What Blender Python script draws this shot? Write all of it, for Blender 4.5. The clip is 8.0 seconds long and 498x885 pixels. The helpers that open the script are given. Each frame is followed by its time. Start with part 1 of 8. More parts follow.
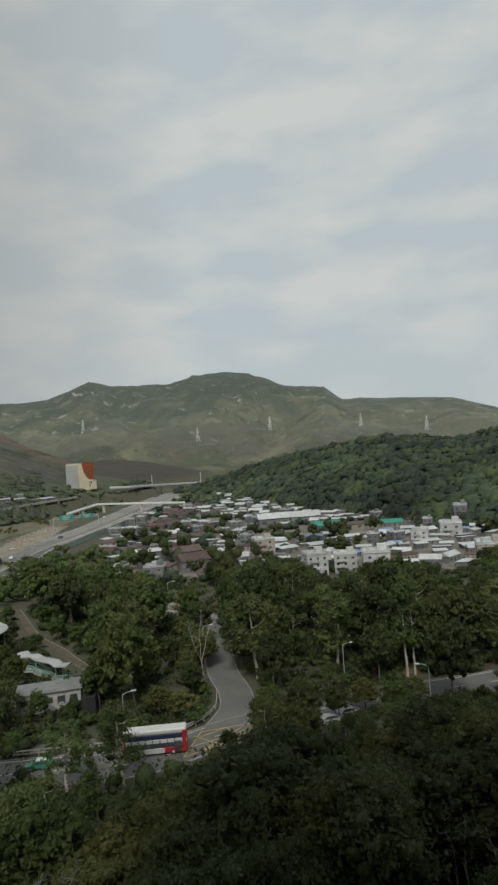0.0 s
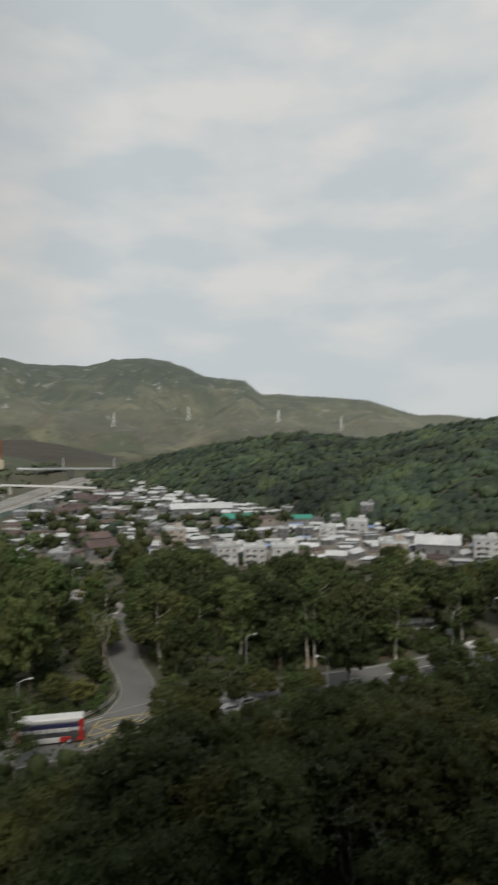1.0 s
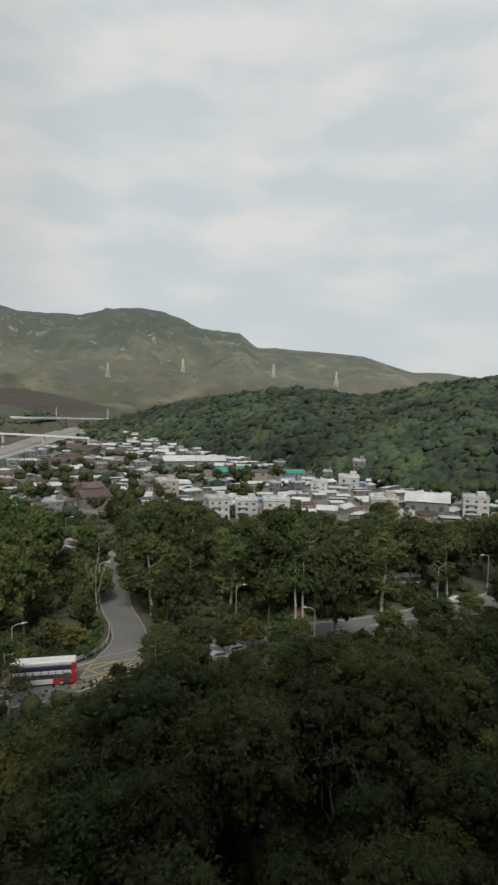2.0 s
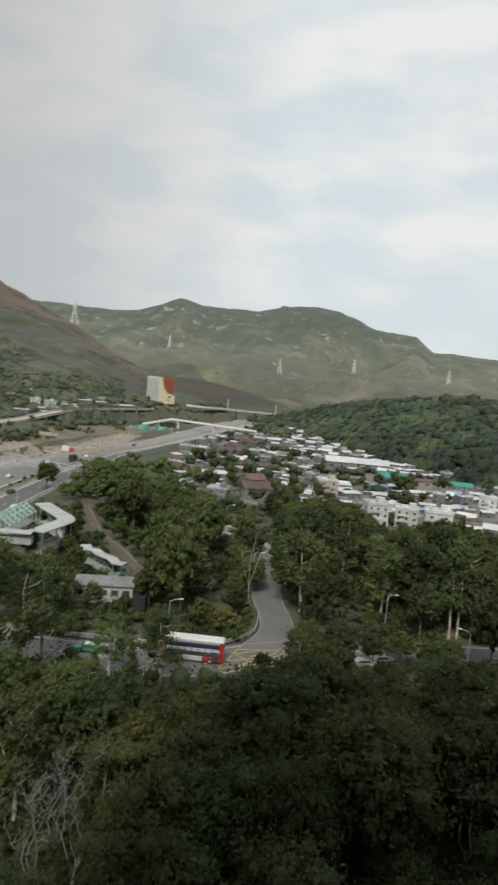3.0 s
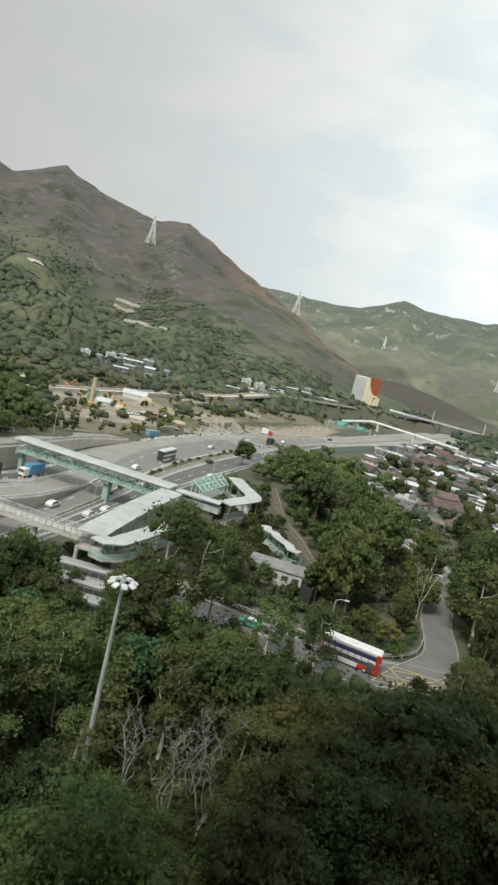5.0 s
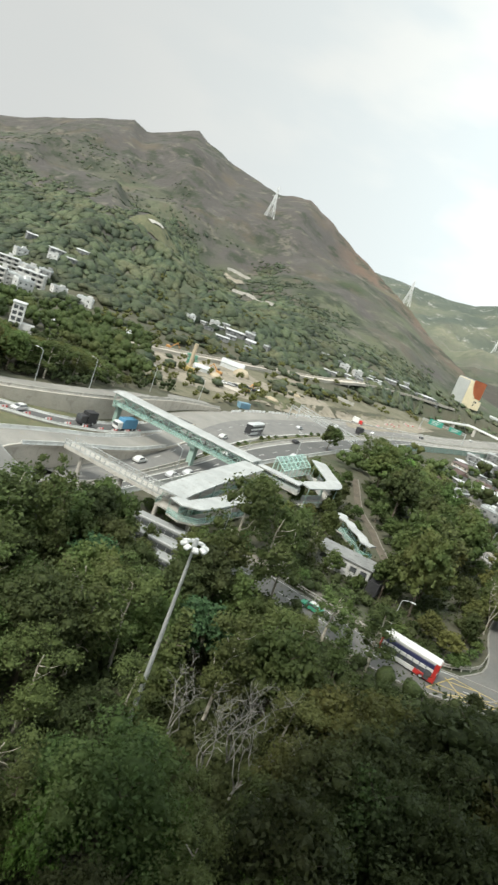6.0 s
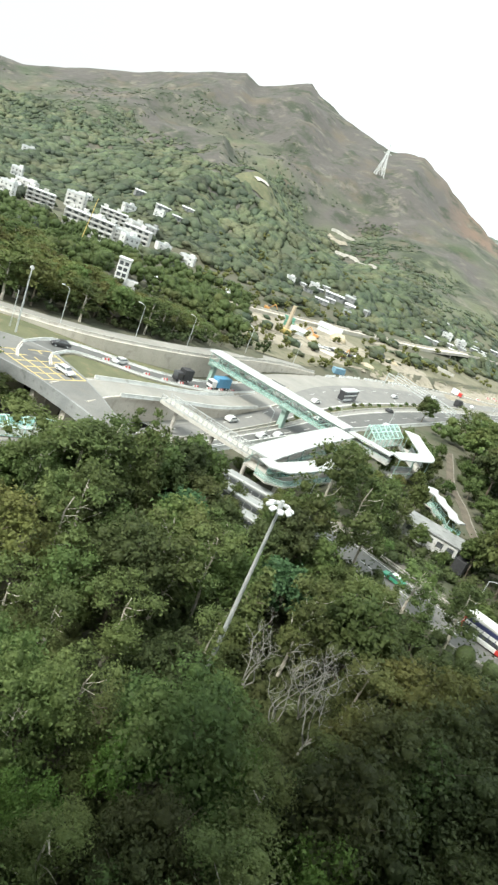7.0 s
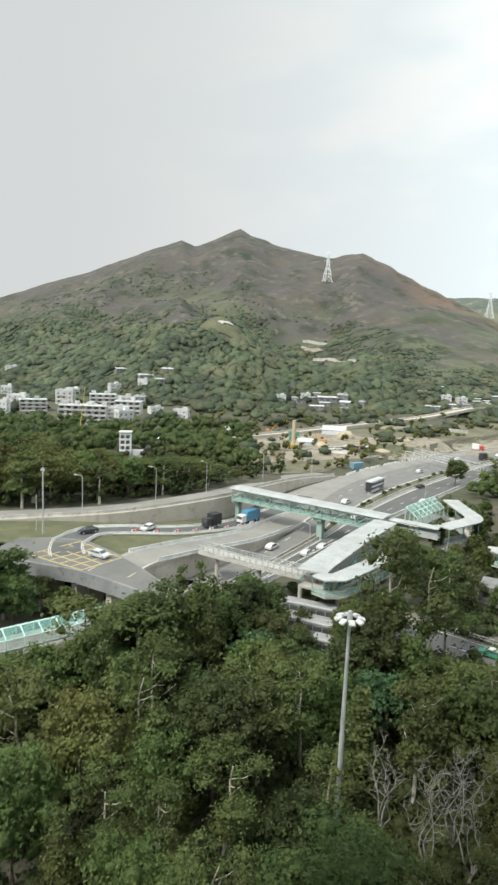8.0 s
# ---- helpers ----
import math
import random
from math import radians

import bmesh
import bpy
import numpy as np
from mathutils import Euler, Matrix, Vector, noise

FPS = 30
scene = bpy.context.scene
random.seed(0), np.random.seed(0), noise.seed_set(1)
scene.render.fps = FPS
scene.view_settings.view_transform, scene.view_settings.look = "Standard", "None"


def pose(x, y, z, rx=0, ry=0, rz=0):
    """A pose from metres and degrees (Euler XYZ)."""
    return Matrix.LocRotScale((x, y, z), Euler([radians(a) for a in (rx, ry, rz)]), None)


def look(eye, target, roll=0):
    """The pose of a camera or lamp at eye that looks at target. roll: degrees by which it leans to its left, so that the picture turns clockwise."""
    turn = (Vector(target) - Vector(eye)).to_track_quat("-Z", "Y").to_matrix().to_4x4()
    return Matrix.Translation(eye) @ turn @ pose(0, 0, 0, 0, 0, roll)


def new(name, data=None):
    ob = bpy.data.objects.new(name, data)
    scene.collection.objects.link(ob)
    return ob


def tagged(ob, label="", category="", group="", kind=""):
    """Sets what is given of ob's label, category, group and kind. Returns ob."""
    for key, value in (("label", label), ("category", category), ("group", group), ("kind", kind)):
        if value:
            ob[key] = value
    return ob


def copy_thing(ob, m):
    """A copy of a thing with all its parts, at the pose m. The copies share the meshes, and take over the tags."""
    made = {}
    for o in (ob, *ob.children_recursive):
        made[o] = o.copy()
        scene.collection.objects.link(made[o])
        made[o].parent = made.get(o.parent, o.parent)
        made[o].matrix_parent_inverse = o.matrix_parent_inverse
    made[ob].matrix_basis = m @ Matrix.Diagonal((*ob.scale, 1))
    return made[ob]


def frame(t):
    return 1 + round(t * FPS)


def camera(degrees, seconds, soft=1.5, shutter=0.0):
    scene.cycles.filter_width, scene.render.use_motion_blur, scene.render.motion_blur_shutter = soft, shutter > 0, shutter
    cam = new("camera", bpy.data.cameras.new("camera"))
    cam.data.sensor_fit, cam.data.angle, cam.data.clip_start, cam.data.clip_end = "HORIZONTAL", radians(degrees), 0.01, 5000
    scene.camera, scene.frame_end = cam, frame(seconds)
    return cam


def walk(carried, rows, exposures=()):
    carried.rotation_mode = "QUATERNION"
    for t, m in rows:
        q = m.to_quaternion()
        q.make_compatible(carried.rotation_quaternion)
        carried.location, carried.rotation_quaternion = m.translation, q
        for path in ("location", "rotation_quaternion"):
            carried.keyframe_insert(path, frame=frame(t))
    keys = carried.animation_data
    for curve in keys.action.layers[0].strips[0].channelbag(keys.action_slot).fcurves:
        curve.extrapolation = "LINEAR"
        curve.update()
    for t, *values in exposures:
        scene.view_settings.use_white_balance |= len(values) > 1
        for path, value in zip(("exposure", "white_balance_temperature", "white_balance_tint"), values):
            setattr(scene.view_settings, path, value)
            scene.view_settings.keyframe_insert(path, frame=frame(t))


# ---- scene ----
EYE = 48.0
cam = camera(43.49, 8.0, soft=2.5, shutter=0.22)
PATH = [
    (0.0, 0.00, 0.56, 3.86), (0.2, 0.76, -0.22, 3.63), (0.3, -0.16, -0.62, 3.08), (0.5, -0.80, 0.23, 2.60),
    (0.6, -0.88, -0.08, 2.84), (0.8, -1.97, -1.44, 2.84), (0.9, -3.94, -1.59, 1.97), (1.0, -7.59, -0.50, 0.22),
    (1.1, -10.47, 0.34, -1.00), (1.2, -11.19, -0.45, -0.89), (2.3, -3.74, -4.93, -1.40), (2.4, -1.75, -4.84, -1.80),
    (2.5, -0.41, -4.76, -2.56), (2.7, 2.64, -4.58, -4.28), (2.8, 3.79, -4.65, -4.09), (3.0, 7.28, -5.58, -5.09),
    (3.2, 11.21, -6.70, -6.80), (3.3, 12.50, -6.53, -7.08), (3.5, 14.23, -6.28, -6.72), (3.7, 15.81, -6.38, -7.83),
    (3.8, 17.00, -6.65, -8.51), (4.0, 19.52, -7.05, -9.60), (4.1, 20.84, -7.13, -9.55), (4.2, 22.00, -7.52, -9.77),
    (5.3, 28.74, -9.91, -15.59), (5.4, 29.78, -10.51, -16.48), (5.5, 31.05, -11.14, -17.46), (5.8, 34.87, -12.78, -20.07),
    (6.0, 36.43, -13.69, -20.33), (6.2, 39.32, -14.89, -20.58), (6.3, 39.96, -14.88, -20.55), (6.5, 41.24, -15.78, -21.47),
    (6.7, 42.39, -17.33, -22.50), (6.8, 43.41, -18.42, -22.59), (7.0, 46.09, -20.49, -21.44), (7.2, 46.96, -19.95, -21.05),
    (7.3, 46.44, -18.53, -18.89), (7.5, 45.52, -15.78, -11.35), (7.6, 45.24, -14.25, -8.65), (7.7, 45.45, -12.56, -7.12),
    (7.8, 45.68, -10.30, -4.83), (8.0, 43.65, -8.29, -2.40)]
EXPOSURES = [(0.0, -0.66, 6450, 7), (0.5, -0.59, 6600, 11), (1.0, -0.53, 6600, 11), (1.2, -0.6, 6600, 11), (2.5, -0.25, 6550, 10), (3.5, -0.12, 6500, 9), (4.2, 0.0, 6500, 8), (5.5, 0.42, 6500, 6), (6.5, 0.9, 6450, 4),
             (7.0, 1.2, 6400, 3), (7.5, 1.2, 6400, 2), (8.0, 0.6, 6400, 6)]
walk(cam, [(t, pose(0, 0, EYE, 90 + p, r, y)) for t, y, p, r in PATH], EXPOSURES)

# ---- sky and sun: bright broken cloud, the sun veiled above the ridge ----
SUN_AZ, SUN_EL = 172.0, 50.0
world = bpy.data.worlds.new("sky")
scene.world = world
world.use_nodes = True
wt = world.node_tree
wt.nodes.clear()


def wn(kind, **kw):
    n = wt.nodes.new(kind)
    for k, v in kw.items():
        n.inputs[k].default_value = v
    return n


sky = wt.nodes.new("ShaderNodeTexSky")
sky.sky_type, sky.sun_disc = "NISHITA", False
sky.sun_elevation, sky.sun_rotation = radians(SUN_EL), radians(-SUN_AZ)
sky.air_density, sky.dust_density = 1.0, 4.0
co = wt.nodes.new("ShaderNodeTexCoord")
# cloud layer: level puffs, stretched along the horizon
dv = wt.nodes.new("ShaderNodeVectorMath"); dv.operation = "MULTIPLY"; dv.inputs[1].default_value = (1.0, 1.0, 2.6)
wt.links.new(co.outputs["Generated"], dv.inputs[0])
cloud = wn("ShaderNodeTexNoise", Scale=5.4, Detail=8.0, Roughness=0.46, Distortion=0.0)
wt.links.new(dv.outputs[0], cloud.inputs["Vector"])
ramp = wt.nodes.new("ShaderNodeValToRGB")
ramp.color_ramp.elements[0].position, ramp.color_ramp.elements[0].color = 0.42, (0, 0, 0, 1)
ramp.color_ramp.elements[1].position, ramp.color_ramp.elements[1].color = 0.63, (1, 1, 1, 1)
wt.links.new(cloud.outputs["Fac"], ramp.inputs[0])
skys = wt.nodes.new("ShaderNodeVectorMath"); skys.operation = "SCALE"; skys.inputs[3].default_value = 0.10
wt.links.new(sky.outputs[0], skys.inputs[0])
veil = wt.nodes.new("ShaderNodeMix"); veil.data_type = "RGBA"
veil.inputs["Factor"].default_value = 0.92
veil.inputs["B"].default_value = (0.93, 1.03, 1.07, 1)
wt.links.new(skys.outputs[0], veil.inputs["A"])
mixc = wt.nodes.new("ShaderNodeMix"); mixc.data_type = "RGBA"
mixc.inputs["B"].default_value = (1.16, 1.15, 1.11, 1)
cf = wt.nodes.new("ShaderNodeMath"); cf.operation = "MULTIPLY"; # the puffs melt into an even paleness towards the horizon
up_d = wt.nodes.new("ShaderNodeSeparateXYZ"); wt.links.new(co.outputs["Generated"], up_d.inputs[0])
up_f = wt.nodes.new("ShaderNodeMapRange"); up_f.interpolation_type = "SMOOTHSTEP"
up_f.inputs[1].default_value, up_f.inputs[2].default_value, up_f.inputs[3].default_value, up_f.inputs[4].default_value = 0.06, 0.24, 0.4, 0.75
wt.links.new(up_d.outputs[2], up_f.inputs[0]); wt.links.new(up_f.outputs[0], cf.inputs[1])
wt.links.new(ramp.outputs[0], cf.inputs[0])
wt.links.new(cf.outputs[0], mixc.inputs["Factor"])
wt.links.new(veil.outputs["Result"], mixc.inputs["A"])
# sky dimmed over the near mountain, an added fade that offsets the rising exposure
dim_d = wt.nodes.new("ShaderNodeVectorMath"); dim_d.operation = "DOT_PRODUCT"
dim_d.inputs[1].default_value = (-math.sin(radians(66)), math.cos(radians(66)), 0.0)
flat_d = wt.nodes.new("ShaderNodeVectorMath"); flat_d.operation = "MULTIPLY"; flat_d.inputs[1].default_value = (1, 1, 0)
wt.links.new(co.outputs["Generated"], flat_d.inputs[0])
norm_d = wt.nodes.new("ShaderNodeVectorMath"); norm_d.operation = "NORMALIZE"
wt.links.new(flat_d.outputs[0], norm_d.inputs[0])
wt.links.new(norm_d.outputs[0], dim_d.inputs[0])
dim_f = wt.nodes.new("ShaderNodeMapRange")
dim_f.inputs[1].default_value, dim_f.inputs[2].default_value = 0.485, 1.0
wt.links.new(dim_d.outputs["Value"], dim_f.inputs[0])
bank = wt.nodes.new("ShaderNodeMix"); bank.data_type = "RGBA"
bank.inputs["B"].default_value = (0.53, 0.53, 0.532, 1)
wt.links.new(dim_f.outputs[0], bank.inputs["Factor"]); wt.links.new(mixc.outputs["Result"], bank.inputs["A"])
bg = wn("ShaderNodeBackground", Strength=0.85)
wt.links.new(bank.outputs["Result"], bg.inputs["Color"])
wout = wt.nodes.new("ShaderNodeOutputWorld")
wt.links.new(bg.outputs[0], wout.inputs["Surface"])

sun_data = bpy.data.lights.new("sun", "SUN")
sun_data.energy, sun_data.angle, sun_data.color = 3.0, radians(16), (1.0, 0.95, 0.87)
sun = new("sun", sun_data)
a_, e_ = radians(SUN_AZ), radians(SUN_EL)
sun.matrix_world = look((-300 * math.sin(a_), 300 * math.cos(a_), 300 * math.tan(e_)), (0, 0, 0))


# ---- materials ----
def surf(name, c1, c2, scale=1.0, fine=12.0, rough=0.8, bump=0.3, metal=0.0, c3=None, obvar=0.0, spec=0.4):
    """Two-scale mottled surface in object metres: patches of c1 and c2, fine grain, optional stains c3."""
    m = bpy.data.materials.new(name)
    m.use_nodes = True
    t = m.node_tree
    b = t.nodes["Principled BSDF"]
    b.inputs["Metallic"].default_value = metal
    b.inputs["Specular IOR Level"].default_value = spec
    geo = t.nodes.new("ShaderNodeNewGeometry")
    n1 = t.nodes.new("ShaderNodeTexNoise"); n1.inputs["Scale"].default_value = scale; n1.inputs["Detail"].default_value = 4
    n2 = t.nodes.new("ShaderNodeTexNoise"); n2.inputs["Scale"].default_value = fine; n2.inputs["Detail"].default_value = 5
    for n in (n1, n2):
        t.links.new(geo.outputs["Position"], n.inputs["Vector"])
    r1 = t.nodes.new("ShaderNodeMapRange"); r1.inputs[1].default_value = 0.35; r1.inputs[2].default_value = 0.65
    t.links.new(n1.outputs["Fac"], r1.inputs[0])
    mx = t.nodes.new("ShaderNodeMix"); mx.data_type = "RGBA"
    mx.inputs["A"].default_value, mx.inputs["B"].default_value = (*c1, 1), (*c2, 1)
    t.links.new(r1.outputs[0], mx.inputs["Factor"])
    col = mx.outputs["Result"]
    if c3:
        n3 = t.nodes.new("ShaderNodeTexNoise"); n3.inputs["Scale"].default_value = scale * 2.7; n3.inputs["Detail"].default_value = 6
        t.links.new(geo.outputs["Position"], n3.inputs["Vector"])
        r3 = t.nodes.new("ShaderNodeMapRange"); r3.inputs[1].default_value = 0.55; r3.inputs[2].default_value = 0.7
        t.links.new(n3.outputs["Fac"], r3.inputs[0])
        m3 = t.nodes.new("ShaderNodeMix"); m3.data_type = "RGBA"; m3.inputs["B"].default_value = (*c3, 1)
        t.links.new(r3.outputs[0], m3.inputs["Factor"]); t.links.new(col, m3.inputs["A"])
        col = m3.outputs["Result"]
    hv = t.nodes.new("ShaderNodeHueSaturation")
    vr = t.nodes.new("ShaderNodeMapRange"); vr.inputs[3].default_value = 0.75; vr.inputs[4].default_value = 1.25
    t.links.new(n2.outputs["Fac"], vr.inputs[0])
    val = vr.outputs[0]
    if obvar:
        oi = t.nodes.new("ShaderNodeObjectInfo")
        ov = t.nodes.new("ShaderNodeMapRange"); ov.inputs[3].default_value = 1 - obvar; ov.inputs[4].default_value = 1 + obvar
        t.links.new(oi.outputs["Random"], ov.inputs[0])
        mu = t.nodes.new("ShaderNodeMath"); mu.operation = "MULTIPLY"
        t.links.new(val, mu.inputs[0]); t.links.new(ov.outputs[0], mu.inputs[1])
        val = mu.outputs[0]
    t.links.new(val, hv.inputs["Value"]); t.links.new(col, hv.inputs["Color"])
    t.links.new(hv.outputs[0], b.inputs["Base Color"])
    rr = t.nodes.new("ShaderNodeMapRange"); rr.inputs[3].default_value = max(0.05, rough - 0.12); rr.inputs[4].default_value = min(1, rough + 0.12)
    t.links.new(n1.outputs["Fac"], rr.inputs[0]); t.links.new(rr.outputs[0], b.inputs["Roughness"])
    if bump:
        bp = t.nodes.new("ShaderNodeBump"); bp.inputs["Strength"].default_value = bump; bp.inputs["Distance"].default_value = 0.3 / fine
        t.links.new(n2.outputs["Fac"], bp.inputs["Height"]); t.links.new(bp.outputs[0], b.inputs["Normal"])
    return m


def leaf_mat(name, c1, c2, warm=None, trans=0.38, patch=0.11, span=0.22, leaf=2.6):
    """Foliage: each leaf spray differs, each tree differs, and some light passes through."""
    m = bpy.data.materials.new(name)
    m.use_nodes = True
    t = m.node_tree
    b = t.nodes["Principled BSDF"]
    b.inputs["Roughness"].default_value = 0.6
    b.inputs["Specular IOR Level"].default_value = 0.25
    geo = t.nodes.new("ShaderNodeNewGeometry")
    oi = t.nodes.new("ShaderNodeObjectInfo")
    mx = t.nodes.new("ShaderNodeMix"); mx.data_type = "RGBA"
    mx.inputs["A"].default_value, mx.inputs["B"].default_value = (*c1, 1), (*c2, 1)
    t.links.new(geo.outputs["Random Per Island"], mx.inputs["Factor"])
    nz = t.nodes.new("ShaderNodeTexNoise"); nz.inputs["Scale"].default_value = patch; nz.inputs["Detail"].default_value = 3
    t.links.new(geo.outputs["Position"], nz.inputs["Vector"])
    hv = t.nodes.new("ShaderNodeHueSaturation")
    hr = t.nodes.new("ShaderNodeMapRange"); hr.inputs[3].default_value = 0.488; hr.inputs[4].default_value = 0.512
    t.links.new(oi.outputs["Random"], hr.inputs[0]); t.links.new(hr.outputs[0], hv.inputs["Hue"])
    vr = t.nodes.new("ShaderNodeMapRange"); vr.inputs[1].default_value = 0.3; vr.inputs[2].default_value = 0.7
    vr.inputs[3].default_value = 1 - span; vr.inputs[4].default_value = 1 + span
    t.links.new(nz.outputs["Fac"], vr.inputs[0])
    ov = t.nodes.new("ShaderNodeMapRange"); ov.inputs[3].default_value = 0.78; ov.inputs[4].default_value = 1.24
    sh = t.nodes.new("ShaderNodeMath"); sh.operation = "FRACT"
    s7 = t.nodes.new("ShaderNodeMath"); s7.operation = "MULTIPLY"; s7.inputs[1].default_value = 7.3
    t.links.new(oi.outputs["Random"], s7.inputs[0]); t.links.new(s7.outputs[0], sh.inputs[0]); t.links.new(sh.outputs[0], ov.inputs[0])
    vm = t.nodes.new("ShaderNodeMath"); vm.operation = "MULTIPLY"
    t.links.new(vr.outputs[0], vm.inputs[0]); t.links.new(ov.outputs[0], vm.inputs[1]); t.links.new(vm.outputs[0], hv.inputs["Value"])
    nl = t.nodes.new("ShaderNodeTexNoise"); nl.inputs["Scale"].default_value = leaf; nl.inputs["Detail"].default_value = 4; nl.inputs["Roughness"].default_value = 0.65
    t.links.new(geo.outputs["Position"], nl.inputs["Vector"])
    lr = t.nodes.new("ShaderNodeMapRange"); lr.inputs[1].default_value = 0.3; lr.inputs[2].default_value = 0.7; lr.inputs[3].default_value = 0.7; lr.inputs[4].default_value = 1.35
    t.links.new(nl.outputs["Fac"], lr.inputs[0])
    lm = t.nodes.new("ShaderNodeMath"); lm.operation = "MULTIPLY"
    t.links.new(vm.outputs[0], lm.inputs[0]); t.links.new(lr.outputs[0], lm.inputs[1]); t.links.new(lm.outputs[0], hv.inputs["Value"])
    lb = t.nodes.new("ShaderNodeBump"); lb.inputs["Strength"].default_value = 0.6; lb.inputs["Distance"].default_value = 0.25
    t.links.new(nl.outputs["Fac"], lb.inputs["Height"]); t.links.new(lb.outputs[0], b.inputs["Normal"])
    col = mx.outputs["Result"]
    if warm:
        nw = t.nodes.new("ShaderNodeTexNoise"); nw.inputs["Scale"].default_value = 0.05; nw.inputs["Detail"].default_value = 4
        t.links.new(geo.outputs["Position"], nw.inputs["Vector"])
        wr = t.nodes.new("ShaderNodeMapRange"); wr.inputs[1].default_value = 0.48; wr.inputs[2].default_value = 0.68
        t.links.new(nw.outputs["Fac"], wr.inputs[0])
        m2 = t.nodes.new("ShaderNodeMix"); m2.data_type = "RGBA"; m2.inputs["B"].default_value = (*warm, 1)
        t.links.new(wr.outputs[0], m2.inputs["Factor"]); t.links.new(col, m2.inputs["A"])
        col = m2.outputs["Result"]
    t.links.new(col, hv.inputs["Color"])
    t.links.new(hv.outputs[0], b.inputs["Base Color"])
    tr = t.nodes.new("ShaderNodeBsdfTranslucent")
    t.links.new(hv.outputs[0], tr.inputs["Color"])
    ms = t.nodes.new("ShaderNodeMixShader"); ms.inputs[0].default_value = trans
    t.links.new(b.outputs[0], ms.inputs[1]); t.links.new(tr.outputs[0], ms.inputs[2])
    t.links.new(ms.outputs[0], t.nodes["Material Output"].inputs["Surface"])
    return m


def glass_mat(name, tint, rough=0.08, alpha=0.45):
    m = bpy.data.materials.new(name)
    m.use_nodes = True
    b = m.node_tree.nodes["Principled BSDF"]
    b.inputs["Base Color"].default_value = (*tint, 1)
    b.inputs["Roughness"].default_value = rough
    b.inputs["Alpha"].default_value = alpha
    return m


ASPHALT = surf("asphalt", (0.145, 0.143, 0.138), (0.185, 0.18, 0.172), 0.15, 3.0, 0.85, 0.15, c3=(0.2, 0.192, 0.178))
ASPHALT_PALE = surf("worn_asphalt", (0.2, 0.195, 0.18), (0.26, 0.25, 0.23), 0.12, 3.0, 0.85, 0.15, c3=(0.24, 0.225, 0.2))
ASPHALT_LOCAL = surf("local_asphalt", (0.12, 0.12, 0.115), (0.16, 0.157, 0.148), 0.12, 3.0, 0.85, 0.15, c3=(0.145, 0.138, 0.126))
ASPHALT_DARK = surf("fresh_dark_asphalt", (0.085, 0.086, 0.085), (0.115, 0.114, 0.11), 0.15, 3.0, 0.85, 0.15, c3=(0.14, 0.135, 0.126))
CONCRETE_WHITE = surf("whitened_concrete", (0.52, 0.52, 0.5), (0.64, 0.64, 0.62), 0.35, 5.0, 0.8, 0.2, c3=(0.42, 0.41, 0.38))
DRY_GRASS = surf("dry_waste_grass", (0.112, 0.106, 0.068), (0.165, 0.152, 0.105), 0.07, 2.0, 0.95, 0.4, c3=(0.075, 0.08, 0.044))
STONE_ROUGH = surf("rough_edge_stone", (0.17, 0.155, 0.13), (0.25, 0.23, 0.2), 0.8, 5.0, 0.92, 0.5, c3=(0.1, 0.095, 0.075))
CONCRETE = surf("concrete", (0.36, 0.34, 0.31), (0.46, 0.44, 0.40), 0.35, 5.0, 0.85, 0.25, c3=(0.27, 0.25, 0.22))
CONCRETE_OLD = surf("stained_concrete", (0.4, 0.365, 0.315), (0.48, 0.44, 0.385), 0.2, 4.0, 0.88, 0.3, c3=(0.33, 0.3, 0.26))
PAINT_WHITE = surf("road_paint", (0.45, 0.45, 0.43), (0.6, 0.6, 0.58), 1.2, 9.0, 0.7, 0.1, c3=(0.28, 0.28, 0.27))
PAINT_YELLOW = surf("yellow_road_paint", (0.42, 0.33, 0.13), (0.5, 0.41, 0.18), 1.2, 9.0, 0.7, 0.1, c3=(0.4, 0.33, 0.15))
ROOF_WHITE = surf("white_sheet_roof", (0.42, 0.435, 0.44), (0.54, 0.55, 0.55), 0.25, 3.0, 0.5, 0.1, c3=(0.4, 0.4, 0.38), obvar=0.12)
WALK_ROOF = surf("weathered_walkway_roof", (0.32, 0.333, 0.33), (0.41, 0.423, 0.418), 0.25, 3.0, 0.6, 0.12, c3=(0.29, 0.29, 0.275))
PYLON_WHITE = surf("pale_pylon_steel", (0.64, 0.65, 0.645), (0.74, 0.75, 0.745), 0.2, 2.0, 0.5, 0.05)
DECK_GREY = surf("grey_bridge_concrete", (0.17, 0.175, 0.175), (0.24, 0.245, 0.24), 0.3, 4.0, 0.85, 0.25, c3=(0.13, 0.13, 0.125))
ROOF_GREY = surf("grey_sheet_roof", (0.36, 0.38, 0.39), (0.5, 0.52, 0.52), 0.3, 3.0, 0.5, 0.15, c3=(0.3, 0.28, 0.25), obvar=0.25)
ROOF_RUST = surf("rusty_sheet_roof", (0.072, 0.046, 0.042), (0.105, 0.072, 0.065), 0.4, 3.0, 0.75, 0.2, c3=(0.14, 0.115, 0.105), obvar=0.25)
ROOF_GREEN = surf("green_sheet_roof", (0.03, 0.2, 0.15), (0.045, 0.26, 0.2), 0.4, 3.0, 0.7, 0.15, c3=(0.07, 0.2, 0.15))
ROOF_BLUE = surf("blue_sheet_roof", (0.12, 0.2, 0.38), (0.2, 0.28, 0.45), 0.4, 3.0, 0.6, 0.15, obvar=0.2)
WALL_WHITE = surf("white_render", (0.44, 0.44, 0.43), (0.58, 0.58, 0.57), 0.5, 5.0, 0.85, 0.15, c3=(0.36, 0.34, 0.31), obvar=0.25)
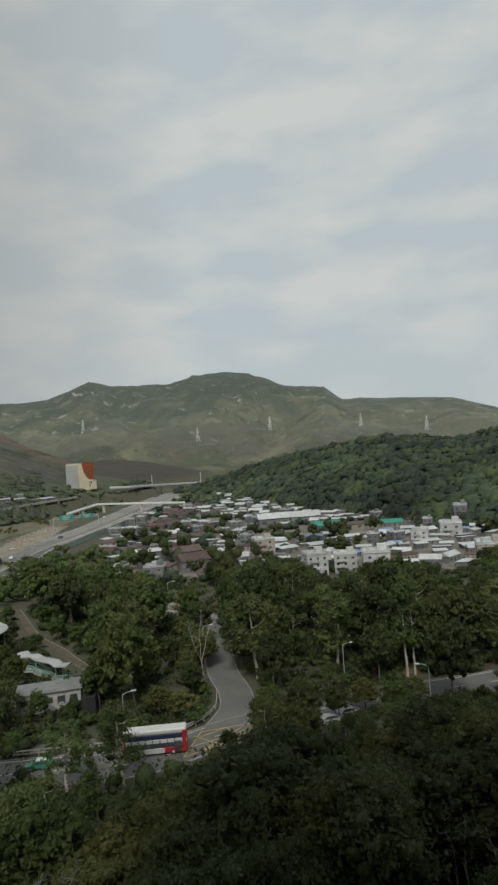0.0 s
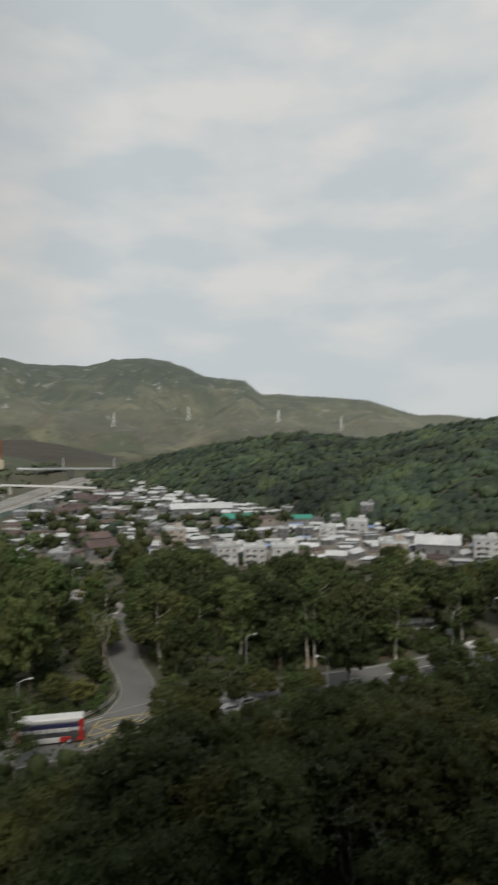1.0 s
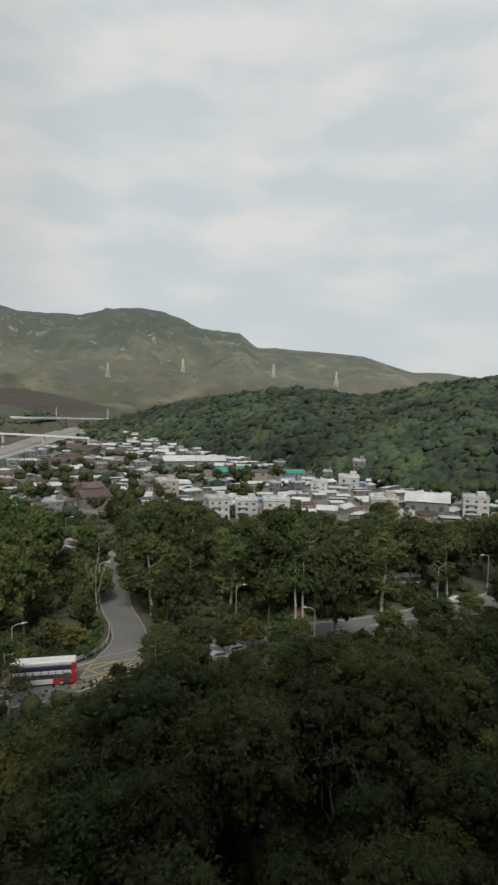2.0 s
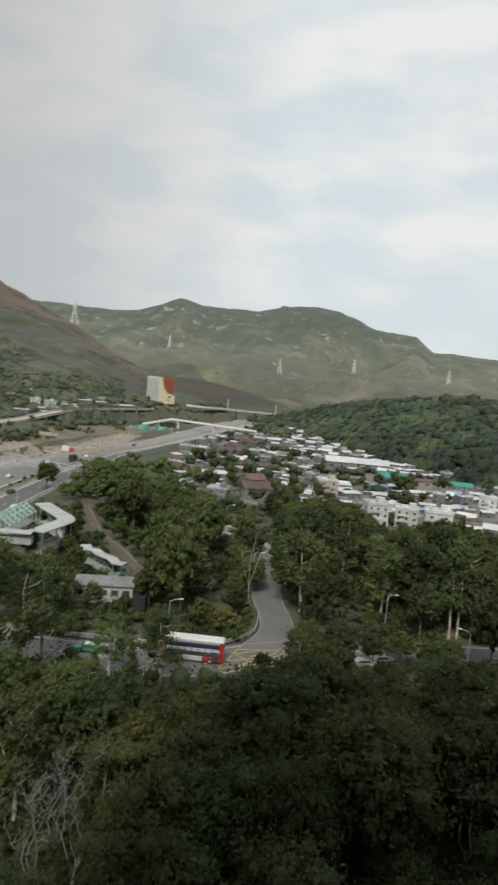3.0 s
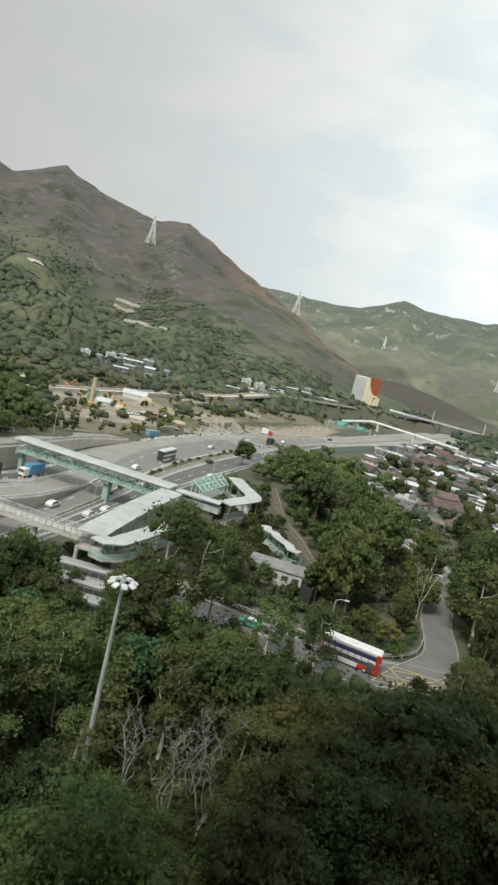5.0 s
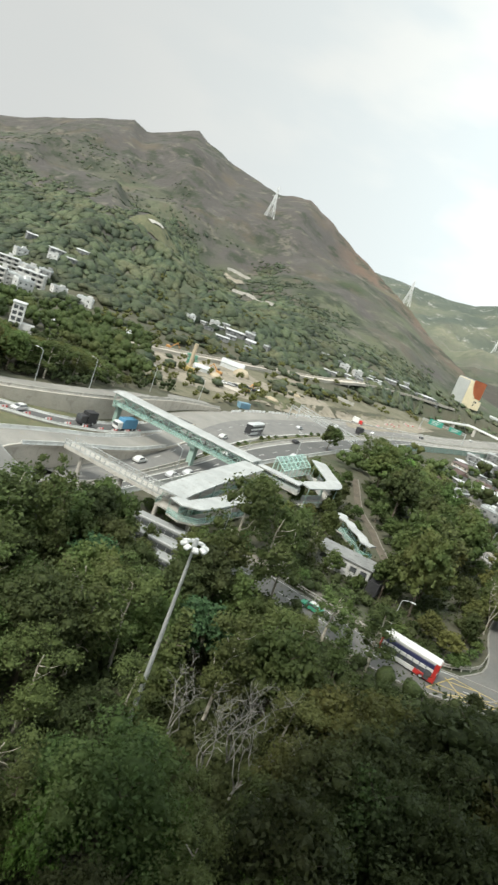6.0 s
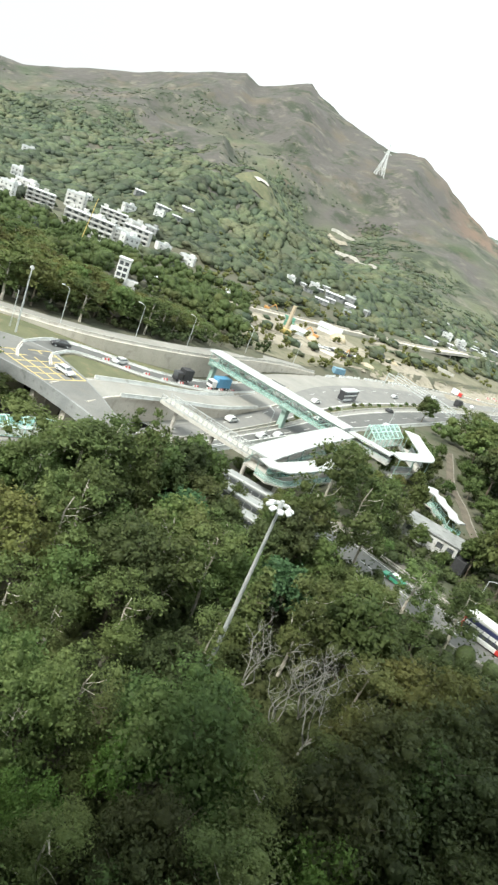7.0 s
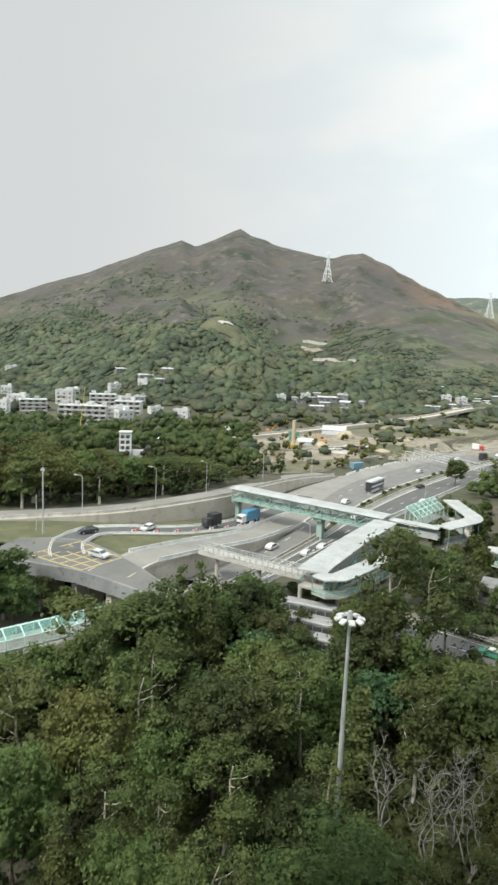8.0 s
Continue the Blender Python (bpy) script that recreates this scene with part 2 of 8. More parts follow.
WALL_GREY = surf("grey_render", (0.13, 0.135, 0.135), (0.23, 0.23, 0.23), 0.5, 5.0, 0.88, 0.15, c3=(0.2, 0.195, 0.185), obvar=0.2)
WALL_BEIGE = surf("beige_render", (0.3, 0.265, 0.225), (0.38, 0.34, 0.295), 0.5, 5.0, 0.88, 0.15, c3=(0.32, 0.27, 0.22), obvar=0.2)
WALL_CREAM = surf("cream_panel", (0.72, 0.62, 0.42), (0.8, 0.7, 0.5), 0.1, 2.0, 0.7, 0.05, c3=(0.66, 0.57, 0.4))
WALL_ORANGE = surf("orange_panel", (0.55, 0.18, 0.085), (0.63, 0.23, 0.11), 0.1, 2.0, 0.7, 0.05, c3=(0.48, 0.16, 0.085))
WALL_ASH = surf("ash_grey_panel", (0.36, 0.37, 0.36), (0.42, 0.43, 0.42), 0.1, 2.0, 0.75, 0.05)
STEEL_GREEN = surf("jade_painted_steel", (0.22, 0.315, 0.275), (0.28, 0.37, 0.33), 0.6, 6.0, 0.5, 0.05, c3=(0.3, 0.37, 0.335))
STEEL_PALE = surf("galvanised_steel", (0.42, 0.44, 0.44), (0.54, 0.55, 0.55), 0.6, 6.0, 0.42, 0.05, metal=0.4)
DARK = surf("dark_rubber", (0.02, 0.02, 0.022), (0.035, 0.035, 0.037), 2.0, 9.0, 0.7, 0.05)
GLASS_DARK = surf("dark_window_glass", (0.05, 0.055, 0.06), (0.09, 0.095, 0.1), 0.8, 3.0, 0.12, 0.0, spec=0.6)
GLASS_JADE = glass_mat("jade_glass", (0.3, 0.55, 0.5), alpha=0.28)
BARK = surf("brown_bark", (0.09, 0.07, 0.05), (0.17, 0.14, 0.11), 1.5, 9.0, 0.9, 0.5)
BARK_PALE = surf("pale_bark", (0.34, 0.31, 0.26), (0.5, 0.47, 0.41), 0.8, 6.0, 0.85, 0.3, c3=(0.24, 0.2, 0.16))
BARK_GREY = surf("weathered_grey_bark", (0.2, 0.195, 0.175), (0.29, 0.28, 0.255), 0.8, 6.0, 0.9, 0.3, c3=(0.15, 0.13, 0.1))
DIRT = surf("bare_earth", (0.2, 0.175, 0.135), (0.28, 0.25, 0.2), 0.12, 3.0, 0.95, 0.4, c3=(0.1, 0.1, 0.065))
GRASS = surf("mown_grass", (0.075, 0.082, 0.042), (0.115, 0.117, 0.064), 0.15, 5.0, 0.95, 0.4, c3=(0.15, 0.13, 0.075))
# the shade on the right-hand front trees is partly put into this green
LEAF_DARK_SHADE = leaf_mat("dark_shaded_leaf", (0.05, 0.067, 0.026), (0.071, 0.09, 0.033), warm=(0.083, 0.089, 0.033), trans=0.45)
LEAF_UNDER = leaf_mat("undergrowth_leaf", (0.048, 0.064, 0.025), (0.062, 0.08, 0.03), warm=(0.075, 0.082, 0.031))
LEAF_MID = leaf_mat("green_leaf", (0.074, 0.116, 0.038), (0.104, 0.15, 0.048), warm=(0.12, 0.134, 0.046), trans=0.45)
LEAF_GREY = leaf_mat("grey_green_leaf", (0.082, 0.112, 0.04), (0.114, 0.15, 0.051), warm=(0.126, 0.139, 0.05), trans=0.45)
LEAF_BRIGHT = leaf_mat("bright_leaf", (0.079, 0.152, 0.032), (0.117, 0.194, 0.047))
LEAF_JADE = leaf_mat("deep_jade_leaf", (0.039, 0.084, 0.036), (0.057, 0.112, 0.046))
LEAF_OLIVE = leaf_mat("olive_leaf", (0.09, 0.098, 0.03), (0.12, 0.127, 0.04), warm=(0.13, 0.128, 0.042))
FAR_WOOD = leaf_mat("woodland_leaf", (0.03, 0.044, 0.027), (0.066, 0.084, 0.044), warm=(0.078, 0.083, 0.045), trans=0.0, patch=0.03, span=0.4, leaf=0.7)
HILL_WOOD = leaf_mat("hill_woodland_leaf", (0.015, 0.025, 0.017), (0.036, 0.053, 0.026), warm=(0.054, 0.07, 0.029), trans=0.0, patch=0.02, span=0.6, leaf=0.7)


# ---- mesh helpers ----
def part(name, bm, material, parent=None, label=""):
    """Links a bmesh as one mesh object under a thing or a part."""
    me = bpy.data.meshes.new(name)
    bm.to_mesh(me)
    bm.free()
    me.materials.append(material)
    ob = new(name, me)
    if parent is not None:
        ob.parent = parent
    if label:
        ob["label"] = label
    return ob


def raw(name, verts, faces, material, parent=None, label=""):
    me = bpy.data.meshes.new(name)
    me.from_pydata([tuple(v) for v in verts], [], [tuple(f) for f in faces])
    me.update()
    me.materials.append(material)
    ob = new(name, me)
    if parent is not None:
        ob.parent = parent
    if label:
        ob["label"] = label
    return ob


def thing(name, label, category, group="", m=None):
    ob = tagged(new(name), label, category, group)
    ob.empty_display_size = 0.3
    if m is not None:
        ob.matrix_basis = m
    return ob


def box(bm, x0, y0, z0, x1, y1, z1, bevel=0.0):
    r = bmesh.ops.create_cube(bm, size=1.0, matrix=Matrix.Translation(((x0 + x1) / 2, (y0 + y1) / 2, (z0 + z1) / 2)) @ Matrix.Diagonal((x1 - x0, y1 - y0, z1 - z0, 1)))
    if bevel:
        es = list({e for v in r["verts"] for e in v.link_edges})
        bmesh.ops.bevel(bm, geom=es, offset=bevel, segments=1, affect="EDGES")


def bar(bm, p, q, r, r2=None, sides=6):
    """A round bar from p to q, tapering from r to r2."""
    p, q = Vector(p), Vector(q)
    d = q - p
    if d.length < 1e-6:
        return
    m = Matrix.Translation((p + q) / 2) @ d.to_track_quat("Z", "Y").to_matrix().to_4x4()
    bmesh.ops.create_cone(bm, cap_ends=True, segments=sides, radius1=r, radius2=r if r2 is None else r2, depth=d.length, matrix=m)


def beam(bm, p, q, w, h):
    """A rectangular beam from p to q, w across and h high, centred."""
    p, q = Vector(p), Vector(q)
    d = (q - p).normalized()
    s = Vector((-d.y, d.x, 0))
    s = s.normalized() * w / 2 if s.length > 1e-6 else Vector((w / 2, 0, 0))
    u = d.cross(s).normalized() * h / 2
    vs = [bm.verts.new(c + a * s + b * u) for c in (p, q) for a, b in ((-1, -1), (1, -1), (1, 1), (-1, 1))]
    for f in ((0, 1, 2, 3), (7, 6, 5, 4), (0, 4, 5, 1), (1, 5, 6, 2), (2, 6, 7, 3), (3, 7, 4, 0)):
        bm.faces.new([vs[i] for i in f])


def smooth_line(pts, step=4.0):
    """Catmull-Rom points along a polyline."""
    pts = [np.array(p, float) for p in pts]
    pts = [2 * pts[0] - pts[1]] + pts + [2 * pts[-1] - pts[-2]]
    out = []
    for i in range(1, len(pts) - 2):
        a, b, c, d = pts[i - 1:i + 3]
        n = max(1, int(np.linalg.norm(c - b) / step))
        for k in range(n):
            t = k / n
            out.append(0.5 * (2 * b + (c - a) * t + (2 * a - 5 * b + 4 * c - d) * t * t + (3 * b - a - 3 * c + d) * t ** 3))
    out.append(pts[-2])
    return out


def normals2(line):
    ns = []
    for i in range(len(line)):
        d = line[min(i + 1, len(line) - 1)] - line[max(i - 1, 0)]
        n = np.array([-d[1], d[0], 0.0])
        ns.append(n / max(1e-9, np.linalg.norm(n)))
    return ns


def loft(bm, line, section):
    """Sweeps a closed section of (left offset, up) along a line of points."""
    ns = normals2(line)
    rings = [[bm.verts.new(Vector(p + n * a + np.array([0, 0, b]))) for a, b in section] for p, n in zip(line, ns)]
    k = len(section)
    for r0, r1 in zip(rings, rings[1:]):
        for i in range(k):
            bm.faces.new((r0[i], r0[(i + 1) % k], r1[(i + 1) % k], r1[i]))
    bm.faces.new(rings[0][::-1])
    bm.faces.new(rings[-1])
    bmesh.ops.recalc_face_normals(bm, faces=bm.faces)


def strip(bm, left, right, up=0.0, thick=0.3):
    """A slab between two lines with as many points each."""
    n = len(left)
    t0 = [bm.verts.new((p[0], p[1], p[2] + up)) for p in left]
    t1 = [bm.verts.new((p[0], p[1], p[2] + up)) for p in right]
    b0 = [bm.verts.new((p[0], p[1], p[2] + up - thick)) for p in left]
    b1 = [bm.verts.new((p[0], p[1], p[2] + up - thick)) for p in right]
    for i in range(n - 1):
        bm.faces.new((t0[i], t1[i], t1[i + 1], t0[i + 1]))
        bm.faces.new((b0[i], b0[i + 1], b1[i + 1], b1[i]))
        bm.faces.new((t0[i], t0[i + 1], b0[i + 1], b0[i]))
        bm.faces.new((t1[i], b1[i], b1[i + 1], t1[i + 1]))
    for i in (0, n - 1):
        bm.faces.new((t0[i], b0[i], b1[i], t1[i]))
    bmesh.ops.recalc_face_normals(bm, faces=bm.faces)


def offset(line, d, up=0.0):
    return [p + n * d + np.array([0, 0, up]) for p, n in zip(line, normals2(line))]


def resample(pts, n):
    pts = np.array(pts, float)
    s = np.concatenate([[0], np.cumsum(np.linalg.norm(np.diff(pts, axis=0), axis=1))])
    q = np.linspace(0, s[-1], n)
    return [np.array([np.interp(v, s, pts[:, k]) for k in range(3)]) for v in q]


# leafy relief for the far crowns
for wood in (FAR_WOOD, HILL_WOOD):
    ft = wood.node_tree
    fn = ft.nodes.new("ShaderNodeTexNoise"); fn.inputs["Scale"].default_value = 0.6; fn.inputs["Detail"].default_value = 4
    fg = ft.nodes.new("ShaderNodeNewGeometry")
    ft.links.new(fg.outputs["Position"], fn.inputs["Vector"])
    fb = ft.nodes.new("ShaderNodeBump"); fb.inputs["Strength"].default_value = 0.7; fb.inputs["Distance"].default_value = 1.2
    ft.links.new(fn.outputs["Fac"], fb.inputs["Height"]); ft.links.new(fb.outputs[0], ft.nodes["Principled BSDF"].inputs["Normal"])


# ---- the land ----
def tab(pairs):
    xs, ys = zip(*sorted(pairs))
    return lambda a: np.interp(a, xs, ys)


# ranges of hills seen from the tower: bearing (degrees, left positive) against crest distance, crest rise and foot distance
RANGES = [
    # near mountain with the long summit ridge
    dict(d=tab([(10, 760), (14, 800), (19.6, 900), (26, 1050), (34, 1150), (41, 1280), (45, 1320), (50, 1330), (65, 1400), (110, 1500)]),
         e=tab([(8, -3.2), (11, -2.3), (14.1, -1.4), (16.4, 0.1), (19.6, 1.5), (22.3, 3.2), (26.2, 5.2), (29, 6.4), (31.5, 7.7), (34.1, 8.85), (36.6, 8.4),
                (41.1, 9.1), (44.9, 10.6), (48.7, 8.95), (50, 9.4), (56.4, 6.8), (62.4, 4.6), (66, 3.3), (80, 2.5), (110, 0), (125, -3)]),
         f=tab([(8, 740), (14, 640), (22, 500), (33, 470), (42, 440), (50, 420), (60, 470), (110, 500)]), zf=8.0, p=1.25, rough=0.17),
    # dark foothill at the valley's end
    dict(d=tab([(0, 1050), (20, 1050)]), e=tab([(-2, -2.6), (3, -2.2), (6.4, -1.3), (9, -0.6), (12.2, -0.1), (17, -0.2), (22, -2.0), (24, -2.6)]),
         f=tab([(0, 900), (20, 860)]), zf=6.0, p=0.8, rough=0.05),
    # far mountain
    dict(d=tab([(-60, 2400), (-10, 2600), (0, 2750), (20, 2700), (60, 2700)]),
         e=tab([(-120, 1), (-60, 2.2), (-40, 2.0), (-29.3, 1.3), (-25.6, 1.85), (-22.7, 1.9), (-18.3, 3.3), (-13, 3.75), (-8.7, 3.95), (-7.2, 5.1), (-3.6, 5.55), (-0.4, 6.85),
                (1.7, 7.15), (4.8, 6.9), (6.9, 6.25), (11.9, 6.3), (14, 6.75), (17.7, 5.3), (26.2, 5.2), (34, 5), (60, 3), (120, 1)]),
         f=tab([(-60, 1000), (0, 1150), (60, 1150)]), zf=8.0, p=1.15, rough=0.2),
    # low wooded hill behind the village
    dict(d=tab([(-60, 470), (-28, 540), (-20, 600), (-12, 630), (-2, 720), (6, 800)]),
         e=tab([(-120, 0.5), (-60, 1.7), (-45, 2.0), (-32, 1.5), (-27.9, 1.2), (-23.2, 0.5), (-18.3, -0.6), (-15.8, -0.1), (-11.7, 0.2), (-7, -0.5), (-1.9, -1.35), (3.2, -2.7), (6, -3.5), (8, -4.2)]),
         f=tab([(-60, 260), (-28, 300), (-20.8, 335), (-15.8, 355), (-10.6, 395), (-2.3, 500), (3.2, 690), (8, 780)]), zf=1.0, p=0.8, rough=0.05),
]
WALL_X = tab([(40, -150), (60, -142), (72, -137), (92, -128.5), (124, -125.5), (150, -133), (175, -139), (205, -141), (260, -146)])
TERRACE = tab([(30, 6.0), (125, 6.0), (160, 4.0), (205, 0.4), (260, 0.0)])


def fbm(x, y, s, octs=5):
    v, a, tot = np.zeros_like(x), 1.0, 0.0
    flat_x, flat_y = x.ravel(), y.ravel()
    for o in range(octs):
        k = 2.0 ** o / s
        v += a * np.array([noise.noise(Vector((px * k, py * k, 3.7 * o + 1.3))) for px, py in zip(flat_x, flat_y)]).reshape(x.shape)
        tot += a
        a *= 0.5
    return v / tot


def land(x, y, wild=None):
    """Ground height; wild: broken relief for the hills (arrays of the same shape)."""
    x, y = np.asarray(x, float), np.asarray(y, float)
    D = np.hypot(x, y)
    az = np.degrees(np.arctan2(-x, y))
    w = 0.0 if wild is None else wild
    t = np.clip((WALL_X(y) - 1.0 - x) / 2.5, 0, 1)
    z = TERRACE(y) * t * (y > 20)
    z = np.maximum(z, np.clip((D - 230) / 250, 0, 1) * 8 * np.clip((az - 18) / 8, 0, 1) * (x < WALL_X(y) - 6))
    for r in RANGES:
        dc, df = r["d"](az), r["f"](az)
        zc = EYE + dc * np.tan(np.radians(r["e"](az)))
        s = (D - df) / np.maximum(dc - df, 30)
        up = np.clip(s, 0, 1)
        h = r["zf"] + (zc - r["zf"]) * (up ** r["p"] + r["rough"] * w * 2.2 * np.sqrt(up) * (1 - up) ** 0.6)
        down = np.clip((D - dc) / (0.9 * dc), 0, 1)
        h = np.where(s > 1, r["zf"] + (zc - r["zf"]) * (1 - down) ** 1.2 * (1 + 0.10 * w * np.clip(down * 6, 0, 1)), h)
        h = np.where((s > 0) & (zc > r["zf"]), h, -50)
        z = np.maximum(z, h)
    return z


GRID = {}


def height(x, y):
    """Ground height under (x, y), read from the built sheet."""
    D, az = math.hypot(x, y), math.degrees(math.atan2(-x, y))
    if az < -40:
        az += 360
    azs, Ds, Z = GRID["az"], GRID["d"], GRID["z"]
    i = min(max(int(np.searchsorted(azs, az)) - 1, 0), len(azs) - 2)
    j = min(max(int(np.searchsorted(Ds, D)) - 1, 0), len(Ds) - 2)
    u = min(max((az - azs[i]) / (azs[i + 1] - azs[i]), 0), 1)
    v = min(max((D - Ds[j]) / (Ds[j + 1] - Ds[j]), 0), 1)
    return float((Z[i, j] * (1 - u) + Z[i + 1, j] * u) * (1 - v) + (Z[i, j + 1] * (1 - u) + Z[i + 1, j + 1] * u) * v)


def build_ground():
    azs = np.concatenate([np.arange(-40, 76, 0.4), np.arange(76, 320, 4.0)])
    Ds = [18.0]
    while Ds[-1] < 4700:
        Ds.append(Ds[-1] * 1.021 + 0.3)
    Ds = np.array(Ds)
    A, R = np.meshgrid(np.radians(azs), Ds, indexing="ij")
    X, Y = -R * np.sin(A), R * np.cos(A)
    wild = np.zeros_like(X)
    sel = R > 400
    f1 = fbm(X[sel], Y[sel], 330.0, 5)
    wild[sel] = 1.0 - 3.2 * np.abs(f1) - 0.3
    Z = land(X, Y, wild)
    GRID.update(az=azs, d=Ds, z=Z)
    na, nd = X.shape
    co = np.stack([X.ravel(), Y.ravel(), Z.ravel()], 1)
    i, j = np.meshgrid(np.arange(na), np.arange(nd - 1), indexing="ij")
    i2 = (i + 1) % na
    faces = np.stack([i * nd + j, i2 * nd + j, i2 * nd + j + 1, i * nd + j + 1], -1).reshape(-1, 4)[:, ::-1]
    verts = [tuple(v) for v in co] + [(0, 0, 0)]
    fl = [tuple(f) for f in faces] + [(len(co), k * nd, ((k + 1) % na) * nd) for k in range(na)]
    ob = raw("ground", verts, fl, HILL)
    for p in ob.data.polygons:
        p.use_smooth = True
    ob.data.update()
    return tagged(ob, "valley floor rising to grassy, scrubby mountains", "ground", kind="structure")


def hill_material():
    m = surf("hillside", (0.046, 0.062, 0.036), (0.07, 0.082, 0.05), 0.004, 0.06, 0.95, 0.6)
    t = m.node_tree
    b = t.nodes["Principled BSDF"]
    geo = t.nodes.new("ShaderNodeNewGeometry")

    def band(scale, lo, hi, colour, prev, detail=8, rough=0.6):
        n = t.nodes.new("ShaderNodeTexNoise")
        n.inputs["Scale"].default_value, n.inputs["Detail"].default_value, n.inputs["Roughness"].default_value = scale, detail, rough
        t.links.new(geo.outputs["Position"], n.inputs["Vector"])
        r = t.nodes.new("ShaderNodeMapRange"); r.inputs[1].default_value = lo; r.inputs[2].default_value = hi
        t.links.new(n.outputs["Fac"], r.inputs[0])
        mx = t.nodes.new("ShaderNodeMix"); mx.data_type = "RGBA"; mx.inputs["B"].default_value = (*colour, 1)
        t.links.new(r.outputs[0], mx.inputs["Factor"]); t.links.new(prev, mx.inputs["A"])
        return mx.outputs["Result"]
    col = b.inputs["Base Color"].links[0].from_socket
    col = band(0.011, 0.46, 0.58, (0.035, 0.052, 0.022), col)         # scrub in the gullies
    green = col
    col = band(0.006, 0.47, 0.60, (0.2, 0.188, 0.122), col)           # dry grass, lightened for haze too, on the far mountain
    sy = t.nodes.new("ShaderNodeSeparateXYZ"); t.links.new(geo.outputs["Position"], sy.inputs[0])
    fy = t.nodes.new("ShaderNodeMapRange"); fy.inputs[1].default_value = 1000; fy.inputs[2].default_value = 1400; fy.inputs[3].default_value = 0.25
    t.links.new(sy.outputs[1], fy.inputs[0])
    dry = t.nodes.new("ShaderNodeMix"); dry.data_type = "RGBA"
    t.links.new(fy.outputs[0], dry.inputs["Factor"]); t.links.new(green, dry.inputs["A"]); t.links.new(col, dry.inputs["B"])
    col = dry.outputs["Result"]
    # fire-browned upper slopes of the near mountain
    sp = t.nodes.new("ShaderNodeSeparateXYZ"); t.links.new(geo.outputs["Position"], sp.inputs[0])
    nb = t.nodes.new("ShaderNodeTexNoise"); nb.inputs["Scale"].default_value = 0.009; nb.inputs["Detail"].default_value = 7
    t.links.new(geo.outputs["Position"], nb.inputs["Vector"])
    nz = t.nodes.new("ShaderNodeMath"); nz.operation = "MULTIPLY_ADD"; nz.inputs[1].default_value = 520; nz.inputs[2].default_value = -260
    t.links.new(nb.outputs["Fac"], nz.inputs[0])
    az_ = t.nodes.new("ShaderNodeMath"); t.links.new(sp.outputs[2], az_.inputs[0]); t.links.new(nz.outputs[0], az_.inputs[1])
    rz = t.nodes.new("ShaderNodeMapRange"); rz.inputs[1].default_value = 25; rz.inputs[2].default_value = 120
    t.links.new(az_.outputs[0], rz.inputs[0])
    ry = t.nodes.new("ShaderNodeMapRange"); ry.inputs[1].default_value = 1750; ry.inputs[2].default_value = 1450
    t.links.new(sp.outputs[1], ry.inputs[0])
    mm = t.nodes.new("ShaderNodeMath"); mm.operation = "MULTIPLY"
    t.links.new(rz.outputs[0], mm.inputs[0]); t.links.new(ry.outputs[0], mm.inputs[1])
    burnt = t.nodes.new("ShaderNodeMix"); burnt.data_type = "RGBA"; burnt.inputs["B"].default_value = (0.069, 0.063, 0.058, 1)
    t.links.new(mm.outputs[0], burnt.inputs["Factor"]); t.links.new(col, burnt.inputs["A"])
    col = burnt.outputs["Result"]
    # reddish band along the shoulder that runs down to the valley's end
    su = t.nodes.new("ShaderNodeVectorMath"); su.operation = "DOT_PRODUCT"; su.inputs[1].default_value = (0.369, 0.929, 0)
    t.links.new(geo.outputs["Position"], su.inputs[0])
    sn = t.nodes.new("ShaderNodeMath"); sn.operation = "MULTIPLY_ADD"; sn.inputs[1].default_value = 170
    t.links.new(nb.outputs["Fac"], sn.inputs[0]); t.links.new(su.outputs["Value"], sn.inputs[2])
    sr = t.nodes.new("ShaderNodeMapRange"); sr.inputs[1].default_value = 690; sr.inputs[2].default_value = 765; sr.inputs[4].default_value = 0.55
    t.links.new(sn.outputs[0], sr.inputs[0])
    sx_ = t.nodes.new("ShaderNodeMapRange"); sx_.inputs[1].default_value = -800; sx_.inputs[2].default_value = -560
    t.links.new(sp.outputs[0], sx_.inputs[0])
    se = t.nodes.new("ShaderNodeMapRange"); se.inputs[1].default_value = -150; se.inputs[2].default_value = -230
    t.links.new(sp.outputs[0], se.inputs[0])
    sz_ = t.nodes.new("ShaderNodeMapRange"); sz_.inputs[1].default_value = 22; sz_.inputs[2].default_value = 40
    t.links.new(sp.outputs[2], sz_.inputs[0])
    st = t.nodes.new("ShaderNodeMapRange"); st.inputs[1].default_value = 800; st.inputs[2].default_value = 740
    t.links.new(su.outputs["Value"], st.inputs[0])
    sf = sr.outputs[0]
    for other in (sx_, se, sz_, st):
        sm = t.nodes.new("ShaderNodeMath"); sm.operation = "MULTIPLY"
        t.links.new(sf, sm.inputs[0]); t.links.new(other.outputs[0], sm.inputs[1])
        sf = sm.outputs[0]
    red = t.nodes.new("ShaderNodeMix"); red.data_type = "RGBA"; red.inputs["B"].default_value = (0.17, 0.105, 0.07, 1)
    t.links.new(sf, red.inputs["Factor"]); t.links.new(col, red.inputs["A"])
    col = red.outputs["Result"]
    col = band(0.022, 0.5, 0.6, (0.034, 0.041, 0.026), col, 10, 0.72)      # low scrub mottling the slopes
    col = band(0.014, 0.53, 0.66, (0.09, 0.075, 0.055), col, 10, 0.7)
    col = band(0.05, 0.56, 0.66, (0.12, 0.11, 0.088), col, 8, 0.65)       # dry tufts
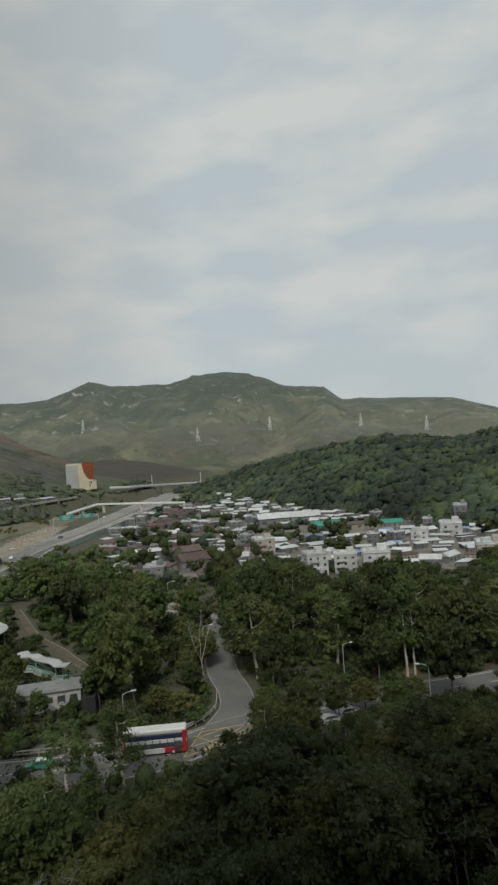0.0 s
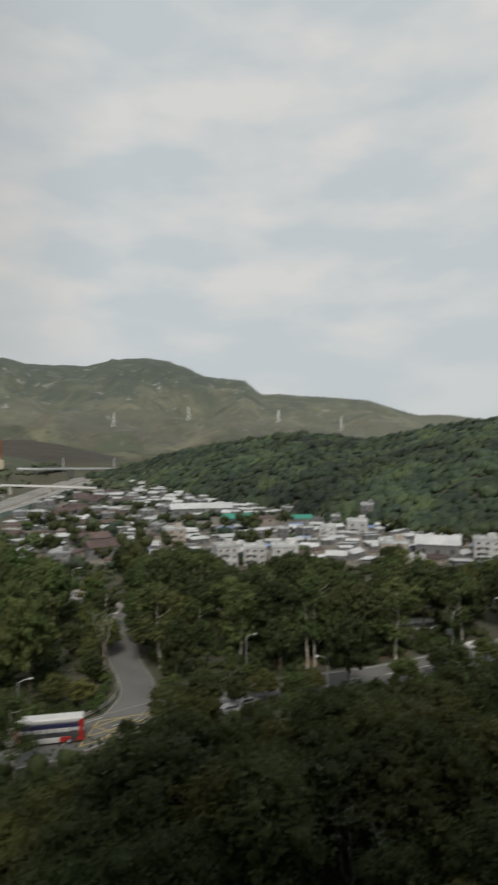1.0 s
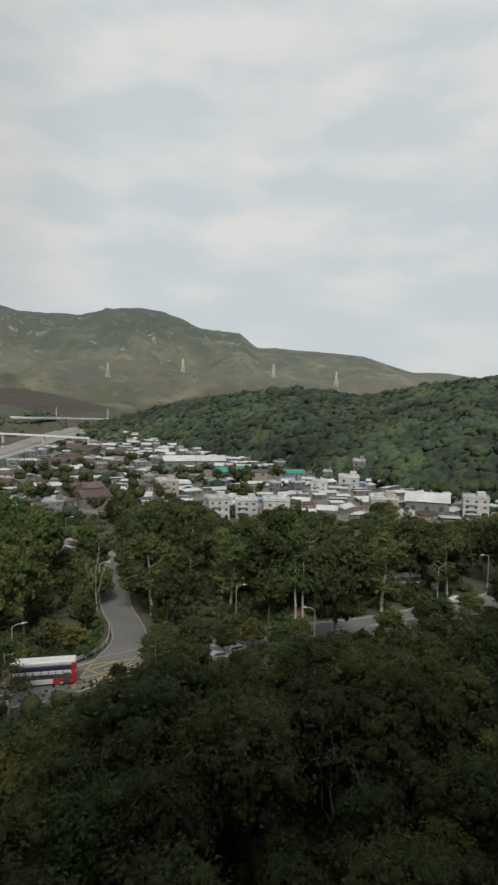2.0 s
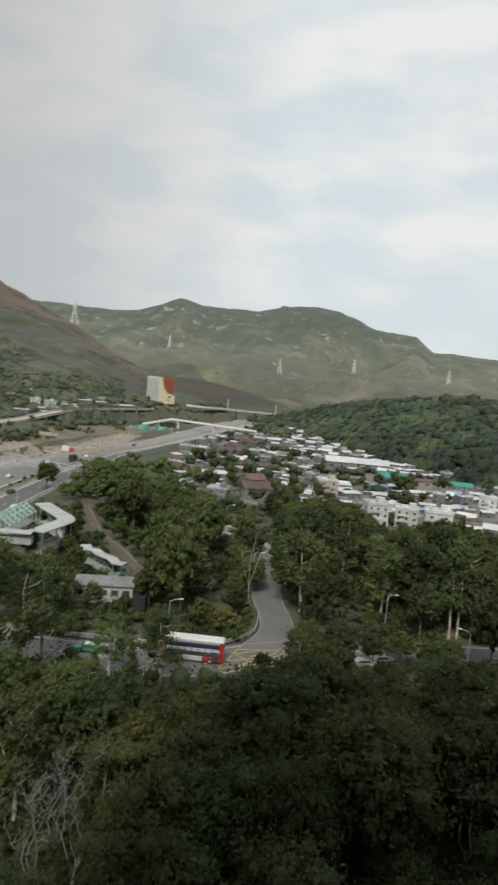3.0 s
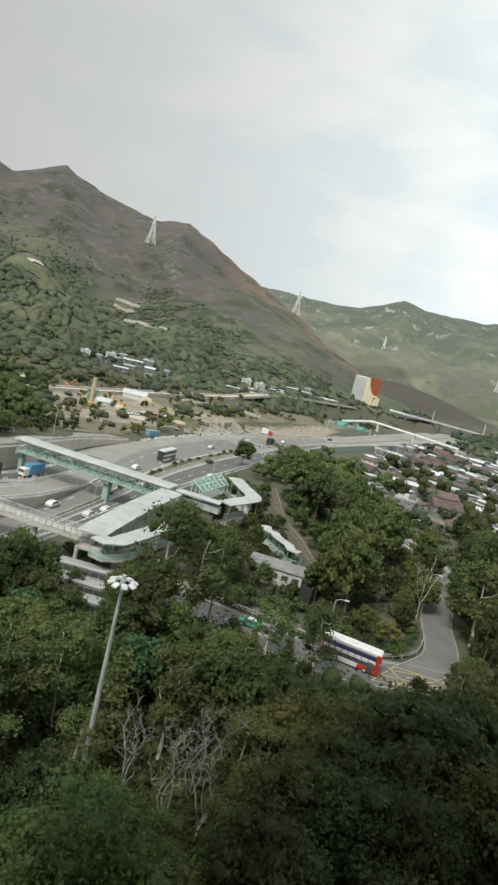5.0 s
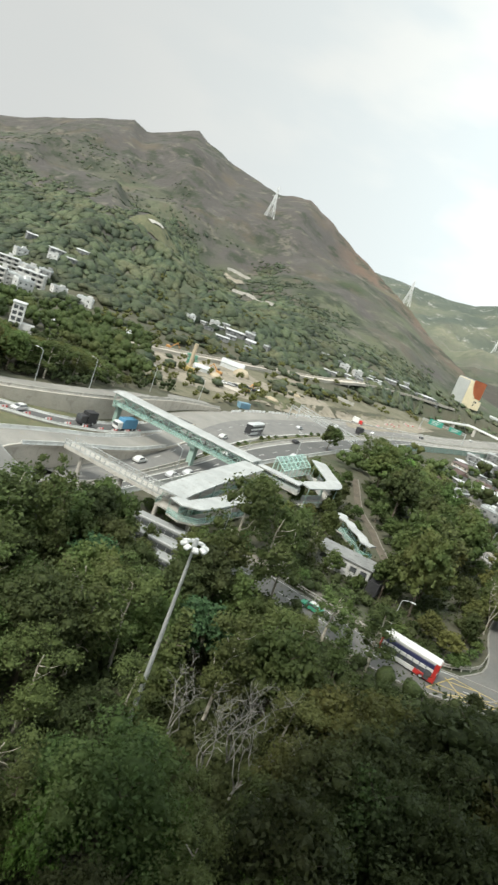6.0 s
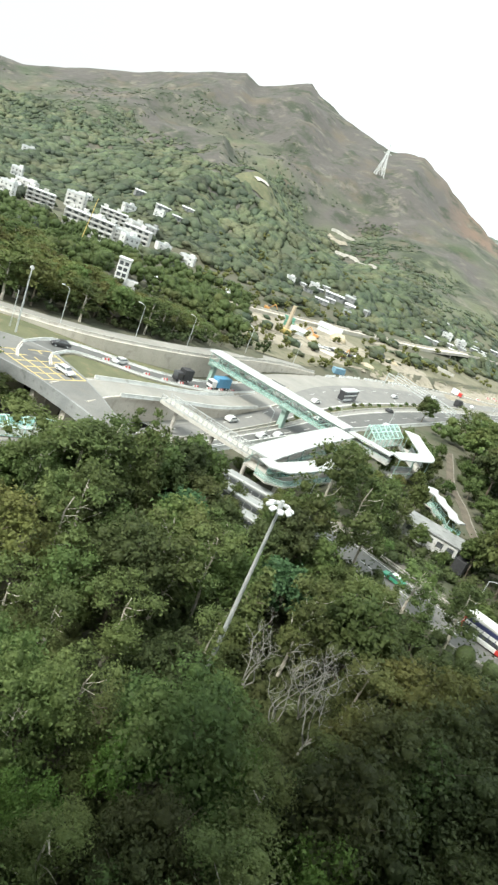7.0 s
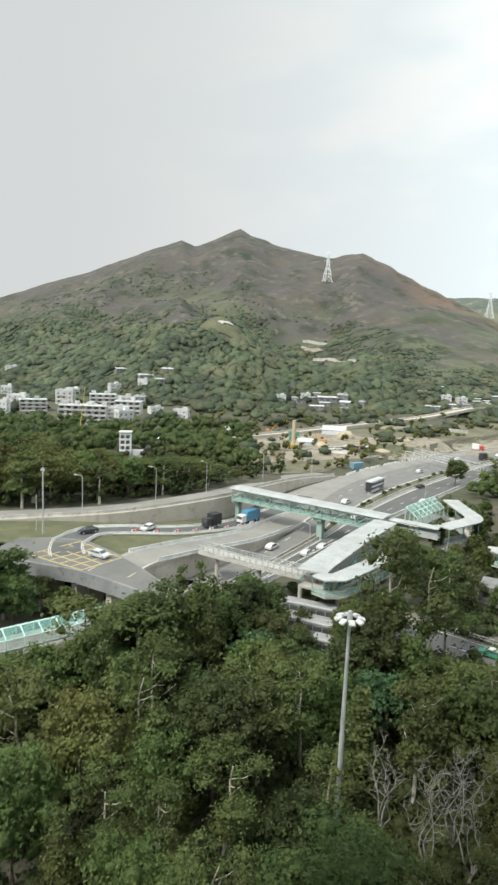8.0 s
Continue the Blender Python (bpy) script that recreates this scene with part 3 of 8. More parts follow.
    # dark scrub on the foothill at the valley's end
    fd = t.nodes.new("ShaderNodeVectorMath"); fd.operation = "DISTANCE"; fd.inputs[1].default_value = (-190, 1010, 30)
    t.links.new(geo.outputs["Position"], fd.inputs[0])
    fr = t.nodes.new("ShaderNodeMapRange"); fr.inputs[1].default_value = 190; fr.inputs[2].default_value = 120; fr.inputs[4].default_value = 0.85
    t.links.new(fd.outputs["Value"], fr.inputs[0])
    fm = t.nodes.new("ShaderNodeMix"); fm.data_type = "RGBA"; fm.inputs["B"].default_value = (0.05, 0.043, 0.036, 1)
    t.links.new(fr.outputs[0], fm.inputs["Factor"]); t.links.new(col, fm.inputs["A"])
    col = fm.outputs["Result"]
    # far mountain paled to a dry-grass tone, with haze put into the colour
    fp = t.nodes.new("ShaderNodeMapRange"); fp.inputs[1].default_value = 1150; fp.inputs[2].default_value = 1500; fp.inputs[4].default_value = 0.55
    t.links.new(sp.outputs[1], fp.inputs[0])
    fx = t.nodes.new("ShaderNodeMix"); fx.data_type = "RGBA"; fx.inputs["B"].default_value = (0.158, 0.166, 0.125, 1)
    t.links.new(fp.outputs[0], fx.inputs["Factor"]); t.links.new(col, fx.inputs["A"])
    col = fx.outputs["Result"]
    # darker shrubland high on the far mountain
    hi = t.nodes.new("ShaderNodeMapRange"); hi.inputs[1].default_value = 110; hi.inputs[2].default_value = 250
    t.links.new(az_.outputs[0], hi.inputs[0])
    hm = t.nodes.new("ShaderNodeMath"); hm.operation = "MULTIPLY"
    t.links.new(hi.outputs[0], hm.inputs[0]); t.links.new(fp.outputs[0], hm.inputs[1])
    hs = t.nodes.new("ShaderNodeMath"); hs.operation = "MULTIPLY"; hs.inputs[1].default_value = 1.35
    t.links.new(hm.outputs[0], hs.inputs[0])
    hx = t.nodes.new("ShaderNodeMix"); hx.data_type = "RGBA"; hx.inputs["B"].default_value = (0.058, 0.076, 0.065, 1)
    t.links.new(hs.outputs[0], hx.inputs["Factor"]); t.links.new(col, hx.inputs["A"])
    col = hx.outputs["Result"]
    grassy = col
    rocky = band(0.02, 0.57, 0.63, (0.29, 0.285, 0.26), col, 12, 0.78)   # bare rock, on the far mountain
    ro = t.nodes.new("ShaderNodeMapRange"); ro.inputs[1].default_value = 1250; ro.inputs[2].default_value = 1450; ro.inputs[3].default_value = 0.12
    t.links.new(sp.outputs[1], ro.inputs[0])
    rk = t.nodes.new("ShaderNodeMix"); rk.data_type = "RGBA"
    rh = t.nodes.new("ShaderNodeMapRange"); rh.inputs[1].default_value = 60; rh.inputs[2].default_value = 200; rh.inputs[3].default_value = 0.12
    t.links.new(az_.outputs[0], rh.inputs[0])
    rm = t.nodes.new("ShaderNodeMath"); rm.operation = "MULTIPLY"
    t.links.new(ro.outputs[0], rm.inputs[0]); t.links.new(rh.outputs[0], rm.inputs[1])
    t.links.new(rm.outputs[0], rk.inputs["Factor"]); t.links.new(grassy, rk.inputs["A"]); t.links.new(rocky, rk.inputs["B"])
    col = rk.outputs["Result"]
    # leaf litter and shade-grass on the valley floor near the wood
    rf = t.nodes.new("ShaderNodeMapRange"); rf.inputs[1].default_value = 15; rf.inputs[2].default_value = 7
    t.links.new(sp.outputs[2], rf.inputs[0])
    fl = t.nodes.new("ShaderNodeMix"); fl.data_type = "RGBA"; fl.inputs["B"].default_value = (0.078, 0.075, 0.05, 1)
    nf = t.nodes.new("ShaderNodeTexNoise"); nf.inputs["Scale"].default_value = 0.06; nf.inputs["Detail"].default_value = 7
    t.links.new(geo.outputs["Position"], nf.inputs["Vector"])
    rn = t.nodes.new("ShaderNodeMapRange"); rn.inputs[1].default_value = 0.7; rn.inputs[2].default_value = 0.5
    t.links.new(nf.outputs["Fac"], rn.inputs[0])
    mf = t.nodes.new("ShaderNodeMath"); mf.operation = "MULTIPLY"
    t.links.new(rf.outputs[0], mf.inputs[0]); t.links.new(rn.outputs[0], mf.inputs[1])
    t.links.new(mf.outputs[0], fl.inputs["Factor"]); t.links.new(col, fl.inputs["A"])
    col = fl.outputs["Result"]
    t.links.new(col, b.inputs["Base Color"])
    return m


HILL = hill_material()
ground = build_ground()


# ---- roads ----
def road(name, line, width, material, label, up=0.06, kerb=CONCRETE_OLD, marks=(), dash=None, thick=0.4, structure=True):
    ln = smooth_line(line, 4.0)
    root = tagged(new(name), label, "road", kind="structure")
    bm = bmesh.new()
    strip(bm, offset(ln, width / 2), offset(ln, -width / 2), up, thick)
    part("carriageway", bm, material, root)
    if kerb:
        for s in (1, -1):
            bm = bmesh.new()
            loft(bm, offset(ln, s * (width / 2 + 0.1)), [(-0.15, up - thick), (0.15, up - thick), (0.15, up + 0.15), (-0.15, up + 0.15)])
            part("kerb", bm, kerb, root)
    for off in marks:
        bm = bmesh.new()
        l2 = offset(ln, off)
        strip(bm, offset(l2, 0.09), offset(l2, -0.09), up + 0.012, 0.01)
        part("edge_line", bm, PAINT_WHITE, root)
    for off in (dash or ()):
        l2 = offset(smooth_line(line, 1.0), off)
        bm = bmesh.new()
        for i in range(0, len(l2) - 3, 9):
            seg = l2[i:i + 4]
            strip(bm, offset(seg, 0.09), offset(seg, -0.09), up + 0.012, 0.01)
        part("lane_dashes", bm, PAINT_WHITE, root)
    return root


# dual carriageway along the valley
HW_L = smooth_line([(-85, 20, 0), (-91, 60, 0), (-96, 90, 0), (-101, 112, 0), (-109, 134, 0), (-126, 166, 0), (-138, 200, 0), (-143, 245, 0), (-141, 312, 0), (-129, 385, 0), (-123, 447, 0), (-117, 612, 0), (-104, 760, 0), (-60, 900, 0)], 6)
HW_R = smooth_line([(-66, 20, 0), (-76, 60, 0), (-86, 112, 0), (-90, 136, 0), (-95, 170, 0), (-101, 224, 0), (-105, 268, 0), (-108, 310, 0), (-110, 350, 0), (-101, 423, 0), (-90, 557, 0), (-75, 700, 0), (-30, 860, 0)], 6)
N = 150
HW_L, HW_R = resample(HW_L, N), resample(HW_R, N)


def lane(f, up=0.0):
    return [a + (b - a) * f + np.array([0, 0, up]) for a, b in zip(HW_L, HW_R)]


highway = tagged(new("road"), "wide grey dual carriageway curving along the valley", "road", kind="structure")
bm = bmesh.new()
strip(bm, HW_L, HW_R, 0.06, 0.4)
part("carriageway", bm, ASPHALT_PALE, highway)
for f in (0.02, 0.55, 0.73, 0.98):
    bm = bmesh.new()
    l2 = lane(f)[50 if f < 0.1 else 0:]
    strip(bm, offset(l2, 0.15), offset(l2, -0.15), 0.075, 0.01)
    part("edge_line", bm, PAINT_WHITE, highway)
for f in (0.27, 0.86):
    l2 = resample(lane(f), 700)
    bm = bmesh.new()
    for i in range(0, 690, 9):
        seg = l2[i:i + 4]
        strip(bm, offset(seg, 0.1), offset(seg, -0.1), 0.075, 0.01)
    part("lane_dashes", bm, PAINT_WHITE, highway)
# white hatching where two lanes part
for k in range(9):
    u = k / 8
    bm = bmesh.new()
    beam(bm, (-115.2 - 1.9 * u, 193.4 + 24.4 * u, 0.10), (-116.8 - 1.9 * u, 194.6 + 24.4 * u, 0.10), 0.5, 0.02)
    part("hatch_bar", bm, PAINT_WHITE, highway)
# darker resurfaced lanes near the footbridge
bm = bmesh.new()
strip(bm, lane(0.16)[:64], lane(0.54)[:64], 0.066, 0.02)
part("resurfaced_lanes", bm, ASPHALT, highway)
bm = bmesh.new()
strip(bm, lane(0.74)[:60], lane(0.97)[:60], 0.066, 0.02)
part("resurfaced_lanes", bm, ASPHALT_DARK, highway)


def barrier(name, line, label, h=0.8, w=0.35, material=CONCRETE):
    bm = bmesh.new()
    loft(bm, line, [(-w, 0), (-w * 0.45, h * 0.4), (-w * 0.3, h), (w * 0.3, h), (w * 0.45, h * 0.4), (w, 0)])
    return tagged(part(name, bm, material), label, "barrier", kind="structure")


barrier("median_barrier", lane(0.60, 0.06), "pale concrete median barrier on the carriageway")
barrier("median_barrier", lane(0.68, 0.06), "pale concrete median barrier on the carriageway")
bm = bmesh.new()
strip(bm, lane(0.605)[:], lane(0.675)[:], 0.25, 0.3)
tagged(part("median_strip", bm, GRASS), "planted median strip with patchy grass", "median", kind="structure")
barrier("edge_barrier", lane(1.01, 0.0), "long pale concrete edge barrier beside the carriageway", 1.2, 0.4, CONCRETE_WHITE)
barrier("edge_barrier", lane(-0.01, 0.0)[45:], "pale concrete edge barrier beside the carriageway", 0.8, 0.3)

# local road below the wood, with a junction
LOCAL = [(-112, 72, 0), (-92, 80, 0), (-70, 88, 0), (-50, 96, 0), (-36, 97.5, 0), (-20, 98.5, 0), (-8, 106, 0), (8, 113, 0), (31, 118.5, 0), (48, 122, 0), (75, 132, 0), (110, 146, 0), (160, 160, 0)]
local_road = road("road", LOCAL, 9.0, ASPHALT_LOCAL, "grey two-lane local road below the trees", kerb=ASPHALT_PALE, marks=(4.2, -4.2), dash=(0.0,))
BRANCH = [(-8, 108, 0), (-5.5, 116, 0), (-6.0, 124, 0), (-9, 136, 0), (-10.5, 150, 0), (-12, 165, 0), (-18, 182, 0), (-30, 196, 0), (-50, 205, 0)]
road("road", BRANCH, 6.2, ASPHALT_LOCAL, "narrow grey side road leading up into the wood", kerb=ASPHALT_PALE, up=0.085, marks=(), dash=())

# box junction markings beside the side road
bm = bmesh.new()
for a, b in (((-13.5, 99.0), (-4.5, 104.5)), ((-4.5, 104.5), (-3.0, 109.5)), ((-3.0, 109.5), (-11.5, 107.5)), ((-11.5, 107.5), (-13.5, 99.0)), ((-13.0, 102.0), (-4.0, 107.0)), ((-12.2, 105.0), (-7.5, 108.3)), ((-10.5, 101.0), (-4.0, 108.8)), ((-12.5, 106.0), (-8.0, 102.5)), ((-7.0, 108.3), (-5.0, 104.3))):
    beam(bm, (a[0], a[1], 0.115), (b[0], b[1], 0.115), 0.22, 0.02)
part("yellow_box", bm, PAINT_YELLOW, local_road, "worn yellow box junction lines")


def guard_rail(points, label, h=0.85):
    """Low steel rail: posts every two metres and two rails."""
    ln = smooth_line([(x, y, 0.1) for x, y in points], 2.0)
    root = tagged(new("guard_rail"), label, "guard rail")
    for z in (h * 0.55, h):
        bm = bmesh.new()
        loft(bm, offset(ln, 0, z), [(-0.05, -0.11), (0.05, -0.11), (0.05, 0.11), (-0.05, 0.11)])
        part("rail", bm, CONCRETE, root)
    for p in ln:
        bm = bmesh.new(); box(bm, p[0] - 0.07, p[1] - 0.07, p[2] - 0.3, p[0] + 0.07, p[1] + 0.07, p[2] + h)
        part("post", bm, CONCRETE, root)


guard_rail([(-17.5, 106.6), (-14.1, 108.6), (-11.3, 112.0), (-9.4, 116.5), (-9.6, 124)], "pale steel guard rail round the bend of the side road")
guard_rail([(-62, 96.2), (-50.6, 100.9), (-42.4, 102.4), (-31, 103.4), (-26, 103.8)], "pale railing along the verge of the local road", 1.0)
barrier("parapet", offset(smooth_line(BRANCH, 3), -3.5)[21:31], "low pale parapet along the far bend of the side road", 0.9, 0.3)

# slip roads climbing to the bridge deck, with a grass bank between
SLIP_A = [(-106, 62, 7.0), (-113, 66, 7.0), (-118.5, 75, 6.3), (-117.5, 85, 5.2), (-114.5, 98, 3.4), (-115, 118, 1.4), (-120, 140, 0.25), (-128, 165, 0.06)]
SLIP_B = [(-92, 62, 7.0), (-97.5, 74, 6.2), (-100, 90, 4.6), (-102.5, 108, 2.6), (-108, 128, 0.8), (-114, 145, 0.1)]
road("slip_road", SLIP_A, 6.5, ASPHALT_DARK, "curved dark slip road climbing to the bridge", marks=(3.0, -3.0), thick=0.6)
road("slip_road", SLIP_B, 8.0, ASPHALT_PALE, "pale slip road climbing beside the carriageway", marks=(3.7, -3.7), thick=0.6)
for s, line in ((-1, SLIP_A), (1, SLIP_A), (-1, SLIP_B), (1, SLIP_B)):
    w = 3.35 if line is SLIP_A else 4.1
    barrier("parapet", offset(smooth_line(line[1:-1], 3), s * w, 0.1), "pale concrete parapet along the slip road", 0.5 if line is SLIP_A else 0.8, 0.26, CONCRETE_WHITE)
A0, B0 = resample(offset(smooth_line(SLIP_A[1:-1], 3), -3.4), 24), resample(offset(smooth_line(SLIP_B[:-1], 3), 4.15), 24)
bm = bmesh.new()
strip(bm, [p - np.array([0, 0, 0.3]) for p in A0], [p - np.array([0, 0, 0.3]) for p in B0], 0.0, 0.4)
tagged(part("grass_bank", bm, GRASS), "green grass bank between the two slip roads", "grass", kind="structure")
# grass between the curved slip road and the retaining wall
G0 = resample(offset(smooth_line([(-112, 61, 7.0)] + SLIP_A[2:6], 3), 3.7), 16)
G1 = resample([(-143.5, 50, 5.9), (-142.5, 60, 5.9), (-137.5, 72, 5.9), (-129.2, 92, 5.9), (-126.2, 118, 5.6)], 16)
bm = bmesh.new()
strip(bm, [np.array([p[0], p[1], max(p[2] - 0.35, 0.3)]) for p in G0], [np.array([p[0], p[1], max(0.4, q[2] - 0.6)]) for p, q in zip(G1, G0)], 0.0, 0.3)
tagged(part("grass_bank", bm, GRASS), "worn grass slope between the slip road and the wall", "grass", kind="structure")
# concrete side walls under the slip roads
for line, w in ((SLIP_A, 3.2), (SLIP_A, -3.2), (SLIP_B, 3.95), (SLIP_B, -3.95)):
    l2 = offset(smooth_line(line[:-1], 3), w)
    bm = bmesh.new()
    for p, q in zip(l2, l2[1:]):
        v = [bm.verts.new(c) for c in ((p[0], p[1], -0.3), (q[0], q[1], -0.3), (q[0], q[1], q[2] - 0.2), (p[0], p[1], p[2] - 0.2))]
        bm.faces.new(v)
    bmesh.ops.remove_doubles(bm, verts=bm.verts, dist=0.01)
    ob = tagged(part("side_wall", bm, CONCRETE_OLD), "stained concrete side wall below the slip road", "wall", kind="structure")
    so = ob.modifiers.new("thick", "SOLIDIFY"); so.thickness = 0.4

# bridge deck with the box junction
deck = tagged(new("road_bridge"), "concrete road bridge deck over the carriageway", "bridge", kind="structure")
bm = bmesh.new()
DECK_N = [(-122, 60, 7.0), (-118, 66, 7.0), (-112, 70, 7.0), (-100, 70, 7.0), (-92, 69, 7.0), (-85, 67.5, 7.0), (-76, 66.5, 7.0), (-66, 65.0, 7.0)]
DECK_S = [(-116, 48.5, 7.0), (-110, 51.5, 7.0), (-103, 54, 7.0), (-96, 57.5, 7.0), (-89, 59, 7.0), (-83, 60.0, 7.0), (-75, 60.5, 7.0), (-65, 59.5, 7.0)]
dn, ds = [np.array(p) for p in DECK_N], [np.array(p) for p in DECK_S]
strip(bm, dn, ds, 0.0, 1.4)
part("deck", bm, DECK_GREY, deck)
bm = bmesh.new()
strip(bm, [p + (q - p) * 0.04 for p, q in zip(dn, ds)], [p + (q - p) * 0.94 for p, q in zip(dn, ds)], 0.06, 0.05)
part("road_surface", bm, ASPHALT_LOCAL, deck)
bm = bmesh.new()
loft(bm, ds, [(-0.25, -1.5), (0.25, -1.5), (0.25, 1.0), (-0.25, 1.0)])
part("parapet", bm, DECK_GREY, deck)
for x, y in ((-106, 58), (-97, 61), (-89, 63), (-69, 62.5)):
    bm = bmesh.new()
    box(bm, x - 0.8, y - 3, -0.3, x + 0.8, y + 3, 5.7, 0.1)
    part("pier", bm, CONCRETE_OLD, deck)
bm = bmesh.new()
for k in range(6):
    u = k / 5
    beam(bm, (-111 + 14 * u, 56.5 + 3 * u, 7.075), (-112 + 14 * u, 68.5 + 0.5 * u, 7.075), 0.3, 0.02)
for k in range(5):
    u = k / 4
    beam(bm, (-111 - u, 56.5 + 12 * u, 7.075), (-97 - u, 59.5 + 9.5 * u, 7.075), 0.3, 0.02)
part("yellow_box", bm, PAINT_YELLOW, deck, "worn yellow box junction lines")

# upper road behind the retaining wall
UP = [(-142, 40), (-142, 60), (-137, 72), (-128.5, 92), (-125.5, 124), (-133, 150), (-139, 175), (-141, 200)]
wall_line = smooth_line([(x, y, float(TERRACE(y))) for x, y in UP], 4)
bm = bmesh.new()
strip(bm, offset(wall_line, 1.2), offset(wall_line, 8.5), 0.10, 0.5)
up_road = tagged(new("road"), "grey upper road along the foot of the trees", "road", kind="structure")
part("carriageway", bm, ASPHALT_PALE, up_road)
bm = bmesh.new()
for p, q in zip(wall_line, wall_line[1:]):
    bm.faces.new([bm.verts.new(c) for c in ((p[0], p[1], -0.3), (q[0], q[1], -0.3), (q[0], q[1], q[2] + 0.2), (p[0], p[1], p[2] + 0.2))])
bmesh.ops.remove_doubles(bm, verts=bm.verts, dist=0.01)
rw = tagged(part("retaining_wall", bm, CONCRETE_OLD), "stained beige concrete retaining wall beside the carriageway", "wall", kind="structure")
so = rw.modifiers.new("thick", "SOLIDIFY"); so.thickness = 0.5; so.offset = 0
barrier("parapet", offset(wall_line, 0.5, 0.15), "pale concrete parapet on the retaining wall", 0.9, 0.25)


# paved strip where the upper road comes down beside the carriageway
bm = bmesh.new()
sl = resample([(-131.5, 150, 0), (-137.5, 175, 0), (-140.5, 196, 0), (-146, 205, 0), (-146, 222, 0), (-145, 250, 0), (-144, 292, 0)], 30)
sr = resample([(-117, 150, 0), (-128.5, 175, 0), (-136, 196, 0), (-137.5, 205, 0), (-140, 222, 0), (-142, 250, 0), (-141, 292, 0)], 30)
strip(bm, sl, sr, 0.05, 0.35)
tagged(part("pavement", bm, ASPHALT_PALE), "pale paved strip beside the carriageway", "pavement", kind="structure")


# noise barrier between the carriageway and the village
def noise_barrier(line, h=3.2, bay=5.0):
    root = tagged(new("noise_barrier"), "pale green-grey noise barrier beside the carriageway", "barrier", kind="structure")
    n = int(sum(np.linalg.norm(b - a) for a, b in zip(line, line[1:])) / bay)
    pts = resample(line, n + 1)
    for i, (p, q) in enumerate(zip(pts, pts[1:])):
        bm = bmesh.new(); beam(bm, (p[0], p[1], h / 2), (q[0], q[1], h / 2), 0.15, h)
        part("panel", bm, STEEL_GREEN, root)
        bm = bmesh.new(); beam(bm, (p[0], p[1], h + 0.12), (q[0], q[1], h + 0.12), 0.45, 0.25)
        part("coping", bm, CONCRETE, root)
        bm = bmesh.new(); box(bm, p[0] - 0.18, p[1] - 0.18, -0.2, p[0] + 0.18, p[1] + 0.18, h)
        part("post", bm, CONCRETE, root)
    return root


noise_barrier([np.array(p, float) for p in ((-103.5, 305, 0), (-103, 330, 0), (-98, 387, 0), (-90, 440, 0), (-80, 500, 0))])


# earth footpath winding below the trees, with a pale kerb
FOOTPATH = [(-80, 206, 0), (-73, 193, 0), (-62, 172.6, 0), (-51.3, 159, 0), (-46, 151, 0), (-40, 143, 0)]
fp_ln = smooth_line(FOOTPATH, 3.0)
bm = bmesh.new()
strip(bm, offset(fp_ln, 1.1), offset(fp_ln, -1.1), 0.07, 0.3)
path_ob = tagged(new("footpath"), "brown earth footpath winding below the trees", "path", kind="structure")
part("path_surface", bm, surf("trodden_earth", (0.09, 0.076, 0.058), (0.14, 0.118, 0.092), 0.25, 3.0, 0.95, 0.4, c3=(0.07, 0.066, 0.044)), path_ob)
bm = bmesh.new()
loft(bm, offset(fp_ln, 1.25), [(-0.16, -0.1), (0.16, -0.1), (0.14, 0.22), (-0.14, 0.22)])
part("kerb", bm, STONE_ROUGH, path_ob)


# ---- unseen tower wall behind the view, added and sized to shade the near trees ----
bm = bmesh.new()
box(bm, -27.5, -18, -0.5, 95, -1.2, 124, 0.1)
tagged(part("wall_south", bm, CONCRETE), "plain pale concrete tower wall, unseen, sized to shade the near trees", "wall", kind="structure")


# ---- trees ----
def fast_mesh(name, verts, faces, material):
    """Mesh from arrays; faces all of one size."""
    verts, faces = np.asarray(verts, np.float32), np.asarray(faces, np.int32)
    me = bpy.data.meshes.new(name)
    k = faces.shape[1]
    me.vertices.add(len(verts)); me.vertices.foreach_set("co", verts.ravel())
    me.loops.add(faces.size); me.loops.foreach_set("vertex_index", faces.ravel())
    me.polygons.add(len(faces)); me.polygons.foreach_set("loop_start", np.arange(0, faces.size, k, dtype=np.int32))
    me.update(calc_edges=True)
    me.validate()
    me.materials.append(material)
    return me


def ico(sub):
    bm = bmesh.new()
    bmesh.ops.create_icosphere(bm, subdivisions=sub, radius=1.0)
    v = np.array([x.co[:] for x in bm.verts])
    f = np.array([[x.index for x in y.verts] for y in bm.faces])
    bm.free()
    return v, f


ICO1, ICO2 = ico(1), ico(2)


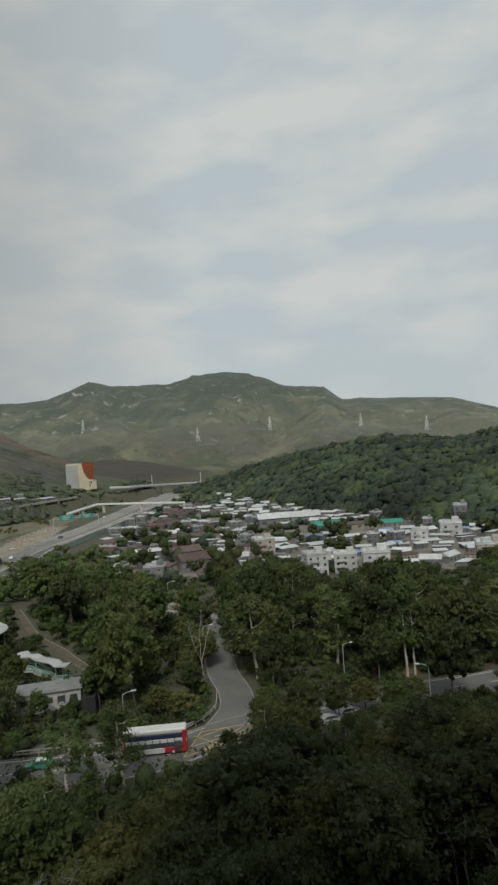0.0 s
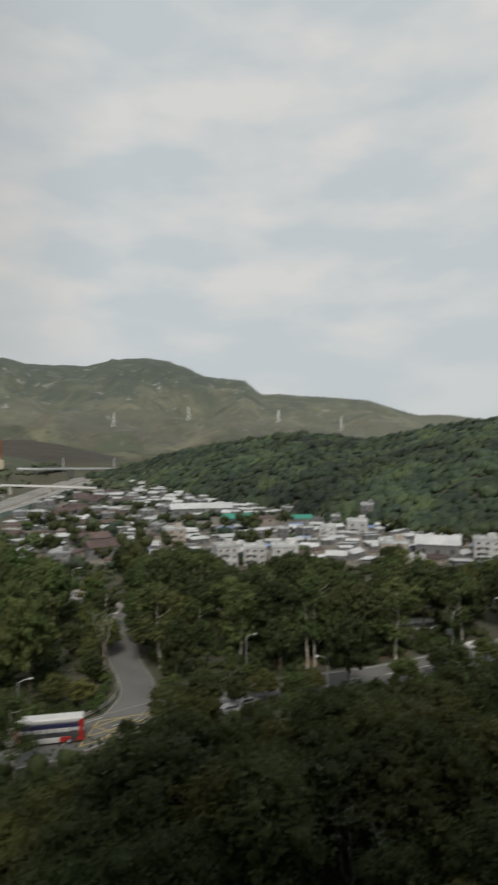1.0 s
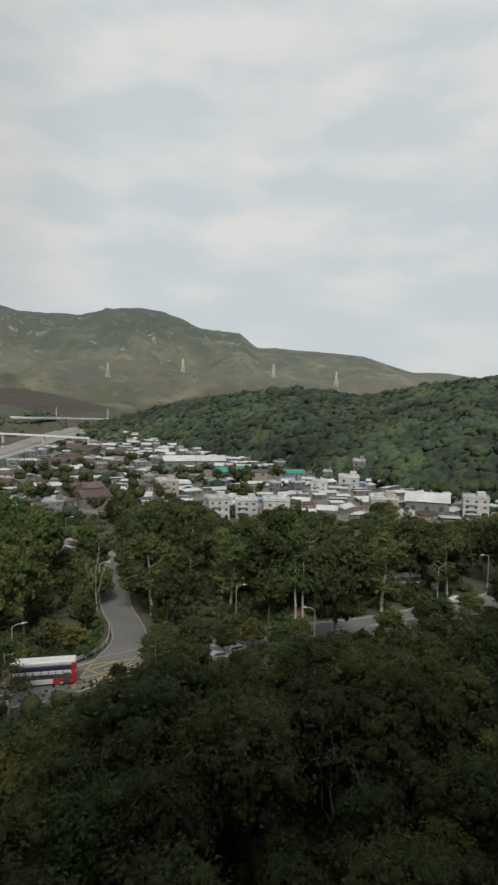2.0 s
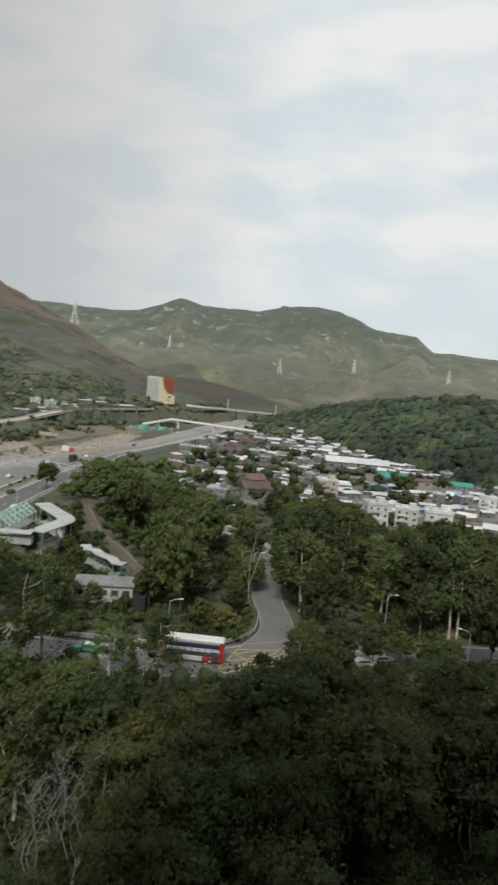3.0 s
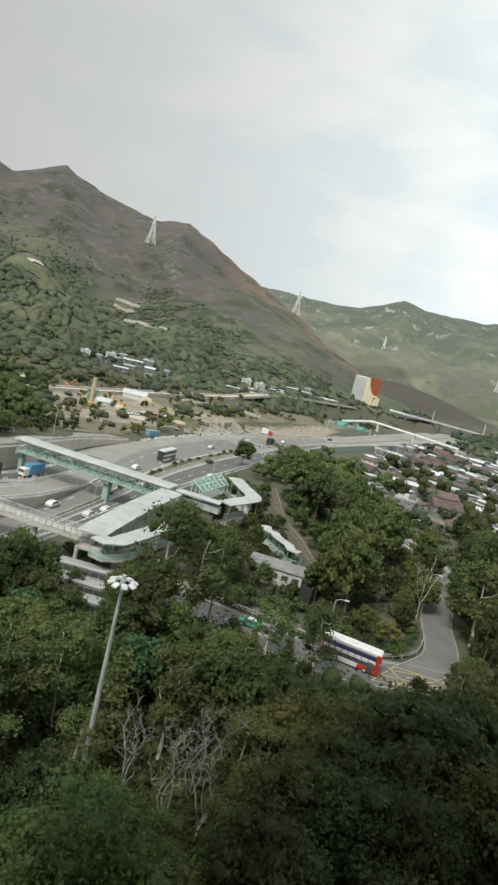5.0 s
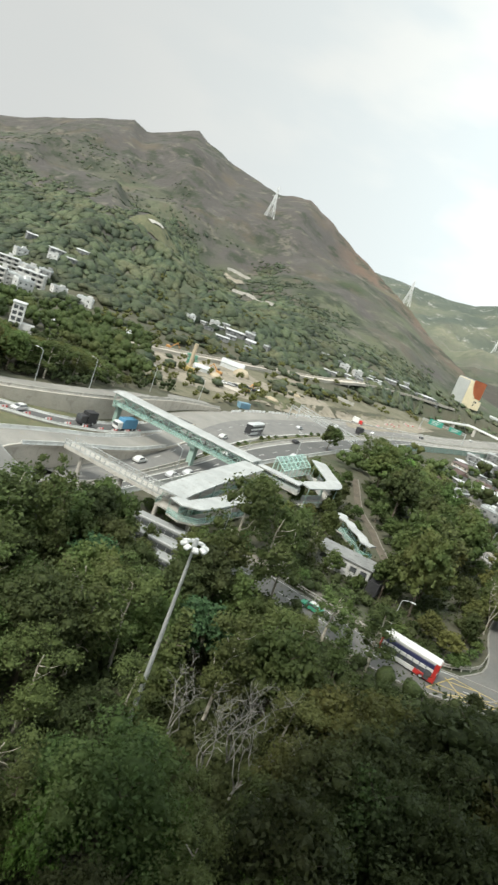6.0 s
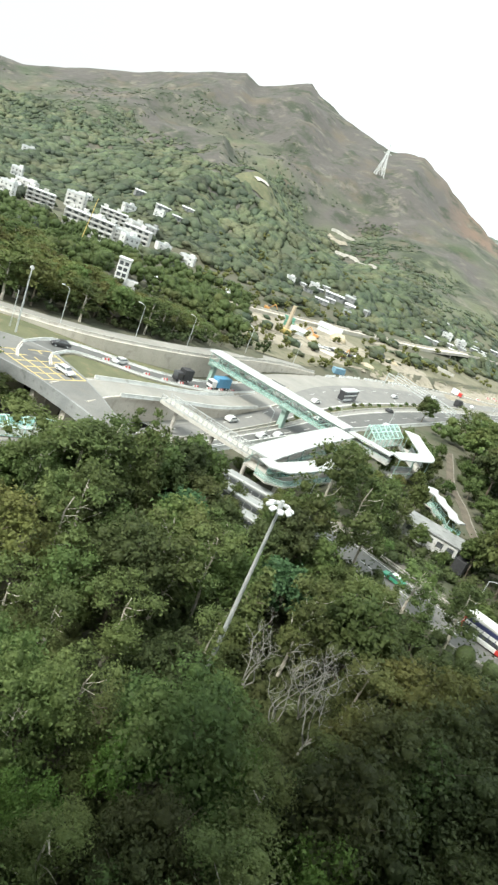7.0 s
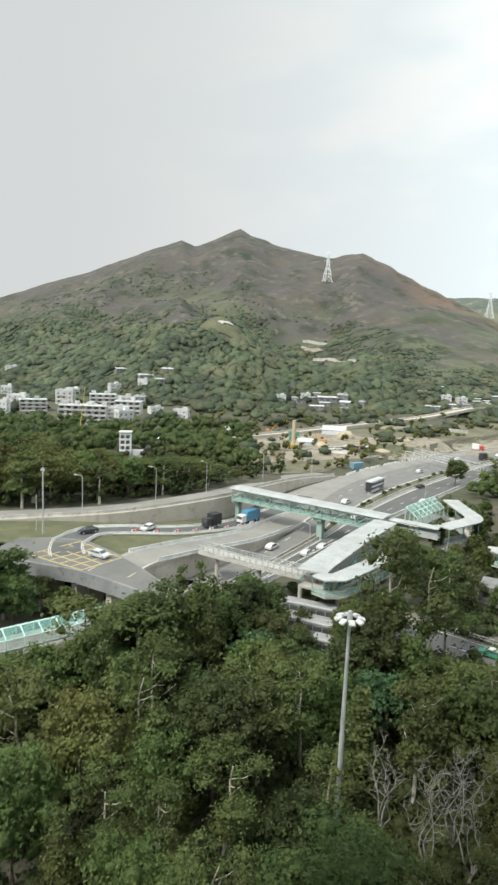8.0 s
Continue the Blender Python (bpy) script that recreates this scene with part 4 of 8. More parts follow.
def sprays(rng, centres, radii, count, size, squash=0.85, low=-0.35):
    """Leaf sprays over a set of round clumps: one small blade each."""
    centres, radii = np.asarray(centres), np.asarray(radii)
    pick = rng.choice(len(radii), count, p=radii ** 2 / (radii ** 2).sum())
    d = rng.normal(size=(count, 3))
    d /= np.linalg.norm(d, axis=1)[:, None]
    d[:, 2] = np.where(d[:, 2] < low, -d[:, 2], d[:, 2])
    p = centres[pick] + d * (radii[pick] * (rng.uniform(0.6, 1.1, count) + rng.exponential(0.22, count)))[:, None] * np.array([1, 1, squash])
    n = d * 0.7 + rng.normal(size=(count, 3)) * 0.62 + np.array([0, 0, 0.3])
    n /= np.linalg.norm(n, axis=1)[:, None]
    t = np.cross(n, rng.normal(size=(count, 3)))
    t /= np.linalg.norm(t, axis=1)[:, None]
    b = np.cross(n, t)
    s = size * rng.uniform(0.6, 1.4, count)[:, None]
    droop = -0.18 * s * n
    v = np.stack([p + t * s, p + b * s * 0.6 - t * s * 0.5 + droop, p - b * s * 0.6 - t * s * 0.5], 1).reshape(-1, 3)
    return v, np.arange(count * 3).reshape(-1, 3)


def crown_mesh(rng, name, centres, radii, count, size, material, core=0.8, squash=0.85):
    vs, fs, at = [], [], 0
    for c, r in zip(centres, radii):
        if core:
            v, f = ICO1
            jit = 1 + rng.uniform(-0.35, 0.35, (len(v), 1))
            vs.append(np.asarray(c) + v * r * core * jit * np.array([1, 1, squash])); fs.append(f + at); at += len(v)
    v, f = sprays(rng, centres, radii, count, size, squash)
    vs.append(v); fs.append(f + at)
    return fast_mesh(name, np.concatenate(vs), np.concatenate(fs), material)


def limbs(bm, rng, base, tip, r0, n, reach, sides=6, levels=1):
    """A leaning trunk with tapering limbs that fork."""
    p = Vector(base)
    d = Vector(tip) - p
    pts = [p + d * (i / 6) + Vector((rng.normal() * 0.12, rng.normal() * 0.12, 0)) * (i > 0) * d.length * 0.06 for i in range(7)]
    for i in range(6):
        bar(bm, pts[i], pts[i + 1], r0 * (1 - i / 7.5), r0 * (1 - (i + 1) / 7.5), sides)
    for k in range(n):
        f = rng.uniform(0.35, 0.98)
        q = Vector(base) + d * f
        a = rng.uniform(0, 2 * math.pi)
        L = reach * rng.uniform(0.5, 1.0) * (1.15 - 0.5 * f)
        e = q + Vector((math.cos(a) * L, math.sin(a) * L, L * rng.uniform(0.5, 1.1)))
        mid = (q + e) / 2 + Vector((rng.normal() * 0.1, rng.normal() * 0.1, -0.08)) * L
        rr = r0 * 0.45 * (1.1 - 0.6 * f)
        bar(bm, q, mid, rr, rr * 0.65, 4)
        bar(bm, mid, e, rr * 0.65, rr * 0.2, 4)
        if levels > 1:
            for j in range(5):
                s = mid.lerp(e, rng.uniform(0, 0.9))
                v = Vector((rng.normal(), rng.normal(), abs(rng.normal()) * 0.9 + 0.2)).normalized() * L * rng.uniform(0.3, 0.6)
                w = s + v * 0.5 + Vector((rng.normal(), rng.normal(), 0)) * 0.08 * L
                bar(bm, s, w, rr * 0.42, rr * 0.28, 4)
                bar(bm, w, s + v, rr * 0.28, rr * 0.08, 4)
                for i in range(2):
                    v2 = (v + Vector((rng.normal(), rng.normal(), rng.normal())) * v.length * 0.8).normalized() * v.length * 0.5
                    bar(bm, w, w + v2, rr * 0.2, rr * 0.06, 3)


def make_tree(kind, seed, label, fine=1.0):
    """A standing tree about its base: trunk with limbs, and a crown of leaf sprays in uneven clumps."""
    rng = np.random.default_rng(seed)
    name, H, R, clumps, count, size, mat, bark = {
        "broad": ("tree", 13.0, 5.0, 22, 2300, 0.52, LEAF_DARK_SHADE, BARK), "mid": ("tree", 12.0, 4.4, 20, 2000, 0.5, LEAF_MID, BARK),
        "gum": ("gum_tree", 17.0, 3.6, 19, 1600, 0.42, LEAF_GREY, BARK_PALE), "olive": ("tree", 11.0, 4.0, 13, 1500, 0.45, LEAF_OLIVE, BARK),
        "jade": ("tree", 11.0, 3.8, 12, 1900, 0.5, LEAF_JADE, BARK), "bright": ("tree", 8.0, 3.3, 10, 1600, 0.4, LEAF_BRIGHT, BARK),
        "bush": ("bush", 4.0, 2.3, 7, 700, 0.42, LEAF_MID, BARK), "spire": ("spire_tree", 14.0, 1.9, 11, 1300, 0.36, LEAF_GREY, BARK)}[kind]
    count, size = int(count * 1.28 * fine ** 1.6), size * 0.61 / fine
    root = tagged(new(name), label, "bush" if kind == "bush" else "tree")
    bm = bmesh.new()
    lean = (rng.normal() * 0.5, rng.normal() * 0.5)
    limbs(bm, rng, (0, 0, -0.3), (lean[0], lean[1], H * 0.8), H * 0.016 + 0.03, 7, R * 0.95, 5)
    part("trunk", bm, bark, root)
    cs, rs = [], []
    if kind not in ("gum", "spire"):
        clumps = int(clumps * 2.4)
    for i in range(clumps):
        a, u = i * 2.4 + rng.uniform(-0.4, 0.4), (i + 0.5) / clumps
        if kind == "gum":
            z, rad, r = H * rng.uniform(0.3, 0.93), R * rng.uniform(0.2, 0.95), R * rng.uniform(0.24, 0.42)
        elif kind == "spire":
            z, rad, r = H * (0.15 + 0.8 * u), R * 0.45 * (1 - u), R * (0.75 - 0.5 * u)
        else:
            ph = math.acos(1 - 1.7 * u)
            k = rng.uniform(0.62, 1.2)
            rad, z, r = R * 0.76 * k * math.sin(ph), H * 0.56 + H * 0.31 * k * math.cos(ph), R * rng.uniform(0.12, 0.31)
        cs.append((rad * math.cos(a) + lean[0], rad * math.sin(a) + lean[1], z)); rs.append(r)
    if kind not in ("gum", "spire"):
        cs.append((lean[0], lean[1], H * 0.62)); rs.append(R * 0.55)
    me = crown_mesh(rng, "crown", cs, rs, count, size, mat, core={"gum": 0.55, "bush": 0.42}.get(kind, 0.72 if fine < 1.3 else 0.58))
    cr = new("crown", me)
    cr.parent = root
    root["H"], root["R"] = H, R
    return root


def make_bare(seed, H, label, stems=4, girth=0.13, bark=BARK_GREY):
    """A leafless tree: upright wavering stems from a low fork, with side branches and twigs."""
    rng = np.random.default_rng(seed)
    root = tagged(new("bare_tree"), label, "tree")
    bm = bmesh.new()
    fork = Vector((rng.normal() * 0.2, rng.normal() * 0.2, H * 0.22))
    bar(bm, (0, 0, -0.3), fork, girth * 1.3, girth, 7)

    def waver(p, d, length, r, n, curl, sides):
        pts = [p.copy()]
        for k in range(n):
            d = (d + Vector((rng.normal(), rng.normal(), rng.normal() * 0.5 + 0.12)) * curl).normalized()
            q = pts[-1] + d * length / n
            bar(bm, pts[-1], q, r * (1 - k / n * 0.85), r * (1 - (k + 1) / n * 0.85), sides)
            pts.append(q)
        return pts, d
    for s in range(stems):
        a = s * 6.283 / stems + rng.uniform(-0.4, 0.4)
        d = Vector((math.cos(a) * 0.42, math.sin(a) * 0.42, 1.0)).normalized()
        pts, _ = waver(fork, d, H * rng.uniform(0.6, 0.85), girth * rng.uniform(0.6, 0.85), 9, 0.2, 5)
        for k in range(4, 10):
            for side in range(1 if k < 7 else 2):
                v = Vector((rng.normal(), rng.normal(), 0.9)).normalized()
                sub, _ = waver(pts[k], v, H * rng.uniform(0.12, 0.26), girth * 0.26, 4, 0.38, 4)
                for m in (1, 2, 3):
                    v = Vector((rng.normal(), rng.normal(), 0.6)).normalized()
                    waver(sub[m], v, H * rng.uniform(0.05, 0.1), girth * 0.13, 2, 0.4, 3)
    part("trunk", bm, bark, root)
    return root


LABELS = {"broad": "dark green broadleaf tree with a dense rounded crown", "mid": "green broadleaf tree with a clumped crown",
          "gum": "tall grey-green gum tree with pale trunk and open crown", "olive": "olive-brown broadleaf tree with thinning leaves",
          "jade": "deep jade green tree with heavy drooping foliage", "bright": "small bright yellow-green leafy tree",
          "bush": "low green bush beside the road", "spire": "slender grey-green conifer-like tree"}
FINE = (1.85, 1.38, 0.97, 0.7)      # very near, near, middling and far trees: smaller and more leaf sprays close by
PROTO = {(k, q): [make_tree(k, 11 + 7 * i + len(k), LABELS[k], FINE[q]) for i in range(3 if k in ("broad", "mid", "gum") else 2)] for k in LABELS for q in range(4)}
USED = set()


def plant(kind, x, y, h, r=None, seed=0, z=None, turn=None, group=""):
    """Sets a tree of height h and crown radius r on the ground."""
    rng = random.Random(int(x * 131 + y * 977 + seed))
    far = math.hypot(x, y)
    pool = PROTO[kind, 0 if far < 40 else 1 if far < 62 else 2 if far < 108 else 3]
    p = pool[rng.randrange(len(pool))]
    sz = h / p["H"]
    sx = (r / p["R"]) if r else sz * rng.uniform(0.9, 1.15)
    gz = height(x, y) if z is None else z
    m = Matrix.LocRotScale((x, y, gz), Euler((rng.uniform(-0.05, 0.05), rng.uniform(-0.05, 0.05), rng.uniform(0, 6.28) if turn is None else turn)), (sx, sx * rng.uniform(0.9, 1.1), sz))
    if p.name not in USED:
        USED.add(p.name)
        p.matrix_basis = m
        ob = p
    else:
        s0 = p.scale.copy()
        ob = copy_thing(p, m @ Matrix.Diagonal((1 / s0.x, 1 / s0.y, 1 / s0.z, 1)))
    if group:
        ob["group"] = group
    return ob


def bearing(az, D):
    return -D * math.sin(radians(az)), D * math.cos(radians(az))


# places that stay open to view between the trees
OPEN = [(-18, 101, 2), (-14, 101, 1), (-20, 101, 3.5), (-10, 103, 0), (-12, 98, 0), (-5, 110, 0), (-6, 118, 0), (-7, 126, 0), (-9, 136, 0),
        (34, 119, 0), (40, 121, 0), (47, 122.5, 0), (46, 117, 0), (62, 127, 0), (72, 131, 0), (-36, 98.5, 1.2),
        (-45, 122, 3), (-46, 126, 2.2), (-41, 126, 2.5), (-43, 98, 0.4), (-38, 98, 0.4), (-52, 97.5, 0.4), (-49, 138, 4.5), (-53, 142, 4.5), (-43, 134, 4.3), (-76, 131, 9), (-70, 110, 9), (-66, 92, 8), (-60, 88, 7.5), (-62, 99, 7), (-90, 131, 8), (-105, 128, 8), (-72, 138, 8),
        (-65, 140, 8), (-65, 154, 8), (-76, 170, 8), (-78, 150, 9), (-79, 160, 9), (-103.5, 223, 4), (-68, 86.5, 2.5), (-63, 86, 2.5), (-60, 82, 2.5), (-85, 89, 6.5), (-78, 90, 6.5), (-73, 193, 0.5), (-67.5, 182, 0.5), (-56, 165, 0.5), (61.9, 147.9, 1.5), (65.2, 145.9, 0.6), (14.5, 110.5, 0.8), (11.2, 108, 0.8), (-62, 172.6, 0.5), (-51.3, 159, 0.5), (-46, 151, 0.5), (-66, 164.6, 7), (-66, 151, 7), (-40.5, 131.7, 4.5), (-39, 120, 2), (-35, 125, 0.5), (-33, 118, 0.5), (-40, 102, 0.5), (-23.4, 92.5, 0.3), (-25, 88.3, 0.3),
        (-105, 56, 7), (-97, 59, 7), (-90, 61, 7), (-100, 66, 7), (-112, 60, 7), (-83, 46, 6), (-84, 38, 6), (-100, 75, 5), (-27, 190, 0.5), (-12, 132, 9), (-12, 132, 13), (-12, 132, 5), (-11, 140, 6), (-29.5, 45.5, 25), (-29.5, 45.5, 18), (-29.5, 45.5, 12), (-29.5, 45.5, 8),
        (28.8, 125.9, 3), (30.2, 126.8, 3), (28.8, 125.9, 6), (16, 124, 8), (-24.4, 106.7, 6), (-82, 110, 0.5), (-90, 115, 0.5), (-96, 100, 0.5), (-92, 90, 3), (-100, 110, 0)]
BARE = [(24.9, 54, 11), (20.3, 53, 11), (27.6, 57, 10.5), (22.4, 58, 11.5), (-16, 63, 9.5)]
for az_b, D_b, h_b in BARE:
    for zz_b in (0.55, 0.9):
        OPEN.append((-D_b * math.sin(radians(az_b)), D_b * math.cos(radians(az_b)), h_b * zz_b))
OPEN_V = [Vector(p) for p in OPEN]


def blocks(x, y, z0, h, r):
    """True where a crown there would hide one of the open places."""
    eye = Vector((0, 0, EYE))
    c = Vector((x, y, z0 + h * 0.64))
    for p in OPEN_V:
        d = p - eye
        L = d.length
        d = d / L
        s = (c - eye).dot(d)
        if s < 0 or s > L + 1:
            continue
        g = (eye + d * s) - c
        if (g.x ** 2 + g.y ** 2) / (r * 1.05) ** 2 + (g.z / (h * 0.42)) ** 2 < 1.0:
            return True
    return False


def near_road(x, y, gap):
    p = np.array([x, y])
    for ln in ROADS:
        if np.min(np.hypot(ln[:, 0] - x, ln[:, 1] - y)) < gap:
            return True
    return False


ROADS = [np.array(smooth_line(l, 3.0))[:, :2] for l in (LOCAL, BRANCH, SLIP_A, SLIP_B, FOOTPATH)] + [np.array(lane(f))[:, :2] for f in (0.0, 0.2, 0.4, 0.6, 0.8, 1.0)] + [np.array(wall_line)[:, :2]]
FRONT_TOP = tab([(-32, -19), (-29, -19), (-24.6, -18.8), (-23.5, -18.6), (-21.8, -20.3), (-18.4, -20.4), (-15, -21.6), (-13, -21.7), (-9.8, -20.9), (-5.6, -20.6), (-2.9, -19.9), (0.8, -21.5), (4.4, -23.9), (9.5, -26.8), (13.2, -25),
                 (16.3, -21.9), (21, -22.5), (25, -22), (31, -19.6), (32.6, -21.3), (36.3, -20.3), (39.1, -19.9), (42.8, -19.5), (45.6, -17.9), (47.8, -17), (49.8, -19.3), (52.4, -21.8), (56.6, -21.6), (59.7, -22.2), (62.6, -19.5), (65.4, -17), (72, -17)])
# for az < 13, mostly the dark leaf: shade put into the colour
SHADED_KINDS = ["broad"] * 8 + ["olive"] * 2 + ["gum"]
GREEN_KINDS = ["broad"] * 3 + ["mid"] * 7 + ["gum"] * 8 + ["spire"] * 2 + ["olive", "jade", "bright"]
rng_f = random.Random(5)
placed = []


def room(x, y, gap):
    return all((x - a) ** 2 + (y - b) ** 2 > gap * gap for a, b in placed)


# single trees that stand out in the wood below
HERO = [("broad", 0.5, 68, 17, 7.5), ("broad", 8, 58, 14, 6.0), ("broad", -8.5, 66, 16, 6.5), ("broad", -16, 70, 15, 6), ("jade", 28.8, 72, 11.5, 4.2), ("bright", 12.8, 36, 13.0, 4.4), ("gum", 29.5, 92, 24, 5.0),
        ("spire", 47.8, 82, 21, 2.4), ("spire", 46.2, 80, 19, 2.2), ("spire", 49.2, 84, 19, 2.2), ("olive", 14.5, 66, 11, 4.5), ("bright", 47, 32, 9, 3.2), ("gum", 26.3, 96, 21, 4.4), ("gum", 24.2, 100, 20, 3.6)]
for kind, az, D, h, r in HERO:
    x, y = bearing(az, D)
    plant(kind, x, y, h, r)
    placed.append((x, y))
for az_b, D_b, h_b in BARE:
    placed.append(bearing(az_b, D_b))
plant("gum", -21.5, 91.5, 12.0, 3.7); placed.append((-21.0, 92.0))
plant("mid", -13.5, 139.5, 8.5, 3.5); plant("broad", -4.5, 139.0, 9.0, 3.6); plant("mid", -14.4, 145.5, 8.0, 3.6); plant("broad", -6.4, 146.5, 8.5, 3.4); plant("mid", -6.3, 152.0, 11.0, 4.2); plant("broad", -15.5, 157.0, 11.0, 3.9); plant("mid", -19.5, 170.0, 10.5, 3.6)
plant("mid", 45.0, 113.5, 6.0, 3.0); plant("broad", 58.0, 119.0, 6.5, 3.2); plant("mid", 66.0, 122.5, 6.0, 3.0); plant("olive", 17.5, 111.0, 6.0, 3.0); plant("mid", 22.5, 111.5, 5.5, 3.0); plant("olive", 27.0, 112.8, 5.0, 2.6); plant("olive", -15.0, 113.5, 5.5, 2.7); plant("olive", -19.0, 115.0, 6.0, 2.9); plant("bush", -23.0, 109.0, 3.2, 2.2); plant("bush", -12.5, 110.5, 2.2, 1.6); placed.extend([(-15.0, 113.5), (-19.0, 115.0), (-23.0, 109.0)])
plant("gum", -48.0, 117.2, 8.5, 2.6); plant("mid", -42.5, 116.2, 6.0, 2.3); plant("gum", -29.5, 90.5, 10.5, 3.2); placed.extend([(-48.0, 117.2), (-42.5, 116.2), (-29.5, 90.5)])
for x, y, h in ((-64.0, 184.0, 6.5), (-54.5, 168.0, 6.0), (-46.5, 160.0, 6.5), (-40.0, 151.0, 7.0), (-76.5, 191.0, 5.0), (-58.0, 161.0, 4.5)):
    plant("mid", x, y, h, h * 0.42)
    placed.append((x, y))
plant("mid", -16.0, 131.0, 7.0, 2.4); placed.append((-16.0, 131.0))
for i, p in enumerate(resample([q for q in lane(1.0) if 14 < q[1] < 64], 11)):
    plant("mid" if i % 3 else "gum", p[0] + 4.2 + (i * 7 % 3) * 0.5, p[1], 10.0 + (i * 5 % 4) * 0.6, 3.8)
    placed.append((p[0] + 4.2, p[1]))
for i in range(2600):
    az, D = rng_f.uniform(-34, 70), math.sqrt(rng_f.uniform(21 ** 2, 112 ** 2))
    x, y = bearing(az, D)
    if near_road(x, y, 5.6) or not room(x, y, 4.3 + D * 0.014):
        continue
    top = EYE + D * math.tan(radians(float(FRONT_TOP(az))))
    kind = rng_f.choice(SHADED_KINDS if az < 13 else GREEN_KINDS)
    h = min(rng_f.uniform(10.5, 16.5), top - rng_f.uniform(0, 1.5))
    if h < 3.5:
        continue
    r = h * (rng_f.uniform(0.3, 0.4) if kind not in ("gum", "spire") else rng_f.uniform(0.2, 0.28) if kind == "gum" else 0.17)
    if kind == "bright" and h > 10:
        kind = "mid"
    ok = False
    for k in (1.0, 0.75, 0.5, 0.32):
        if not blocks(x, y, 0, h * k, r * k):
            ok = True
            break
    if not ok or h * k < 2.0:
        continue
    h, r = h * k, r * k
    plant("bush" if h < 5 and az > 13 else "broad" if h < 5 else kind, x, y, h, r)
    placed.append((x, y))
# paler crowns among the nearest trees
for kind, x, y, h, r in (("bright", -17.2, 35.4, 12.5, 3.0), ("bright", -22.3, 30.6, 12.0, 3.0), ("mid", -14.3, 32.1, 12.0, 3.2), ("mid", -6.9, 51.6, 13.5, 4.2), ("olive", -14.3, 51.8, 11.0, 3.6)):
    plant(kind, x, y, h, r)

MID_TOP = tab([(-34, -9.5), (-29.3, -9.6), (-27.4, -10.6), (-24.6, -11), (-22.3, -9.3), (-20.4, -9.4), (-19.3, -12), (-17.3, -12), (-14.2, -10.3), (-11.2, -10.2), (-7.2, -11.7), (-5, -10.8), (-2.9, -9.6), (1.3, -9.8),
               (3.9, -9.4), (4.9, -11), (6.4, -11.8), (9.6, -10.6), (11.6, -9.3), (16.5, -8.7), (18.4, -8.2), (20, -7.6), (21.3, -10), (22.5, -12.5), (25, -13.5), (35, -16)])
for i in range(1500):
    az, D = rng_f.uniform(-34, 30), math.sqrt(rng_f.uniform(112 ** 2, 235 ** 2))
    x, y = bearing(az, D)
    if near_road(x, y, 6.0) or not room(x, y, 6.6) or x < -75:
        continue
    top = EYE + D * math.tan(radians(float(MID_TOP(az))))
    h = min(rng_f.uniform(12, 20), top - rng_f.uniform(0, 2.0))
    if h < 4:
        continue
    # az < 4 leans on the dark leaf too, toning that side down by colour
    kind = rng_f.choice(["gum", "gum", "broad", "broad", "broad", "olive"] if az < 4 else ["mid", "mid", "broad", "bright", "olive", "broad", "gum"])
    if h > 15 and kind not in ("gum", "broad"):
        kind = "gum" if az < 6 else "mid"
    r = h * rng_f.uniform(0.26, 0.36) if kind != "gum" else h * rng_f.uniform(0.2, 0.27)
    if blocks(x, y, 0, h, r):
        h, r = h * 0.55, r * 0.55
        if blocks(x, y, 0, h, r):
            h, r = h * 0.5, r * 0.5
        if blocks(x, y, 0, h, r) or h < 1.8:
            continue
    plant("bush" if h < 5 else kind, x, y, h, r)
    placed.append((x, y))
# row of trees behind the upper road and along the far side
FAR_TOP = tab([(36, -11.5), (38, -11), (43.8, -10.8), (48, -9.6), (53.7, -9.9), (56.7, -9.0), (59, -9.4), (62.5, -7.6), (72, -7.6)])
for i in range(700):
    az, D = rng_f.uniform(37, 72), rng_f.uniform(158, 240)
    x, y = bearing(az, D)
    if x > float(WALL_X(y)) - 11 or not room(x, y, 4.6):
        continue
    gz = height(x, y)
    h = min(rng_f.uniform(10, 15), EYE + D * math.tan(radians(float(FAR_TOP(az)))) - gz)
    if h < 4:
        continue
    kind = rng_f.choice(["gum", "olive", "mid", "gum", "olive", "gum"])
    plant(kind, x, y, h, h * 0.38, group="trees along the upper road")
    placed.append((x, y))
# trees that screen the road bridge
for x, y, h in ((-113, 45, 7.0), (-107, 50, 6.5), (-100, 53, 7.0), (-93.5, 54.5, 6.2), (-118, 40, 8.0), (-103, 46, 5.5)):
    plant("mid" if h < 6.8 else "gum", x, y, h, h * 0.42)
# trees rising between the glazed footbridge and the road bridge
for kind, x, y, h in (("gum", -69, 43.5, 15.5), ("gum", -66, 45.5, 15.0), ("mid", -67.0, 50.0, 13.5), ("gum", -69, 57.0, 14.5), ("gum", -63.8, 48.3, 16.5), ("gum", -62.4, 51.5, 17.0), ("mid", -65, 41, 13.5), ("gum", -101, 46.5, 14.0), ("mid", -97, 42.0, 12.0), ("mid", -106, 42, 13.0)):
    plant(kind, x, y, h, h * 0.3)
for kind, x, y, h in (("mid", -73.5, 29.0, 9.5), ("gum", -70.5, 25.5, 10.5), ("mid", -72.5, 34.5, 9.0), ("mid", -74.0, 39.5, 8.5), ("gum", -68.5, 32.0, 11.0), ("mid", -75.0, 24.0, 9.0), ("mid", -71.5, 20.5, 9.5)):
    plant(kind, x, y, h, h * 0.36)
# single trees beside the carriageway
plant("mid", -103.5, 226, 11.5, 4.2)
